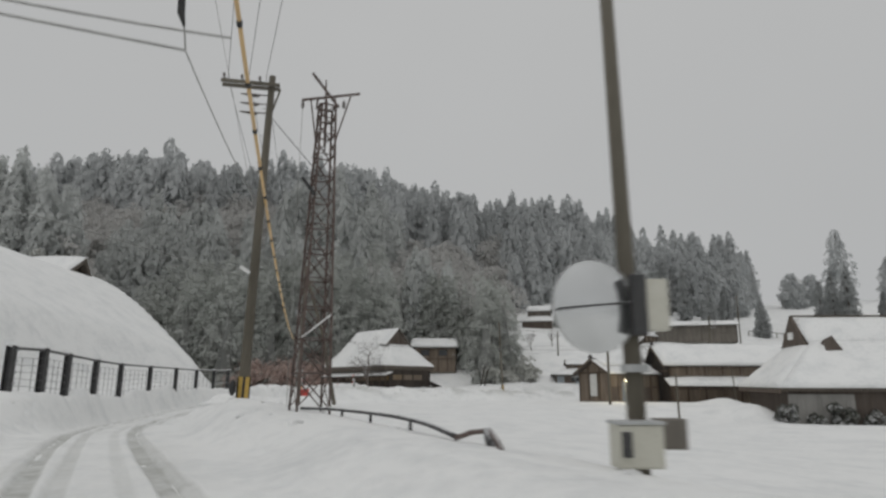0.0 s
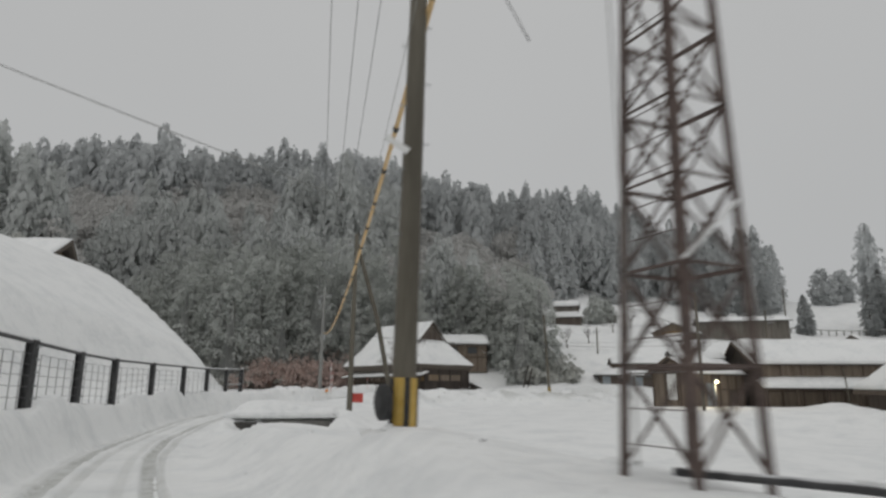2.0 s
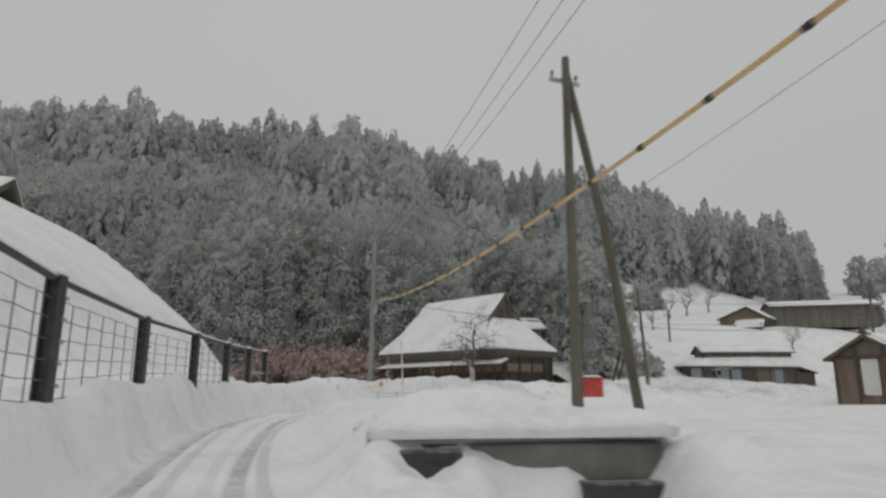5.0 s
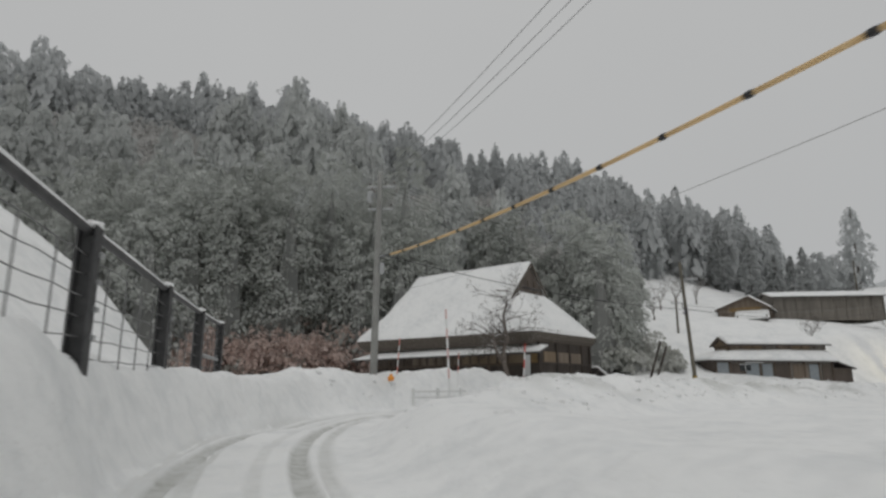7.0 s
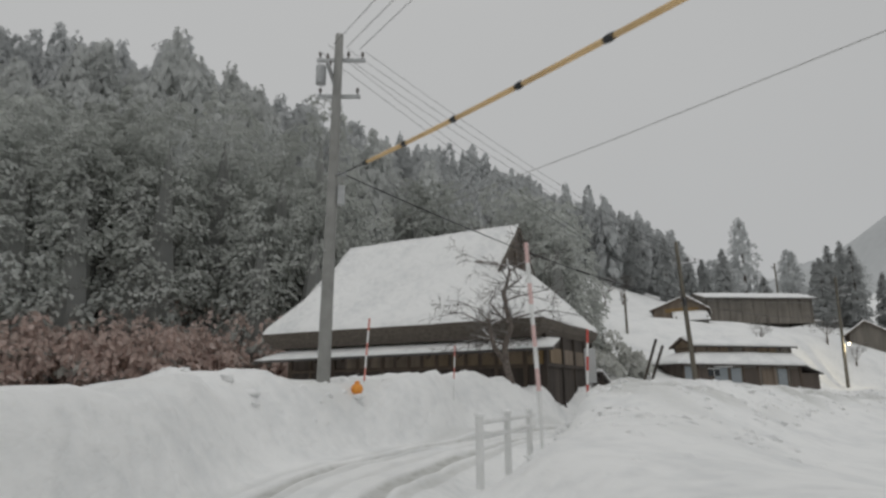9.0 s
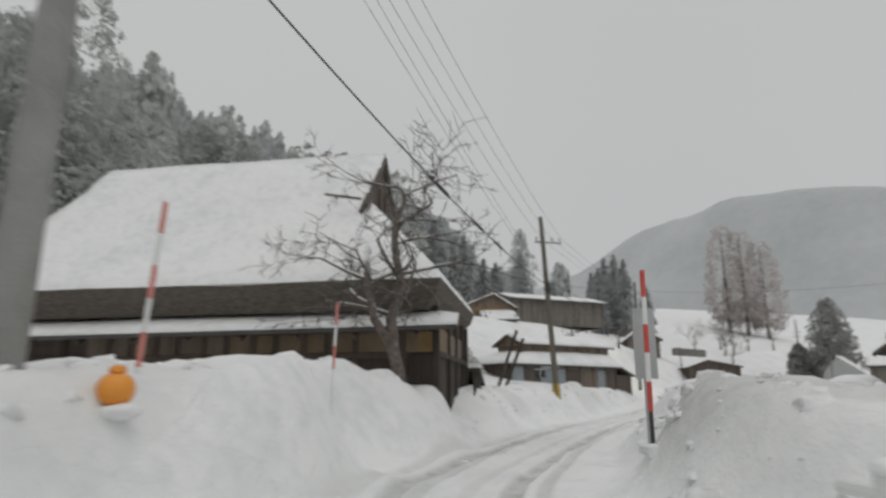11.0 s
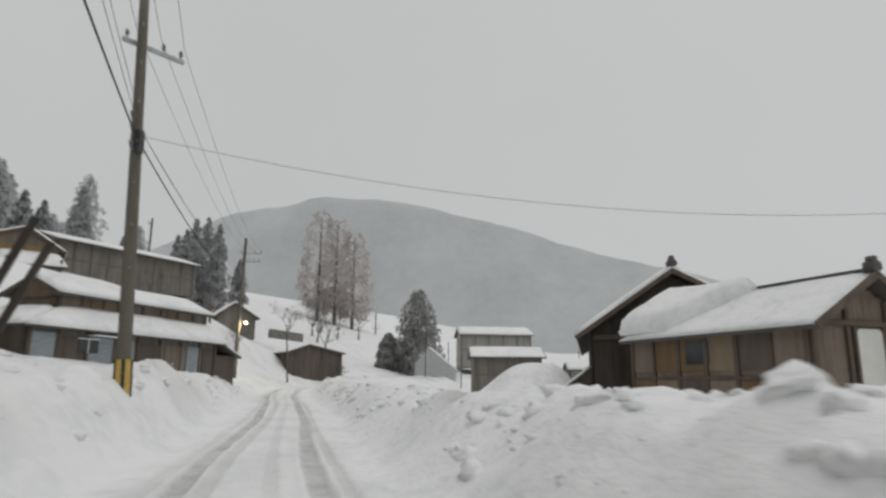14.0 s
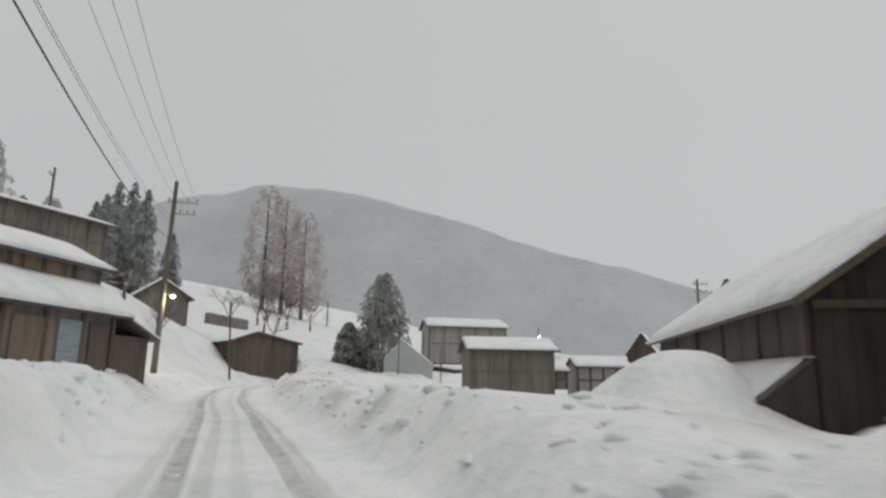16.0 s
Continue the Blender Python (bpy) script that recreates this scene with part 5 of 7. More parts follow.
# ---- mesh fence along the west side of the road ----
def mesh_fence():
    line = [(-13.0, 18.6), (-13.9, 21.7), (-15.4, 25.8), (-17.3, 31.6), (-18.55, 36.7), (-19.75, 43.2), (-20.1, 48.4), (-20.35, 53.2), (-20.65, 58.2), (-20.9, 63.0)]
    tops = [2.55, 2.65, 2.68, 2.68, 2.67, 2.74, 2.76, 2.76, 2.85, 2.98]
    fence = thing("snow_fence", (-19.4, 42.0, 1.0), "black steel post fence with wire mesh bays, half buried in snow", "fence")
    for (x, y), zt in zip(line, tops):
        zb = ground_z(x, y) - 0.3
        post = M()
        # an I-section: two flanges and a web
        post.beam((x - 0.1, y, zb), (x - 0.1, y, zt), 0.22, 0.035, up=(1, 0, 0))
        post.beam((x + 0.1, y, zb), (x + 0.1, y, zt), 0.22, 0.035, up=(1, 0, 0))
        post.beam((x, y, zb), (x, y, zt), 0.03, 0.2, up=(1, 0, 0))
        p = part("post", post, BLACKSTEEL, fence)
        for k in range(5):
            z = zb + 0.55 + 0.33 * k
            if z < zt - 0.1:
                part("clamp", M().box((x + 0.13, y + 0.09, z), (0.05, 0.1, 0.06)), GALV, p)
        part("snow_cap", M().lump((x, y, zt + 0.02), 0.15, x, 0.45), SNOW, p, "", True)
    for i in range(len(line) - 1):
        (x0, y0), (x1, y1) = line[i], line[i + 1]
        z0, z1 = tops[i] - 0.06, tops[i + 1] - 0.06
        part("top_rail", M().tube([(x0, y0, z0), (x1, y1, z1)], 0.055, 8), BLACKSTEEL, fence)
        part("rail_snow", M().tube([(x0, y0, z0 + 0.055), ((x0 + x1) / 2, (y0 + y1) / 2, (z0 + z1) / 2 + 0.06), (x1, y1, z1 + 0.055)], [0.03, 0.036, 0.03], 6), SNOW, fence, "", True)
        m = M()
        L = math.hypot(x1 - x0, y1 - y0)
        n = max(2, round(L / 0.95))
        g0, g1 = ground_z(x0, y0) - 0.1, ground_z(x1, y1) - 0.1
        for k in range(1, n):
            t = k / n
            x, y = x0 + (x1 - x0) * t, y0 + (y1 - y0) * t
            m.tube([(x, y, g0 + (g1 - g0) * t), (x, y, z0 + (z1 - z0) * t - 0.3)], 0.011, 5)
        for j in range(6):
            pts = []
            for k in range(2 * n + 1):
                t = k / (2 * n)
                zt, zg = z0 + (z1 - z0) * t - 0.3, g0 + (g1 - g0) * t
                pts.append((x0 + (x1 - x0) * t, y0 + (y1 - y0) * t, zg + (zt - zg) * (j + 0.4) / 5.4 + 0.012 * math.sin(k * 2.1 + j * 1.7 + i)))
            m.tube(pts, 0.008, 5)
        part("wire_mesh", m, MESHWIRE, fence, "twisted wire mesh with snow clinging to it")
    for k in range(5):
        part("rung", M().tube([(-20.87, 62.3, 1.55 + 0.28 * k), (-20.9, 63.0, 1.57 + 0.28 * k)], 0.03, 6), BLACKSTEEL, fence)
    part("stile", M().beam((-20.87, 62.3, 0.9), (-20.87, 62.3, 2.9), 0.06, 0.06), BLACKSTEEL, fence)
    part("snow_board", M().beam((-20.65, 58.2, 1.72), (-20.9, 63.0, 1.75), 0.06, 0.1), GALV, fence)


mesh_fence()


# ---- lattice tower ----
def lattice_tower():
    cx, cy, z0, z1 = -3.04, 14.42, 0.75, 8.45
    deg = 25.4
    tower = thing("lattice_tower", (cx, cy, 0.8), "rusted steel lattice tower with a splayed top frame", "lattice tower")
    w0, w1 = 0.767, 0.371

    def axis(z):
        t = (z - 0.8) / 7.4
        return Vector((cx + 0.112 * t, cy - 0.044 * t, z))

    def corner(k, z):
        w = (w0 + (w1 - w0) * (z - 0.8) / 7.4) / 2
        a = radians(45 + 90 * k + deg)
        r = w * math.sqrt(2)
        return axis(z) + Vector((r * math.cos(a), r * math.sin(a), 0))

    def angle_bar(p, q, w):
        """A rolled angle: two thin flanges at a right angle."""
        d = (q - p).normalized()
        s = d.cross(Vector((0.2, 0.3, 1)) if abs(d.z) < 0.9 else Vector((1, 0.3, 0))).normalized()
        u = s.cross(d)
        return M().beam(p + s * w / 2, q + s * w / 2, 0.006, w, up=s, c=0.05).beam(p + u * w / 2, q + u * w / 2, 0.006, w, up=u, c=0.05)

    for k in range(4):
        part("leg", angle_bar(corner(k, z0 - 0.5), corner(k, z1), 0.05), RUST, tower)
    levels = [0.85, 1.65, 2.45, 3.2, 3.9, 4.6, 5.25, 5.9, 6.5, 7.1, 7.65, 8.1, 8.45]
    for i, (a, b) in enumerate(zip(levels, levels[1:])):
        for k in range(4):
            j = (k + 1) % 4
            part("brace", angle_bar(corner(k, a), corner(j, b), 0.024), RUST, tower)
            if i < 5:
                part("brace", angle_bar(corner(j, a), corner(k, b), 0.022), RUST, tower)
            if i > 0:
                part("girt", angle_bar(corner(k, a), corner(j, a), 0.028), RUST, tower)
    for k in range(4):
        part("girt", angle_bar(corner(k, z1), corner((k + 1) % 4, z1), 0.045), RUST, tower)
    # climbing rungs up one side
    for n in range(26):
        z = 1.05 + 0.28 * n
        p, q = corner(1, z), corner(2, z)
        part("rung", M().tube([p.lerp(q, 0.05), p.lerp(q, 0.95)], 0.006, 5), RUST, tower)
    # splayed top: struts that carry two crossing arms
    t = axis(8.2)
    t.z = 0
    d1 = Vector((math.cos(radians(8)), math.sin(radians(8)), 0))
    d2 = Vector((-math.sin(radians(8)), math.cos(radians(8)), 0))
    up = lambda z: Vector((0, 0, z))
    part("cross_arm", M().beam(t - d1 * 0.64 + up(8.62), t + d1 * 0.86 + up(8.9), 0.055, 0.055), RUST, tower)
    part("cross_arm", M().beam(t - d2 * 0.75 - d1 * 0.32 + up(9.0), t + d2 * 0.5 + d1 * 0.3 + up(8.72), 0.055, 0.055), RUST, tower)
    for s, b, e, z in ((d1, 0.2, 0.62, 8.82), (d1, -0.2, -0.4, 8.64), (d2, 0.2, 0.42, 8.72), (d2, -0.2, -0.6, 8.92)):
        part("strut", M().beam(t + s * b + up(7.3), t + s * e + up(z), 0.035, 0.035), RUST, tower)
    for s in (d1, -d1, d2, -d2):
        part("strut", M().beam(t + s * 0.25 + up(8.4), t + s * 0.22 + up(8.74), 0.04, 0.04), RUST, tower)
    part("insulator", M().tube([t - d1 * 0.6 + up(8.58), t - d1 * 0.6 + up(8.5), t - d1 * 0.6 + up(8.4)], [0.03, 0.05, 0.03], 8), PORCELAIN, tower)
    part("insulator", M().tube([t + d1 * 0.45 + up(8.66), t + d1 * 0.45 + up(8.56), t + d1 * 0.45 + up(8.46)], [0.03, 0.05, 0.03], 8), PORCELAIN, tower)
    part("down_wire", M().tube([t - d1 * 0.6 + up(8.4), t - d1 * 0.62 + up(5.0), t - d1 * 0.6 + up(0.9)], 0.007, 5), POLECON, tower, "thin wire hanging from the arm")
    part("pipe", M().tube([t + Vector((-0.45, -0.3, 6.42)), t + Vector((-0.12, -0.4, 5.98))], 0.045, 8), BLACKRUB, tower, "short black pipe wired across the frame")
    p, q = corner(2, 2.45), corner(3, 3.0)
    part("snow_strip", M().tube([p + up(0.03), q + up(0.03)], 0.022, 6), SNOW, tower, "snow stuck along a brace", True)


lattice_tower()


# ---- poles ----
def pole(name, x, y, zb, zt, r0, r1, mat, label, lean=(0, 0), arms=(), collar=False, steps_from=None, category="utility pole"):
    """A tapered pole; arms are (height, half length left, half length right, degrees, doubled)."""
    ob = thing(name, (x, y, zb), label, category)
    n = 10
    pts = [(x + lean[0] * k / n, y + lean[1] * k / n, zb - 0.5 + (zt - zb + 0.5) * k / n) for k in range(n + 1)]
    part("shaft", M().tube(pts, [r0 + (r1 - r0) * k / n for k in range(n + 1)], 12), mat, ob, smooth=True)

    def on(z):
        t = (z - zb + 0.5) / (zt - zb + 0.5)
        return Vector((x + lean[0] * t, y + lean[1] * t, z)), r0 + (r1 - r0) * t
    for z, l, r, deg, dbl in arms:
        c, rr = on(z)
        d = Vector((math.cos(radians(deg)), math.sin(radians(deg)), 0))
        s = Vector((-d.y, d.x, 0))
        for k in ((1, -1) if dbl else (1,)):
            arm = part("cross_arm", M().beam(c - d * l + s * k * (rr + 0.05), c + d * r + s * k * (rr + 0.05), 0.09, 0.1), GALV if not dbl else POLEWOOD, ob)
            for e in np.linspace(-l + 0.08, r - 0.08, 4):
                if abs(e) < 0.2:
                    continue
                b = c + d * float(e) + s * k * (rr + 0.05)
                part("insulator", M().tube([b + Vector((0, 0, 0.05)), b + Vector((0, 0, 0.12)), b + Vector((0, 0, 0.15)), b + Vector((0, 0, 0.24))], [0.02, 0.02, 0.05, 0.035], 8), PORCELAIN, arm)
    if collar:
        c, rr = on(zb + 0.45)
        part("warning_sleeve", M().tube([on(zb - 0.1)[0], on(zb + 0.66)[0]], [rr + 0.02, rr + 0.018], 14), YELLOWSIGN, ob, "yellow and black striped sleeve")
        for k in range(5):
            a = 2 * math.pi * k / 5
            c0, c1 = on(zb - 0.1)[0], on(zb + 0.66)[0]
            e = Vector((math.cos(a), math.sin(a), 0)) * (rr + 0.021)
            part("stripe", M().beam(c0 + e, c1 + e, 0.07, 0.02, up=e), BLACKRUB, ob)
    if steps_from:
        z = steps_from
        k = 0
        while z < zt - 0.8:
            c, rr = on(z)
            a = radians(40 + 180 * (k % 2))
            e = Vector((math.cos(a), math.sin(a), 0))
            part("step_bolt", M().tube([c + e * rr, c + e * (rr + 0.13)], 0.011, 6), GALV, ob)
            z += 0.45
            k += 1
    return ob, on


pole_a, on_a = pole("utility_pole", -5.5, 17.3, 0.95, 10.9, 0.16, 0.1, POLEWOOD, "old mossy wooden utility pole with a striped sleeve at its foot", (0.25, 0.1), ((10.55, 1.5, 0.25, 12, True),), True, 3.0)
for k, z in enumerate((10.25, 9.95, 9.65)):
    c, r = on_a(z)
    part("side_insulator", M().tube([c, c + Vector((-0.35, 0.02, 0.02)), c + Vector((-0.42, 0.02, 0.0)), c + Vector((-0.62, 0.02, 0.03)), c + Vector((-0.95, 0.02, 0.08))], [0.02, 0.02, 0.06, 0.05, 0.015], 8), PORCELAIN, pole_a)
part("brace", M().beam(on_a(9.7)[0] + Vector((0.3, 0, 0.75)), on_a(9.4)[0], 0.05, 0.05), POLEWOOD, pole_a)
part("stay_wire", M().tube([on_a(9.6)[0], (-3.4, 19.5, 7.6)], 0.012, 5), BLACKRUB, pole_a)
part("cable_reel", M().tube([(-5.62, 17.1, 1.32), (-5.68, 17.08, 1.32), (-5.74, 17.05, 1.32), (-5.78, 17.03, 1.32)], [0.12, 0.22, 0.22, 0.12], 18), BLACKRUB, pole_a, "coil of black cable")
part("marker_plate", M().beam((-5.75, 17.1, 4.75), (-5.45, 17.1, 4.55), 0.02, 0.09), WHITEPAINT, pole_a, "small white plate")

pole_c, on_c = pole("utility_pole", -15.3, 68.2, 1.2, 10.5, 0.17, 0.11, POLECON, "weathered grey concrete utility pole with steel cross-arms", (0.1, -0.1), ((9.85, 0.6, 0.7, -20, False), (9.35, 0.7, 0.5, 70, False), (8.8, 0.55, 0.6, -20, False)), False, 3.2)
part("transformer", M().tube([(-15.62, 68.3, 9.1), (-15.62, 68.3, 9.6)], 0.14, 10), GALV, pole_c)
part("bracket", M().beam(on_c(6.55)[0], on_c(6.55)[0] + Vector((0.3, -0.25, 0.0)), 0.06, 0.08), GALV, pole_c)
part("junction_box", M().box(on_c(6.0)[0] + Vector((0.2, -0.1, 0)), (0.18, 0.14, 0.5)), GALV, pole_c)

pole_e, on_e = pole("utility_pole", 8.1, 81.7, 0.95, 9.75, 0.15, 0.1, POLEWOOD, "leaning wooden utility pole with one cross-arm and a striped sleeve", (-0.35, 0.3), ((8.5, 0.35, 1.05, -28, False),), True, 3.0)
for z in (6.3, 6.55, 5.9):
    part("bracket", M().tube([on_e(z)[0], on_e(z)[0] + Vector((-0.3, -0.1, 0.08)), on_e(z)[0] + Vector((-0.34, -0.12, 0.2))], [0.03, 0.03, 0.045], 7), PORCELAIN, pole_e)
part("cable_box", M().box(on_e(6.15)[0] + Vector((-0.1, -0.14, 0)), (0.16, 0.14, 0.5)), BLACKSTEEL, pole_e)

pole_f, on_f = pole("utility_pole", 41.9, 98.4, 1.9, 12.5, 0.17, 0.11, POLEWOOD, "wooden utility pole with a lit street lamp", (0.5, 0.1), ((11.3, 0.4, 1.3, -70, False), (10.6, 0.1, 1.2, -70, False), (8.0, 0.9, 0.2, -70, False)), False, 4.0)
pole_s, on_s = pole("utility_pole", 15.6, 58.4, 0.0, 8.95, 0.13, 0.09, POLEWOOD, "slim dark wooden utility pole in the snowfield", (0.05, 0.1), ())
pole_b, on_b = pole("utility_pole", -9.2, 41.5, 0.75, 9.4, 0.14, 0.1, POLEWOOD, "dark wooden utility pole with a slanting strut", (0.1, 0.1), ((8.8, 0.4, 0.5, 20, False),), False, 3.0)
part("strut", M().tube([(-7.1, 43.2, 0.2), (-8.0, 42.5, 5.0), on_b(9.0)[0]], [0.13, 0.12, 0.1], 10), POLEWOOD, pole_b, "slanting wooden strut")
pole("telephone_pole", 19.1, 102.3, 3.6, 10.2, 0.13, 0.1, POLEWOOD, "wooden telephone pole on the snowy slope", (0, 0), ((9.6, 0.5, 0.5, 10, False),), category="telephone pole")
pole("utility_pole", 136.0, 117.0, 7.0, 17.0, 0.17, 0.12, POLEWOOD, "far wooden utility pole with a lamp", (0, 0), ((14.0, 0.8, 0.8, -70, False), (13.2, 0.8, 0.8, -70, False)))
pole("utility_pole", 210.0, 71.0, 10.0, 18.0, 0.17, 0.12, POLEWOOD, "far utility pole with a lamp", (0, 0), ())
pole("utility_pole", 66.4, 62.6, 0.3, 10.4, 0.14, 0.1, POLEWOOD, "utility pole with two cross-arms behind the barn", (-0.2, 0), ((10.0, 0.3, 1.1, -75, False), (9.3, 0.2, 1.5, -75, False)))
pole("utility_pole", 56.0, 117.5, 10.0, 18.5, 0.14, 0.1, POLEWOOD, "utility pole behind the long storehouse", (0, 0), ((17.8, 0.7, 0.7, 20, False),))
pole("post", 47.5, 96.6, 1.6, 6.0, 0.07, 0.05, TWIG, "thin leaning bare post beside the road", (0.35, 0.5), (), category="post")
for px, py, h, lx in ((12.9, 34.0, 3.0, -0.05), (28.0, 60.0, 3.2, -0.3), (70.5, 90.0, 5.5, 0.1), (77.0, 88.5, 4.4, -0.1), (72.0, 86.0, 4.0, 0.3)):
    g = ground_z(px, py)
    pole("post", px, py, g, g + h, 0.06, 0.05, POLEWOOD, "thin weathered post standing in the snow", (lx, 0), (), category="post")
for k in range(2):
    g = ground_z(5.3 + 0.5 * k, 82.9)
    single("leaning_timber", M().beam((5.2 + 0.5 * k, 82.95, g - 0.3), (5.85 + 0.42 * k, 82.1, 4.0 - 0.35 * k), 0.13, 0.13), WOODBLACK, (5.2 + 0.5 * k, 82.95, g), "dark squared timber leaning out of the snow", "timber")


# ---- wires ----
def sagging(p, q, sag, n=24):
    p, q = Vector(p), Vector(q)
    return [p + (q - p) * (k / n) - Vector((0, 0, 4 * sag * (k / n) * (1 - k / n))) for k in range(n + 1)]


def wire(p, q, sag, r=0.011, mat=None, label="thin dark overhead wire", name="overhead_wire", n=24):
    pts = sagging(p, q, sag, n)
    return single(name, M().tube(pts, r, 5), mat or BLACKRUB, pts[0], label, "wire", "overhead wires")


# the telephone cable with yellow covers along the road
C_END, P_END = Vector((-15.2, 68.1, 6.5)), Vector((-0.8, -5.0, 10.95))
yel = sagging(C_END, P_END, 3.34, 80)
cable = thing("covered_cable", yel[0], "telephone cable in yellow cover tubes with black bands", "cable")
part("cable", M().tube(yel, 0.018, 6), BLACKRUB, cable)
seg = 0.0
runs, run = [], [yel[2]]
for a, b in zip(yel[2:-1], yel[3:]):
    run.append(b)
    seg += (b - a).length
    if seg > 1.85:
        runs.append(run)
        run, seg = [b], 0.0
for k, rn in enumerate(runs):
    if rn[0].y < -1.5:
        continue
    part("cover_tube", M().tube(rn, 0.045, 8), YELLOW, cable, "yellow plastic tube", True)
    d = (rn[1] - rn[0]).normalized()
    part("band", M().tube([rn[0] - d * 0.09, rn[0], rn[0] + d * 0.09], [0.05, 0.062, 0.05], 8), BLACKRUB, cable)
wire((-15.2, 68.1, 4.8), (-1.2, -5.0, 11.0), 3.19, 0.005, POLECON, label="thin grey telephone cable beside the covered one")
wire((-24.0, 10.5, 9.4), (3.0, 27.4, 2.9), 0.15, 0.01, POLECON, "pale cable slanting down past the road")
wire((-16.0, 0.6, 5.6), (-4.0, 8.2, 6.55), 0.05, 0.02, POLECON, "pale snow-coated cable crossing to the roadside")
wire((-16.0, 0.9, 6.6), (-3.8, 9.6, 7.6), 0.45, 0.02, POLECON, "pale snow-coated cable crossing to the roadside")
stay = thing("stay_wire", (-4.0, 8.2, 6.55), "dark stay wire that drops from crossing cables to a pole", "wire", "overhead wires")
part("wire", M().tube(sagging((-4.0, 8.2, 6.55), (-5.55, 17.2, 6.9), 0.1), 0.012, 5), POLECON, stay)
part("wire", M().tube([(-4.0, 8.2, 6.55), (-4.1, 8.1, 7.6), (-3.9, 7.9, 8.4)], 0.014, 6), POLECON, stay)
part("sleeve", M().tube([(-4.04, 8.16, 6.95), (-4.09, 8.12, 7.15), (-4.1, 8.1, 7.55), (-4.08, 8.08, 7.7)], [0.02, 0.06, 0.06, 0.02], 8), BLACKRUB, stay, "black sleeve")
for k, e in enumerate((-1.4, -0.75, -0.2)):
    c = on_a(10.8)[0] + Vector((e, 0, 0.05))
    wire(c, (4.0 + e, -8.0, 11.6), 0.3, 0.008)
    wire(c, on_c(9.95)[0] + Vector((0.35 * (k - 1) + 0.2, -0.1, 0.2)), 1.3, 0.008)
# from the bend towards the leaning pole and on to the lamp pole
wire(on_c(6.7)[0], on_e(6.3)[0], 0.45, 0.018, label="thick black overhead cable")
for k in range(2):
    wire(on_c(9.9)[0] + Vector((0.5 * k - 0.4, 0.2, 0.1)), on_e(6.6 + 0.1 * k)[0] + Vector((0.1 * k, 0, 0)), 0.5, 0.006)
for k in range(3):
    wire(on_c(9.9)[0] + Vector((0.5 * k - 0.3, -0.1, 0.2)), on_e(8.6)[0] + Vector((0.5 * k - 0.2, -0.25 * k, 0.1)), 0.5, 0.006)
wire(on_e(6.3)[0], on_f(9.0)[0], 0.8, 0.018, label="thick black overhead cable")
for k in range(3):
    wire(on_e(8.6)[0] + Vector((0.5 * k - 0.2, -0.25 * k, 0.1)), on_f(11.4)[0] + Vector((0.3 * k, -0.5 * k, 0.15)), 0.7, 0.006)
for k in range(2):
    wire(on_e(6.6)[0], on_f(10.0 + 0.3 * k)[0], 0.8, 0.006)
wire(on_e(6.35)[0], on_s(6.3)[0], 1.2, 0.007, POLECON, label="pale service wire across the road to a slim pole")
for t0, t1, r in ((0.36, 0.41, 0.05), (0.50, 0.545, 0.045), (0.60, 0.64, 0.04)):
    pts = sagging(on_c(6.7)[0], on_e(6.3)[0], 0.45, 100)
    single("cable_sleeve", M().tube(pts[int(t0 * 100):int(t1 * 100) + 1], r, 8), BLACKRUB, pts[int(t0 * 100)], "black splice sleeve on the cable", "cable sleeve")


# ---- street lamps ----
def street_lamp(x, y, z, arm, mat, power, radius=0.1, size=0.17):
    ob = thing("street_lamp", (x, y, z), "small lit lamp head on a steel arm", "street lamp", "street lamps")
    part("arm", M().tube([(x - arm[0], y - arm[1], z + 0.1), (x, y, z + 0.14)], 0.025, 6), GALV, ob)
    part("head", M().tube([(x, y, z + 0.2), (x, y, z + 0.12), (x, y, z + 0.05)], [0.04, size * 0.8, size], 10), GALV, ob)
    part("bulb", M().lump((x, y, z), size * 0.72, 1.0, 0.8, 0.0), mat, ob, "glowing lamp", True)
    l = bpy.data.lights.new("street_lamp_light", "POINT")
    l.energy, l.color, l.shadow_soft_size = power, (1.0, 0.86, 0.55), radius
    lo = new("street_lamp_light", l)
    lo.location = (x, y, z - 0.25)


street_lamp(17.9, 61.0, 2.05, (0, 0.3), LAMPWARM, 130)
street_lamp(42.2, 97.9, 5.65, (0.3, -0.4), LAMPWARM, 120)
street_lamp(113.0, 139.0, 15.4, (0.3, 0), LAMPCOOL, 120, size=0.3)
street_lamp(136.2, 116.6, 9.0, (0.2, -0.4), LAMPWARM, 160, size=0.32)
street_lamp(209.6, 70.8, 15.2, (-0.4, -0.2), LAMPWARM, 160, size=0.4)
single("lamp_post", M().tube([(17.9, 61.35, -0.8), (17.9, 61.32, 2.25)], 0.04, 8), GALV, (17.9, 61.35, -0.6), "thin steel lamp post beside the barn", "lamp post")


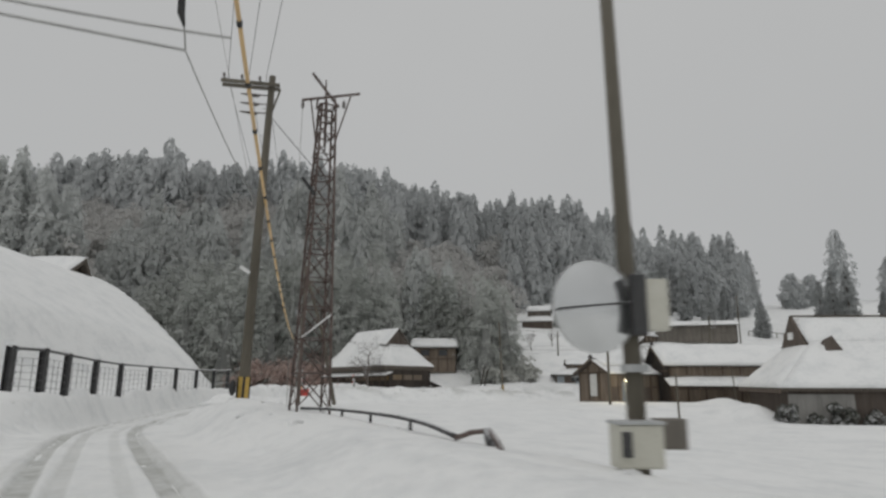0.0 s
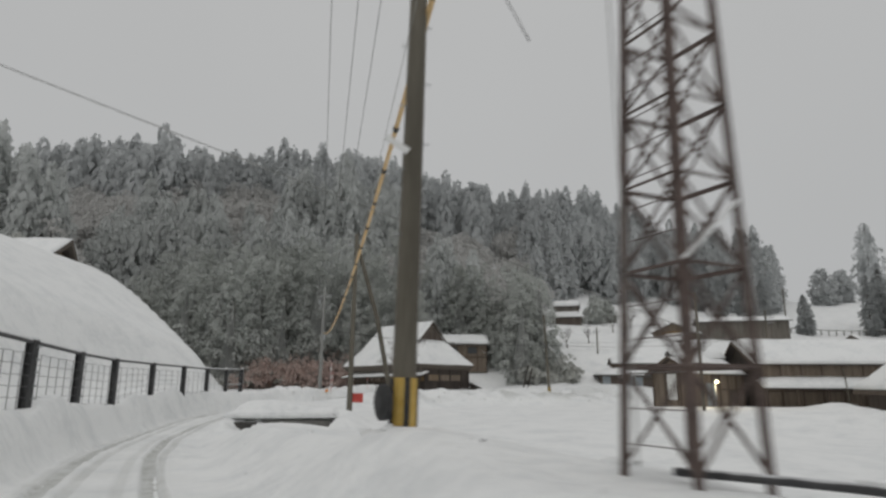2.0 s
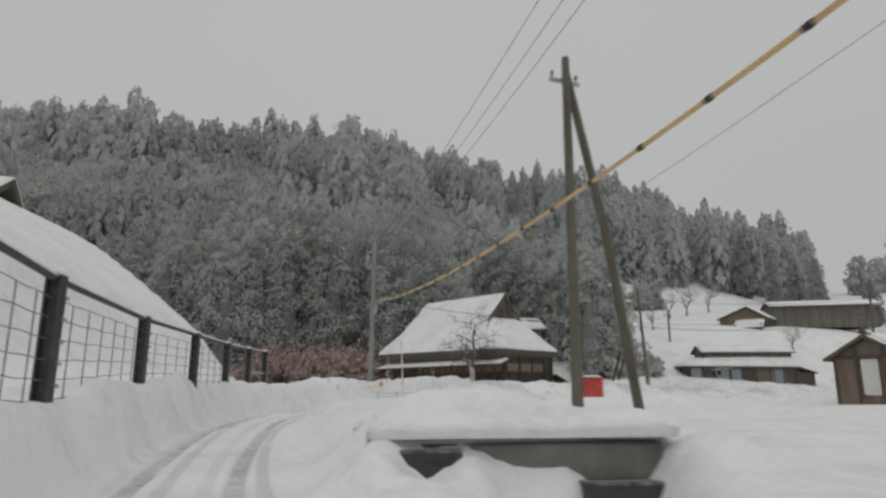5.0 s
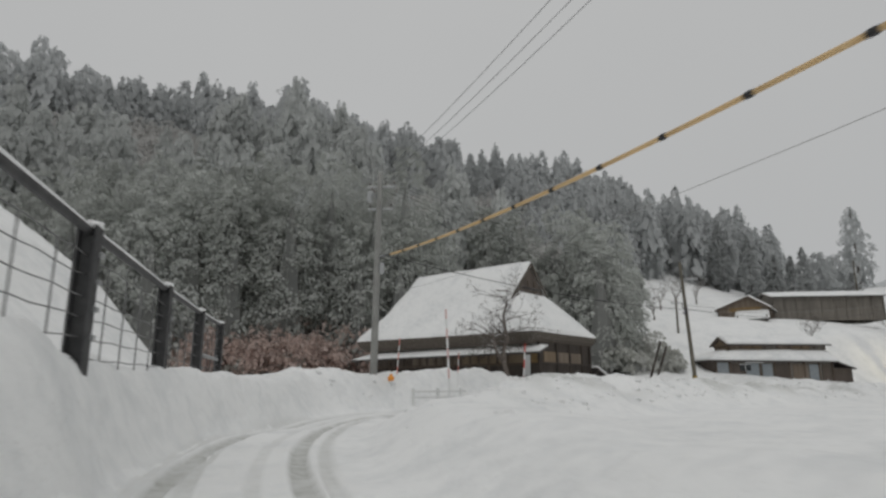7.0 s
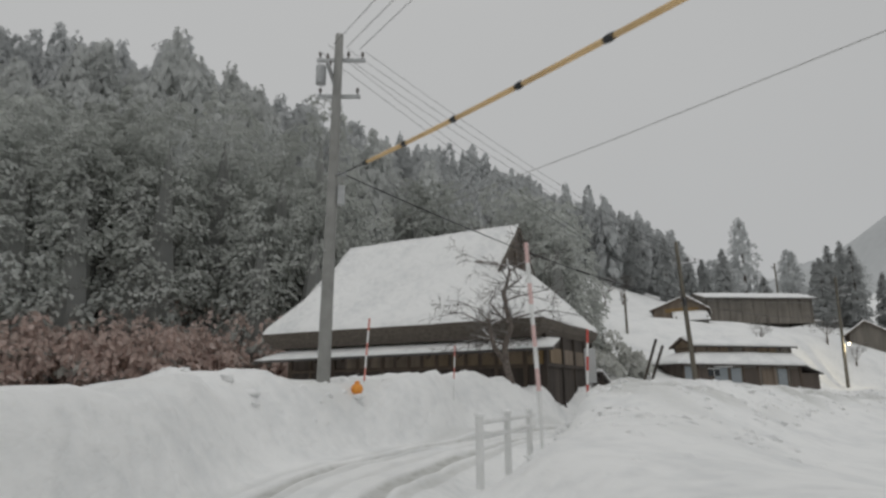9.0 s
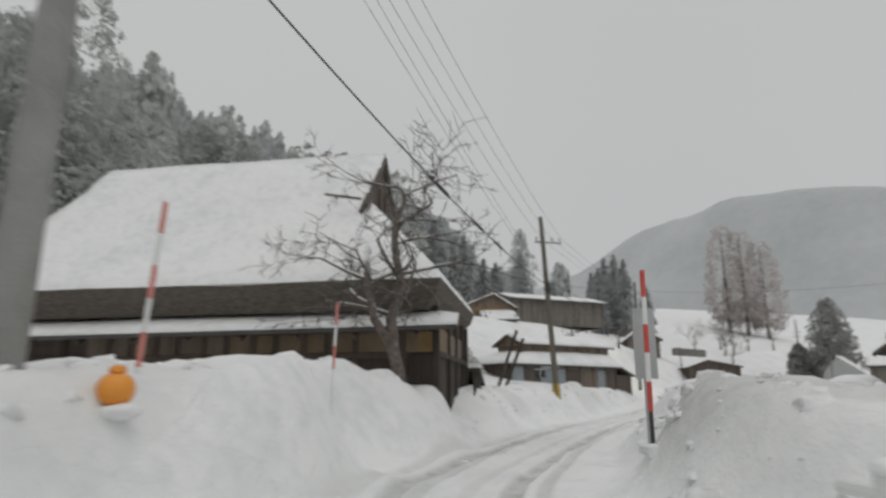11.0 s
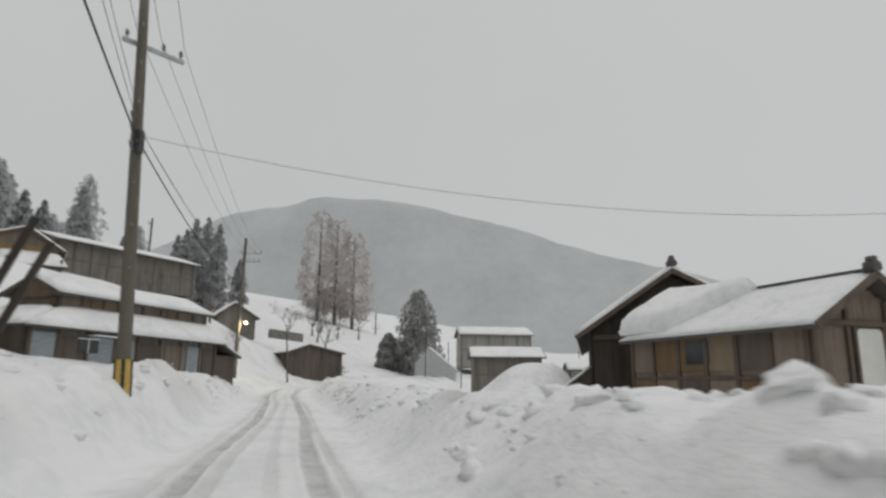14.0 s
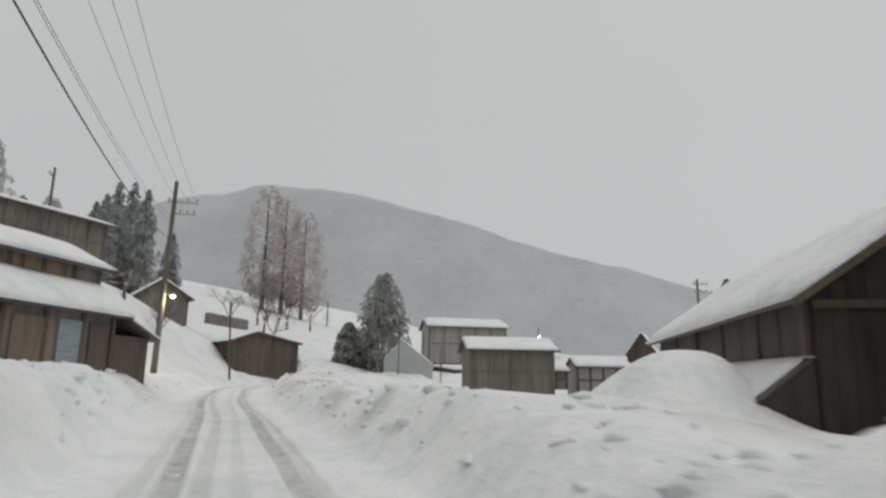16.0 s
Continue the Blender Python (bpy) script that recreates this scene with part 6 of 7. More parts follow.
# ---- roadside things ----
def traffic_mirror():
    x, y = 2.17, 6.0
    g = ground_z(x, y)
    ob, on = pole("mirror_pole", x, y, g, 6.8, 0.105, 0.08, POLEWOOD, "dark wooden pole that carries a round traffic mirror and boxes", (-0.02, 0.22), (), category="traffic mirror")
    c = Vector((x - 0.44, y - 0.16, 2.2))
    ax = Vector((0.32, -1.0, 0.02)).normalized()
    sd = ax.cross(Vector((0, 0, 1))).normalized()
    up = sd.cross(ax)
    # a convex dish in rings
    m = M()
    rings, n = 7, 32
    vs = [c + ax * 0.09]
    for i in range(1, rings + 1):
        r = 0.5 * i / rings
        vs += [c + ax * (0.09 * (1 - (i / rings) ** 2)) + (sd * math.cos(6.28318 * j / n) + up * math.sin(6.28318 * j / n)) * r for j in range(n)]
    fs = [(0, 1 + j, 1 + (j + 1) % n) for j in range(n)]
    fs += [(1 + i * n + j, 1 + (i + 1) * n + j, 1 + (i + 1) * n + (j + 1) % n, 1 + i * n + (j + 1) % n) for i in range(rings - 1) for j in range(n)]
    m.add(vs, fs)
    mir = part("mirror", m, MIRROR, ob, "misted convex mirror", True)
    part("back", M().tube([c - ax * 0.08, c - ax * 0.03, c - ax * 0.004], [0.3, 0.46, 0.505], 32), GREYSIGN, mir)
    part("rim", M().tube([c - ax * 0.012, c + ax * 0.012], [0.52, 0.52], 32, caps=False), GREYSIGN, mir)
    part("bracket", M().beam(c - ax * 0.06, Vector((x, y, 2.22)), 0.045, 0.045), GALV, mir)
    # a bar built in place of the dark line reflected in the glass
    part("reflected_line", M().beam(c + ax * 0.1 - sd * 0.5 + up * 0.055, c + ax * 0.1 + sd * 0.5 - up * 0.06, 0.02, 0.02), BLACKSTEEL, mir, "thin dark bar added as a line reflected in the mirror")
    part("mirror_box", M().box((x + 0.24, y - 0.06, 2.22), (0.24, 0.2, 0.56)), CREAM, ob, "pale weathered box")
    part("fuse_box", M().box((x + 0.04, y - 0.12, 2.22), (0.15, 0.14, 0.66)), BLACKSTEEL, ob)
    part("band", M().tube([(x, y, 1.5), (x, y, 1.58)], 0.15, 10), GALV, ob)
    box = thing("hydrant_box", (x - 0.2, y - 0.4, g), "cream steel cabinet half sunk in the snow", "cabinet")
    part("body", M().box((x - 0.16, y - 0.42, 0.78), (0.44, 0.34, 0.42)), CREAM, box)
    part("door", M().box((x - 0.3, y - 0.6, 0.8), (0.09, 0.03, 0.24)), BLACKSTEEL, box)
    part("lid", M().box((x - 0.16, y - 0.42, 1.0), (0.48, 0.38, 0.03)), GREYSIGN, box)
    part("side_box", M().box((x + 0.24, y - 0.24, 0.88), (0.28, 0.24, 0.3)), WOODGREY, box)


traffic_mirror()


def pipe_rail():
    rail = thing("pipe_rail", (-1.5, 13.0, 0.7), "bent pipe guard rail sinking into the snow", "guard rail")
    pts = [(-3.2, 14.4, 0.85), (-2.4, 13.4, 0.87), (-1.6, 12.1, 0.86), (-1.0, 10.8, 0.86), (-0.55, 9.7, 0.85), (-0.1, 8.5, 0.81), (0.25, 7.3, 0.74)]
    part("pipe", M().tube(curve_points(pts, 0.4).tolist(), 0.035, 8), BLACKSTEEL, rail, "dark steel pipe", smooth=True)
    part("pipe", M().tube([(0.25, 7.2, 0.72), (0.45, 7.1, 0.8), (0.66, 6.95, 0.83), (0.72, 6.6, 0.74), (0.78, 6.0, 0.5)], 0.035, 8), RUST, rail, "broken bent end of the rail", True)
    part("flange", M().tube([(0.63, 6.97, 0.83), (0.66, 6.8, 0.7), (0.68, 6.7, 0.6)], [0.05, 0.06, 0.03], 8), BLACKSTEEL, rail)
    for x, y, z in ((-2.0, 12.8, 0.86), (-1.25, 11.4, 0.85), (-0.4, 9.3, 0.83)):
        part("post", M().tube([(x, y, z - 0.7), (x, y, z)], 0.028, 8), BLACKSTEEL, rail)
    part("pipe_snow", M().tube([(x, y, z + 0.035) for x, y, z in pts[1:5]], 0.018, 6), SNOW, rail, "", True)


pipe_rail()


def culvert():
    ob = thing("culvert", (-10.45, 37.0, -0.6), "stained concrete culvert mouth under a cushion of snow", "culvert")
    part("lintel", M().beam((-12.2, 36.72, -0.12), (-9.3, 36.72, -0.1), 0.35, 0.56, c=0.1), CONCRETE, ob, "stained concrete face")
    part("beam", M().beam((-13.4, 36.8, 0.08), (-12.2, 36.76, 0.08), 0.3, 0.16, c=0.1), CONCRETE, ob)
    part("abutment", M().beam((-10.75, 36.7, -1.6), (-10.75, 36.7, -0.4), 0.3, 0.4, up=(1, 0, 0)), CONCRETE, ob)
    part("abutment", M().beam((-13.35, 36.8, -1.4), (-13.35, 36.8, 0.0), 0.2, 0.4, up=(1, 0, 0)), CONCRETE, ob)
    # dark plates and lumps stand in for the shaded hollow under the lintel
    part("back_wall", M().beam((-10.6, 36.36, -1.05), (-9.15, 36.36, -1.05), 0.32, 1.4), HOLESHADE, ob, "plate painted dark for the shade inside the mouth")
    part("back_wall", M().beam((-13.4, 36.42, -0.35), (-12.35, 36.42, -0.35), 0.3, 0.9), HOLESHADE, ob)
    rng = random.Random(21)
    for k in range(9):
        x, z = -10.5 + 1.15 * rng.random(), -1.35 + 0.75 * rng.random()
        part("stone", M().lump((x, 36.22, z), 0.1 + 0.08 * rng.random(), k * 2.3, 0.8, 0.5), HOLESHADE, ob)
    part("fallen_branch", M().tube([(-9.9, 35.6, -1.0), (-9.4, 35.5, -0.72), (-8.9, 35.2, -0.62)], [0.03, 0.025, 0.012], 6), BARK, ob)
    part("snow_cushion", M().blanket((-13.75, 36.36, 0.24), (-9.1, 36.36, 0.26), (-9.0, 39.2, 0.3), (-13.75, 38.8, 0.28), 0.34, 7, 30, 8, rough=0.6, drop=0.12), SNOW, ob, "", True)


culvert()


def short_guard_rail():
    ob = thing("guard_rail", (-13.0, 62.6, 0.4), "short white pipe guard rail dusted with snow", "guard rail")
    d = Vector((2.3, 2.7, 0))
    a = Vector((-14.55, 60.8, 0))
    z = 0.38
    for t in (0.02, 0.45, 0.9):
        p = a + d * t
        post = part("post", M().tube([(p.x, p.y, z - 0.5), (p.x, p.y, z + 0.42)], 0.055, 8), WHITEPAINT, ob)
        part("snow_cap", M().lump((p.x, p.y, z + 0.44), 0.08, p.x, 0.6), SNOW, post, "", True)
    for h in (0.15, 0.34):
        part("rail", M().tube([a + Vector((0, 0, z + h)), a + d + Vector((0, 0, z + h - 0.02))], 0.035, 8), WHITEPAINT, ob)


short_guard_rail()


def snow_marker(x, y, zb, zt, r, lean=(0, 0), red=RED):
    ob = thing("snow_pole", (x, y, zb), "red and white banded snow marker pole", "snow pole", "snow poles")
    n = max(3, round((zt - zb) / 0.33))
    for k in range(n):
        t0, t1 = k / n, (k + 1) / n
        p = [(x + lean[0] * t, y + lean[1] * t, zb + (zt - zb) * t) for t in (t0, t1)]
        part("band", M().tube(p, r, 10), red if k % 2 == (n + 1) % 2 else WHITEPAINT, ob)
    part("stem", M().tube([(x, y, zb - 0.6), (x, y, zb + 0.02)], r * 0.8, 8), BLACKSTEEL if red is RED else WHITEPAINT, ob)
    return ob


snow_marker(-14.28, 68.34, 1.1, 2.95, 0.024, (0.12, 0), PALERED)
snow_marker(-11.2, 70.1, 1.2, 2.45, 0.018, (0.05, 0), PALERED)
snow_marker(-9.14, 66.42, 0.95, 2.65, 0.03, (0.14, 0.06))
snow_marker(-13.22, 61.47, 0.8, 3.45, 0.034, (-0.1, 0.1), FADEDRED)
sign = thing("road_sign", (-8.9, 66.58, 0.8), "narrow grey sign board seen from behind", "road sign")
part("board", M().box((-8.9, 66.58, 1.76), (0.27, 0.03, 0.86), -38, 0.1), GREYSIGN, sign)
part("stake", M().tube([(-8.88, 66.62, 0.3), (-8.88, 66.62, 2.1)], 0.02, 6), GALV, sign)

LX, LY, LZ = -14.58, 67.72, 1.21
marker = thing("warning_lantern", (LX, LY, LZ - 0.2), "round orange warning lantern pushed into the snow", "warning lantern")
m = M()
rows, cols = 9, 21
vs = []
for i in range(rows):
    f = math.pi * (i + 0.35) / (rows - 0.3)
    for j in range(cols):
        a = 2 * math.pi * j / cols
        r = 0.135 * math.sin(f) ** 0.8 * (1 + 0.09 * math.cos(7 * a))
        vs.append((LX + r * math.cos(a), LY + r * math.sin(a), LZ + 0.13 * math.cos(f)))
m.add(vs, [(i * cols + j, (i + 1) * cols + j, (i + 1) * cols + (j + 1) % cols, i * cols + (j + 1) % cols) for i in range(rows - 1) for j in range(cols)])
part("globe", m, ORANGE, marker, smooth=True)
part("cap", M().lump((LX, LY, LZ + 0.15), 0.075, 3, 0.6, 0.2), ORANGE, marker)
part("stem_snow", M().lump((LX + 0.03, LY - 0.05, LZ - 0.17), 0.15, 9, 0.5, 0.3, 2), SNOW, marker, "", True)
part("stem", M().tube([(LX, LY, LZ - 0.5), (LX, LY, LZ - 0.05)], 0.035, 8), BLACKSTEEL, marker)
part("snow_cap", M().lump((LX + 0.02, LY + 0.02, LZ + 0.19), 0.06, 5, 0.4, 0.2), SNOW, marker, "", True)

rb = thing("notice_box", (-8.9, 42.0, 0.8), "red box at the foot of a utility pole", "box")
part("body", M().box((-8.85, 41.7, 0.98), (0.58, 0.25, 0.42)), RED, rb)
part("lid", M().box((-8.85, 41.7, 1.2), (0.62, 0.29, 0.03)), RED, rb)
part("snow_cap", M().blanket((-9.13, 41.58, 1.22), (-8.57, 41.58, 1.22), (-8.57, 41.82, 1.22), (-9.13, 41.82, 1.22), 0.06, 3, 6, 4), SNOW, rb, "", True)


# ---- trees ----
def branching(m, twigs, p, d, length, r, depth, rng, spread=0.6, lift=0.2):
    """Limbs into m, the thinner shoots into twigs; lift is how far shoots turn up (minus: droop)."""
    n = 4
    pts, rad = [p], [r]
    q, dd = p.copy(), d.copy()
    for k in range(n):
        dd = (dd + Vector((rng.uniform(-1, 1), rng.uniform(-1, 1), rng.uniform(-0.55, 0.55) + lift)) * 0.2).normalized()
        q = q + dd * (length / n)
        pts.append(q.copy())
        rad.append(r * (1 - 0.45 * (k + 1) / n))
    (m if depth > 3 else twigs).tube(pts, rad, 7 if depth > 2 else 4, caps=False)
    if depth == 0:
        return
    kids = rng.randint(2, 3) if depth > 1 else rng.randint(3, 4)
    for k in range(kids):
        i = n if k == 0 else rng.randint(1, n)
        side = Vector((rng.uniform(-1, 1), rng.uniform(-1, 1), rng.uniform(-0.55, 0.55) + lift)).normalized()
        nd = (dd * (1 - spread) + side * spread).normalized()
        branching(m, twigs, pts[i].copy(), nd, length * rng.uniform(0.58, 0.85), max(rad[i] * 0.68, 0.008 if r > 0.004 * 12 or depth < 3 else 0.006), depth - 1, rng, spread, lift)


def bare_tree(x, y, height, r, seed, label, forks=3, depth=4, trunk=0.28, spread=0.62, zb=None, lift=0.2, limb=0.34, flat=0.55):
    rng = random.Random(seed)
    z = ground_z(x, y) if zb is None else zb
    ob = thing("bare_tree", (x, y, z), label, "tree")
    t, b, w = M(), M(), M()
    fork = Vector((x + rng.uniform(-0.1, 0.1), y + rng.uniform(-0.1, 0.1), z + height * trunk))
    mid = Vector((x, y, z)).lerp(fork, 0.5) + Vector((0.05, 0, 0))
    t.tube([(x, y, z - 0.4), (x, y, z), mid, fork], [r * 1.5, r * 1.25, r, r * 0.95], 12)
    for k in range(forks):
        a = 2 * math.pi * (k + rng.random() * 0.5) / forks
        d = Vector((math.cos(a) * flat, math.sin(a) * flat, 0.9)).normalized()
        at = fork.lerp(mid, 0.45 * rng.random() if k else 0.0)
        branching(b, w, at, d, height * limb, r * 0.55, depth, rng, spread, lift)
    part("trunk", t, BARK, ob, smooth=True)
    part("limb", b, BARK, ob, "dark limbs with snow along their tops", True)
    tagged(part("twig_spray", w, TWIG, ob), kind="stuff")
    return ob


def persimmon(x, y, z, height, seed):
    """One leader up to the top, tiers of long crooked limbs that sink at their tips."""
    rng = random.Random(seed)
    ob = thing("bare_tree", (x, y, z), "bare persimmon tree with snow along its forked limbs", "tree")
    t, b, w = M(), M(), M()
    pts, rad = [Vector((x, y, z - 0.5))], [0.17]
    for k in range(9):
        f = k / 8
        pts.append(Vector((x + 0.1 * math.sin(k * 1.9) + 0.12 * f, y + 0.1 * math.cos(k * 2.3), z + height * 0.92 * f)))
        rad.append(0.135 * (1 - f) ** 0.8 + 0.02)
    t.tube(pts, rad, 10)
    fork = [pts[3], pts[3] + Vector((-0.32, 0.2, 0.55)), pts[3] + Vector((-0.5, 0.25, 1.3)), pts[3] + Vector((-0.45, 0.3, 2.1))]
    t.tube(fork, [0.11, 0.09, 0.07, 0.045], 9)
    for k in range(15):
        f = 0.34 + 0.6 * k / 14
        i = f * 8
        p = pts[1 + int(i)].lerp(pts[min(9, 2 + int(i))], i - int(i)) if k % 3 else fork[1 + k % 3].lerp(fork[3], rng.random())
        a = k * 2.4 + rng.uniform(-0.4, 0.4)
        d = Vector((math.cos(a), math.sin(a), 0.25 + 0.4 * f * rng.random())).normalized()
        branching(b, w, p.copy(), d, height * rng.uniform(0.23, 0.3) * (1.12 - 0.5 * f), 0.055 * (1.25 - 0.7 * f), 4, rng, 0.5, -0.02)
    part("trunk", t, BARK, ob, smooth=True)
    part("limb", b, BARK, ob, "dark limbs with snow along their tops", True)
    tagged(part("twig_spray", w, TWIG, ob), kind="stuff")


persimmon(-8.2, 72.7, 0.85, 5.4, 17)
for k, (x, y, h) in enumerate(((33, 100, 3.2), (47, 104, 3.6), (49, 102.5, 3.0), (15, 104, 3.0), (19, 107, 3.0), (26, 118, 4.5), (30, 121, 5.0), (35, 124, 4.5), (13, 112, 3.5), (10, 97, 2.6), (62, 97.5, 2.4), (84, 108, 6.5), (88, 111, 7.0), (93, 114, 7.0), (99, 112, 6.5), (104, 117, 7), (80, 112, 5.5), (110, 112, 7))):
    bare_tree(x, y, h, 0.05 + 0.012 * h, 40 + k, "small bare tree with snow on its twigs", 4, 4, 0.22, 0.65)


class Leaves:
    """Sprays of foliage, each a small bent leaf-shaped clump, gathered for one mesh."""

    def __init__(self, seed):
        self.c, self.d, self.n, self.s = [], [], [], []
        self.rng = np.random.default_rng(seed)

    def put(self, centre, along, normal, size):
        self.c.append(centre), self.d.append(along), self.n.append(normal), self.s.append(size)

    def cedar(self, x, y, z, h, r, count, size, low=0.05, round_top=0.55, heart=1, per=14, bulk=0.2):
        """A cedar: boughs that droop from the trunk in clumps, dense, with a rounded tip."""
        g = self.rng
        boughs = max(8, count // per)
        t = low + (0.97 - low) * (np.arange(boughs) + g.random(boughs)) / boughs
        ang = g.random(boughs) * 6.283
        wide = r * np.clip(1 - t ** 2.2, 0, 1) ** round_top * g.uniform(0.7, 1.05, boughs)
        wide = wide * np.clip(0.55 + 2.2 * (t - low), 0, 1)
        tuft = size * (0.8 - 0.45 * t) + bulk * wide
        k = np.repeat(np.arange(boughs), per)
        n = len(k)
        d = g.normal(0, 1, (n, 3)) + np.stack([np.cos(ang[k]), np.sin(ang[k]), 0.5 + 0 * ang[k]], 1) * 0.8
        d /= np.linalg.norm(d, axis=1)[:, None]
        reach = np.maximum(wide - 0.6 * tuft, 0)[k]
        c = np.stack([x + np.cos(ang[k]) * reach, y + np.sin(ang[k]) * reach, z + h * t[k] - reach * 0.35], 1)
        c = c + d * (tuft[k] * g.uniform(0.75, 1.05, n))[:, None] * np.array([1.0, 1.0, 0.75])
        out = np.stack([d[:, 0] + 0.3 * np.cos(ang[k]), d[:, 1] + 0.3 * np.sin(ang[k]), g.uniform(-1.1, -0.3, n)], 1)
        if heart:
            nh = int(120 * heart * heart)
            tl = np.linspace(low + 0.02, 0.95, nh)
            wl = r * np.clip(1 - tl ** 2.2, 0, 1) ** round_top * np.clip(0.55 + 2.2 * (tl - low), 0, 1)
            al = g.random(nh) * 6.283
            dl = np.stack([np.cos(al), np.sin(al), 0.3 + 0 * al], 1) + g.normal(0, 0.25, (nh, 3))
            rl = wl * g.uniform(0.4, 0.7, nh)
            cl = np.stack([x + np.cos(al) * rl, y + np.sin(al) * rl, z + h * tl - wl * 0.2 + g.normal(0, 0.02 * h, nh)], 1)
            self.put(cl, np.stack([dl[:, 0] * 0.5, dl[:, 1] * 0.5, -1 + 0 * al], 1), dl, (0.42 * wl + 0.035 * h) * (1.0 if heart == 1 else 1.15 / heart))
        self.put(c, out, d + g.normal(0, 0.25, (n, 3)), size * (1.05 - 0.5 * t[k]) * g.uniform(0.65, 1.2, n))

    def broad(self, x, y, z, r, count, size, squash=0.85, clumps=9):
        """A broad crown of hanging leafy heads with gaps between."""
        g = self.rng
        cc = g.normal(0, 1, (clumps, 3))
        cc /= np.linalg.norm(cc, axis=1)[:, None]
        cc[:, 2] = cc[:, 2] * squash + 0.25
        cc = cc * r * g.uniform(0.45, 0.8, (clumps, 1)) + np.array([x, y, z + r * 0.75])
        cr = r * g.uniform(0.28, 0.5, clumps)
        k = g.integers(0, clumps, count)
        d = g.normal(0, 1, (count, 3))
        d /= np.linalg.norm(d, axis=1)[:, None]
        d[:, 2] = np.where(d[:, 2] < -0.3, -d[:, 2], d[:, 2])
        c = cc[k] + d * (cr[k] * g.uniform(0.7, 1.05, count))[:, None]
        along = np.stack([d[:, 0], d[:, 1], -0.8 + 0 * d[:, 0]], 1) + g.normal(0, 0.35, (count, 3))
        self.put(c, along, d + g.normal(0, 0.25, (count, 3)), size * g.uniform(0.6, 1.3, count))

    def mesh(self, name, mat, o):
        c, d, n, s = (np.concatenate(q) for q in (self.c, self.d, self.n, self.s))
        d = d / np.linalg.norm(d, axis=1)[:, None]
        side = np.cross(d, n)
        side /= np.linalg.norm(side, axis=1)[:, None] + 1e-9
        up = np.cross(side, d)
        s = s[:, None]
        v = np.stack([c - d * s * 0.6, c + side * s * 0.36 + up * s * 0.12, c + d * s * 0.7 - up * s * 0.25, c - side * s * 0.36 + up * s * 0.12], 1) - np.array(o)
        N = len(c)
        me = bpy.data.meshes.new(name)
        me.vertices.add(4 * N)
        me.vertices.foreach_set("co", v.reshape(-1).astype(np.float32))
        tri = (np.array([[0, 1, 2], [0, 2, 3]])[None] + 4 * np.arange(N)[:, None, None]).reshape(-1)
        me.loops.add(6 * N)
        me.loops.foreach_set("vertex_index", tri.astype(np.int32))
        me.polygons.add(2 * N)
        me.polygons.foreach_set("loop_start", np.arange(0, 6 * N, 3, dtype=np.int32))
        me.polygons.foreach_set("use_smooth", np.ones(2 * N, dtype=bool))
        me.update(calc_edges=True)
        me.materials.append(mat)
        return me


def leafy(name, leaves, mat, at, label, category):
    ob = new(name, leaves.mesh(name, mat, at))
    ob.location = at
    return tagged(ob, label, category, kind="stuff")


def conifer_tree(x, y, h, r, seed, mat, label, count=700, size=0.5, low=0.05, round_top=0.55, zb=None, name="cedar_tree", heart=1):
    z = ground_z(x, y) if zb is None else zb
    ob = thing(name, (x, y, z), label, "tree")
    part("trunk", M().tube([(x, y, z - 0.5), (x, y, z + h * 0.9)], [0.018 * h, 0.004 * h], 8), BARK, ob)
    lv = Leaves(seed)
    lv.cedar(x, y, z, h, r, count, size, low, round_top, heart)
    cr = new("crown", lv.mesh("crown", mat, (x, y, z)))
    cr.parent = ob
    cr["label"] = "drooping snowy sprays"
    return ob


def shrub(x, y, r, seed):
    z = ground_z(x, y)
    ob = thing("shrub", (x, y, z), "dark evergreen shrub loaded with snow beside a farmhouse", "shrub", "shrubs by the farmhouse")
    lv = Leaves(seed)
    lv.broad(x, y, z - 0.3, r, 700, 0.3, 0.8, 9)
    cr = new("crown", lv.mesh("crown", SHRUBDARK, (x, y, z)))
    cr.parent = ob
    part("stem", M().tube([(x, y, z - 0.3), (x, y, z + r)], [0.06, 0.03], 6), BARK, ob)


for k, (x, y, r) in enumerate(((24.9, 45.6, 0.85), (28.6, 45.0, 1.1), (26.6, 45.2, 0.6), (31.0, 44.9, 0.95), (32.8, 44.7, 1.0), (34.6, 44.5, 0.9))):
    shrub(x, y, r, 400 + k)


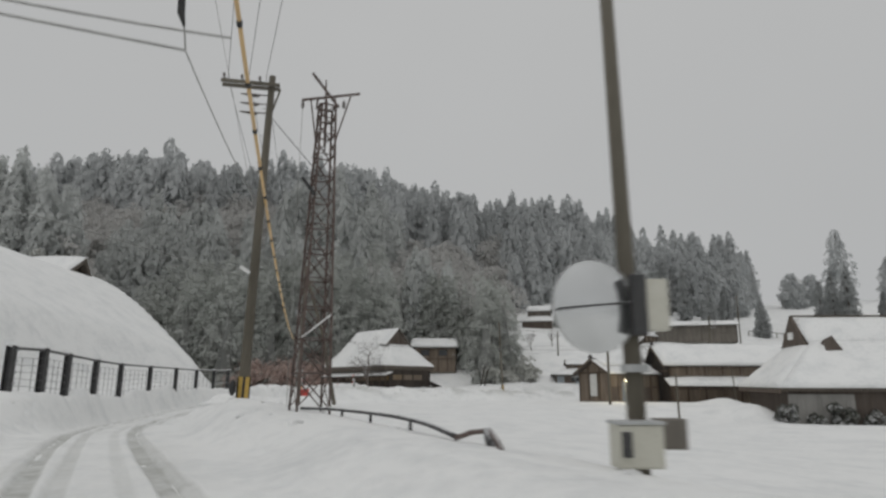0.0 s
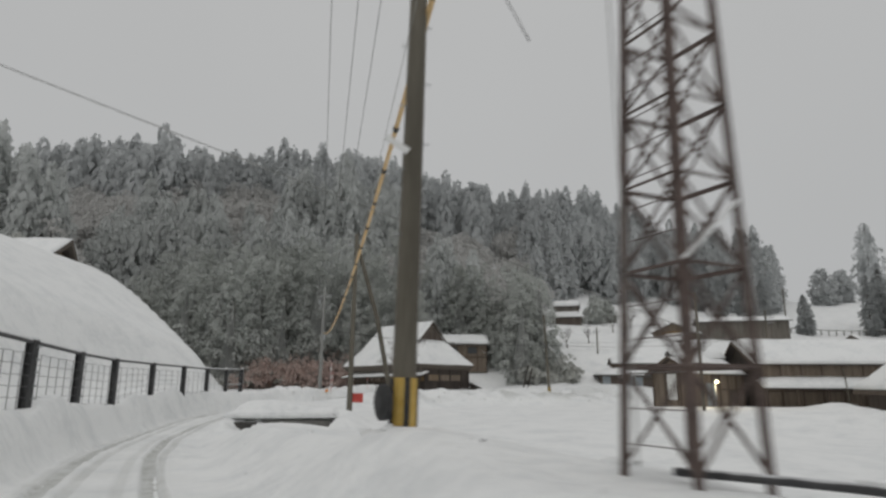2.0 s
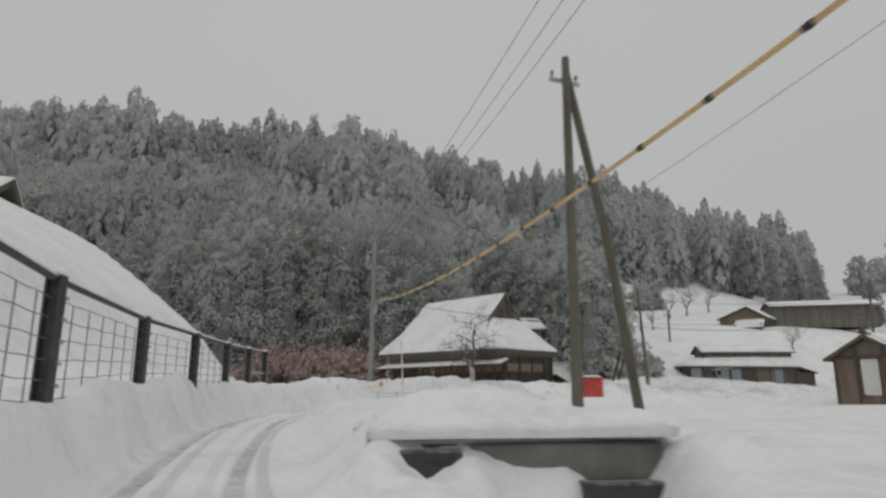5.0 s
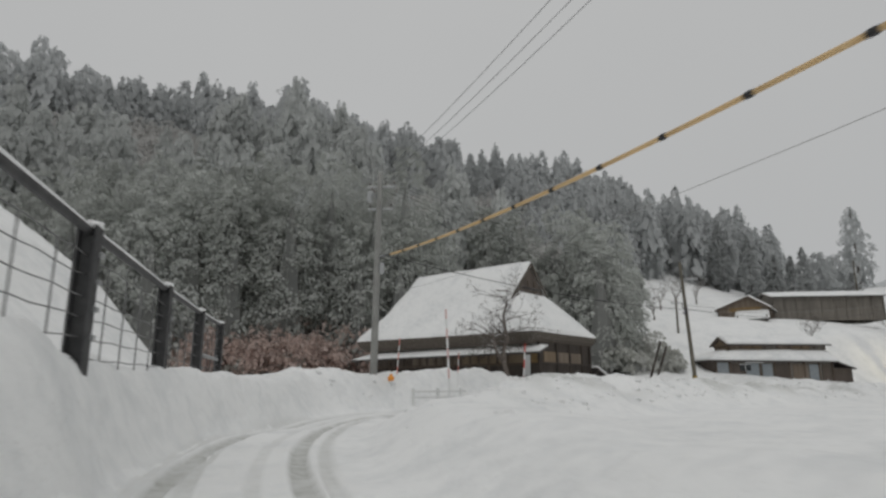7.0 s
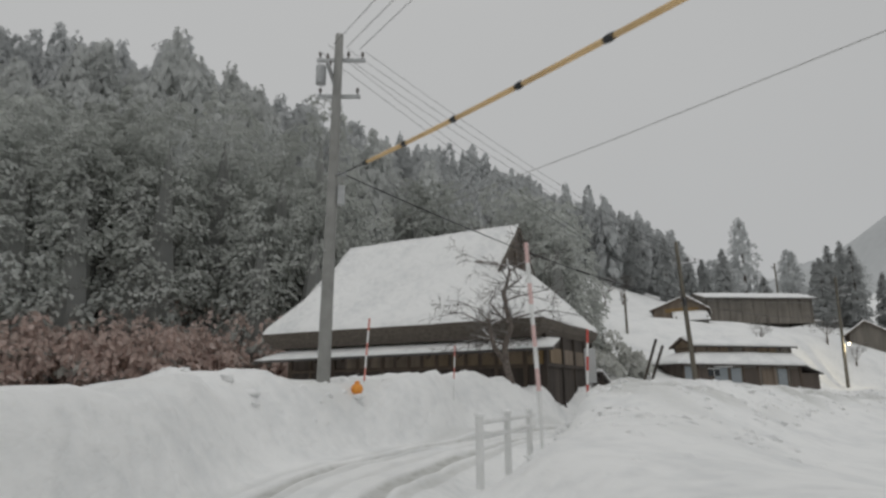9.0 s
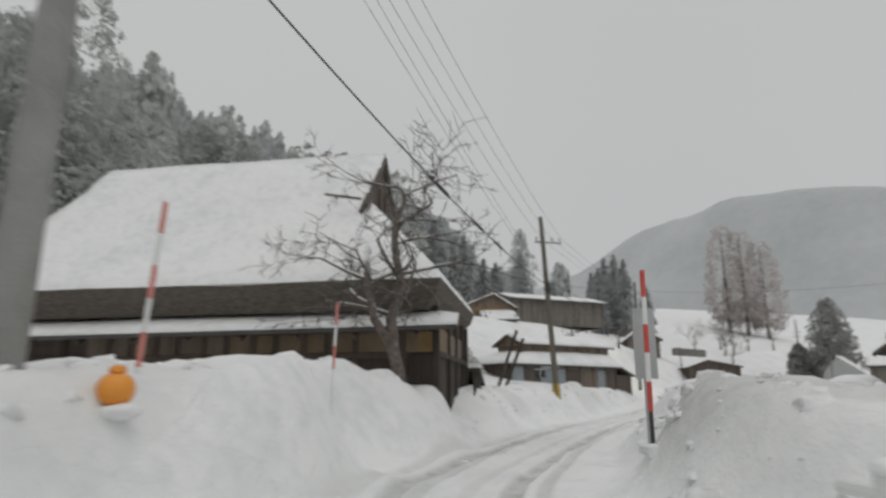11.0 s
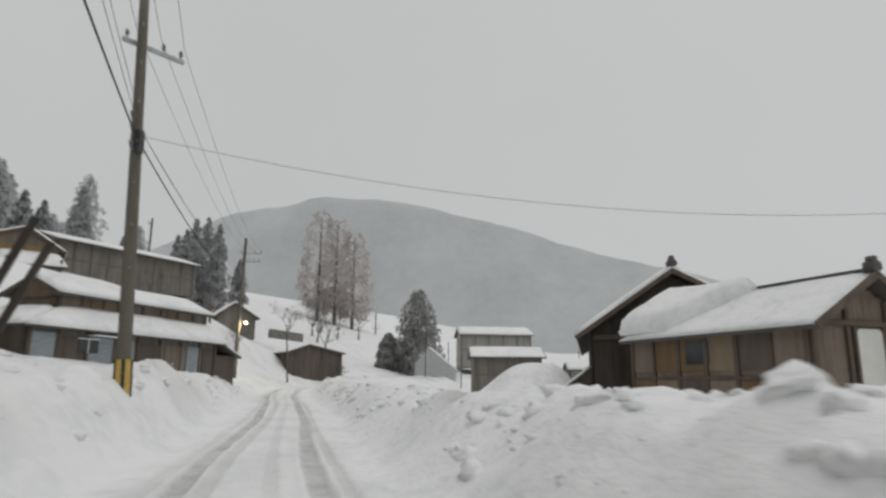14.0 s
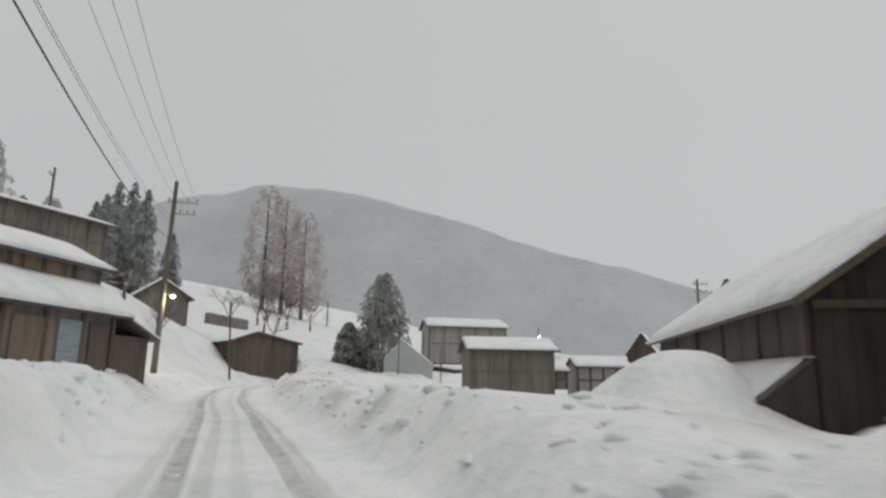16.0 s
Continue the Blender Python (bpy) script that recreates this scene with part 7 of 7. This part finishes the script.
# woods on the hill: too many to count
def woods():
    rng = random.Random(5)
    front, mid, crest, broad_mid, trunks, hearts = Leaves(1), Leaves(6), Leaves(2), Leaves(7), M(), M()
    spots = []
    for k in range(1250):
        x = rng.uniform(-118, 100)
        y0 = 95 if x < 2 else (96 + (x - 2) * 2.6 if x < 18 else 141 + 3 * rng.random())
        if x > 70:
            y0 = 146 + (x - 70) * 0.9
        y = y0 + (190 - y0) * rng.random() ** 0.95
        spots.append((x, y))
    for k in range(150):
        spots.append((rng.uniform(-75, 10), rng.uniform(93.5, 108)))
    for k in range(200):
        spots.append((rng.uniform(-116, -45), rng.uniform(100, 175)))
    spots = [q for q in spots if q[0] < min(0.514 * (q[1] + 1), 0.753 * q[1] - 46)]
    zs = ground_level(np.array([q[0] for q in spots]), np.array([q[1] for q in spots]))
    patch = wave(np.array([q[0] for q in spots]), np.array([q[1] for q in spots]), 24, 17)
    for (x, y), z, w in zip(spots, zs, patch):
        z = float(z)
        if -7 < x < 6 and y < 104:
            continue
        near = y < 106 and -48 < x < 16
        if w > (0.3 if x < -62 else -0.1) or x > 16 or near or (y > 168 and x > -62):
            h = rng.uniform(11, 17) * (1.12 if x < 10 else 0.95) * (1 + 0.3 * w) * (1.15 if rng.random() < 0.2 else 1.0)
            if near:
                h = min(h, 16.5 if x < -22 else 13.5)
                r = h * rng.uniform(0.19, 0.25)
                front.cedar(x, y, z - 0.5, h * 1.05, r, 2000, 0.4, 0.05, 0.6, 0, 25, 0.27)
                # an added dark cone fills the crown, as shade between the boughs
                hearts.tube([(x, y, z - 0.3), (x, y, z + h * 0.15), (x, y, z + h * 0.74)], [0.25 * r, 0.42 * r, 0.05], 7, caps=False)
            elif y < 150 and x < 16:
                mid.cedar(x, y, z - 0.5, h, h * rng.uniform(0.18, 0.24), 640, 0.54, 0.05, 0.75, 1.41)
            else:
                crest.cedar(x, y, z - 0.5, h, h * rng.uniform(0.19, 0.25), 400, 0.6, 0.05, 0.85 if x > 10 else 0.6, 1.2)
        else:
            r = rng.uniform(2.6, 4.6)
            if x < -62 and y > 130:
                z += 2.5
            broad_mid.broad(x, y, z, r, 420, 0.6, 0.85, 16)
            trunks.tube([(x, y, z - 0.5), (x + rng.uniform(-0.5, 0.5), y, z + r * 1.2)], [0.16, 0.08], 5, caps=False)
    # tall cedars at the wood's edge above the farmhouse
    for x, y, h in ((-25, 98, 17), (-21, 96.5, 19), (-17.5, 98.5, 20), (-13.5, 97, 18), (-10.4, 100, 21), (-29, 96, 18), (-33, 99, 19), (-38, 97, 17), (-24, 103, 19), (-16, 104, 18)):
        z = ground_z(x, y)
        front.cedar(x, y, z - 0.5, h, h * 0.2, 6300, 0.36, 0.05, 0.5, 0, 35, 0.27)
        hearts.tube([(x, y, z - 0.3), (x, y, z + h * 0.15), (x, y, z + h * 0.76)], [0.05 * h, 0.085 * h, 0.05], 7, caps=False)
    low = Leaves(4)
    for k in range(330):
        x, y = rng.uniform(-62, 14), rng.uniform(91.5, 99)
        if (-18 < x < 6 and y < 95) or (-7 < x < 6):
            continue
        low.broad(x, y, ground_z(x, y) - 0.3, rng.uniform(0.8, 2.0), 120, 0.42, 0.7, 6)
    brown = Leaves(8)
    for k in range(120):
        x, y = rng.uniform(-30, -12.5), rng.uniform(90.5, 96.5)
        brown.broad(x, y, ground_z(x, y) - 0.3, rng.uniform(1.0, 2.4), 150, 0.32, 1.1, 9)
    leafy("withered_scrub", brown, SCRUBBROWN, (-20, 93, 1), "withered reddish-brown scrub at the foot of the wood", "undergrowth")
    # distance shows as haze in the leaf colours, besides the snow on top
    leafy("cedar_wood", front, CEDAR, (-40, 110, 8), "snowy cedars on the lower hillside, paled with painted haze", "woods")
    leafy("cedar_wood", crest, CEDARFAR, (-40, 160, 40), "grey cedars along the hill's crest, haze put into their colour", "woods")
    leafy("cedar_wood", mid, CEDARMID, (-40, 125, 18), "cedars halfway up the hillside, greyed by painted haze", "woods")
    leafy("broadleaf_wood", broad_mid, SHRUBMID, (-40, 130, 20), "broadleaf trees halfway up the hillside, greyed by painted haze", "woods")
    leafy("undergrowth", low, SHRUB, (-30, 95, 2), "snowy scrub at the foot of the wood, paled with painted haze", "undergrowth")
    # filler cones, dark in place of the shaded inside of the crowns
    single("crown_filler", hearts, DOMECEDAR, (-30, 100, 5), "plain dark cones added inside the lower cedars as shade between boughs", "woods", kind="stuff")
    single("wood_trunks", trunks, BARK, (-40, 105, 5), "bare trunks among the snowy undergrowth", "woods", kind="stuff")


woods()
for k, (x, y, h, r) in enumerate(((4.5, 99.5, 8.0, 2.8), (6.5, 106.5, 8.0, 2.8), (25.5, 127.5, 5.5, 2.2), (28.0, 128.5, 4.5, 2.0), (2.5, 103.5, 9.0, 3.0))):
    conifer_tree(x, y, h, r, 200 + k, CEDAR, "broad evergreen with snow on its branches and haze in its colour", 900, 0.5, 0.02)
for k, (x, y, h, r) in enumerate(((116.4, 180.0, 22, 4.6), (79.7, 165.0, 17, 3.0), (128, 176, 13, 4), (140, 168, 12, 4.5), (70, 160, 15, 3.4), (75, 158, 14, 3.2), (64, 157, 16, 3.4), (152, 176, 12, 5), (96, 170, 10, 4), (104, 174, 9, 4))):
    conifer_tree(x, y, h, r, 230 + k, CEDARFAR, "tall conifer on the far slope, haze put into its colour", 1300, 0.75, 0.02)
for k, (x, y, h, r) in enumerate(((88.6, 95.4, 13.2, 3.9), (87.0, 99.4, 5.2, 1.9))):
    conifer_tree(x, y, h, r, 260 + k, DOMECEDAR, "dense rounded evergreen beside the road", 4600, 0.45, 0.0, 0.6)
for k, (x, y, h) in enumerate(((128.0, 128.0, 26.0), (130.5, 125.0, 25.5), (132.5, 121.5, 23.0))):
    conifer_tree(x, y, h, 5.0, 280 + k, BROWNTREE, "tall rust-brown larch with thin winter crown", 4200, 0.55, 0.12, 0.42, name="larch_tree", heart=0)
for k, (x, y, top) in enumerate(((78.1, 128.0, 23.2), (81.2, 128.6, 25.8), (84.6, 128.9, 26.9), (82.2, 125.3, 25.1), (83.1, 132.9, 23.7), (51.0, 141.1, 30.7), (51.4, 145.9, 30.6), (53.3, 136.4, 26.8), (59.2, 137.8, 24.0), (58.2, 145.5, 26.8), (63.5, 139.1, 24.0), (66.0, 128.7, 19.3), (89.7, 125.7, 20.9), (53.8, 124.6, 22.1))):
    h = top - ground_z(x, y)
    conifer_tree(x, y, h, max(1.7, 0.15 * h), 300 + k, ROWCEDAR, "cedar in a row on the slope, greyed by painted haze", 1700, 0.5, 0.0, 0.85)


# ---- the mountain across the valley ----
def mountain():
    m = M()
    xs = np.linspace(330, 900, 46)
    ys = np.linspace(-500, 700, 90)
    X, Y = np.meshgrid(xs, ys)
    prof = np.interp(Y, [-500, -260, -120, -45, 38, 82, 127, 174, 222, 270, 320, 350, 420, 560, 700], [40, 52, 63, 78, 97, 111, 127, 142, 154, 157, 154, 147, 122, 95, 80])
    prof = prof + 3.0 * wave(X, Y, 40, 21) + 1.6 * wave(X, Y, 13, 22)
    Z = prof * smooth(330, 480, X) - 6 + 3 * wave(X, Y, 60, 23)
    vs = np.stack([X.ravel(), Y.ravel(), Z.ravel()], 1).tolist()
    n = len(xs)
    fs = [(j * n + i, j * n + i + 1, (j + 1) * n + i + 1, (j + 1) * n + i) for j in range(len(ys) - 1) for i in range(n - 1)]
    m.add(vs, fs)
    single("backdrop_mountain", m, MOUNTAIN, (480, 200, 0), "wooded mountain across the valley, snowfall haze painted into its pale colour", "mountain", kind="structure", smooth=True)


mountain()


# ---- lumps thrown up by the plough ----
def plough_lumps():
    rng = random.Random(9)
    m = M()
    lo = next(k for k, c in enumerate(RC) if c[1] > 62)
    spots = []
    for k in range(2600):
        far = k < 800
        i = rng.randrange(4, len(RC) - 26) if far else rng.randrange(lo, lo + 34)
        a, b = RC[i], RC[i + 1]
        e = b[:2] - a[:2]
        nrm = np.array([e[1], -e[0]]) / np.hypot(*e)
        s = 1 if rng.random() < (0.66 if far else 0.75) else -1
        x, y = a[:2] + nrm * s * rng.uniform(2.2, 4.8 if far else 6.5) + e * rng.random()
        spots.append((x, y, 0.025 + 0.15 * rng.random() ** 2.6))
    sp = np.array(spots)
    for k, ((x, y, r), z) in enumerate(zip(spots, ground_level(sp[:, 0], sp[:, 1]))):
        m.lump((x, y, float(z) - r * 0.25), r, k * 1.7, 0.6, 0.95, 2 if r > 0.06 else 1)
    tagged(single("snow_lumps", m, SNOW, (0, 70, 1), "lumps of snow thrown up by the plough", "snow lumps", kind="stuff", smooth=True))


plough_lumps()
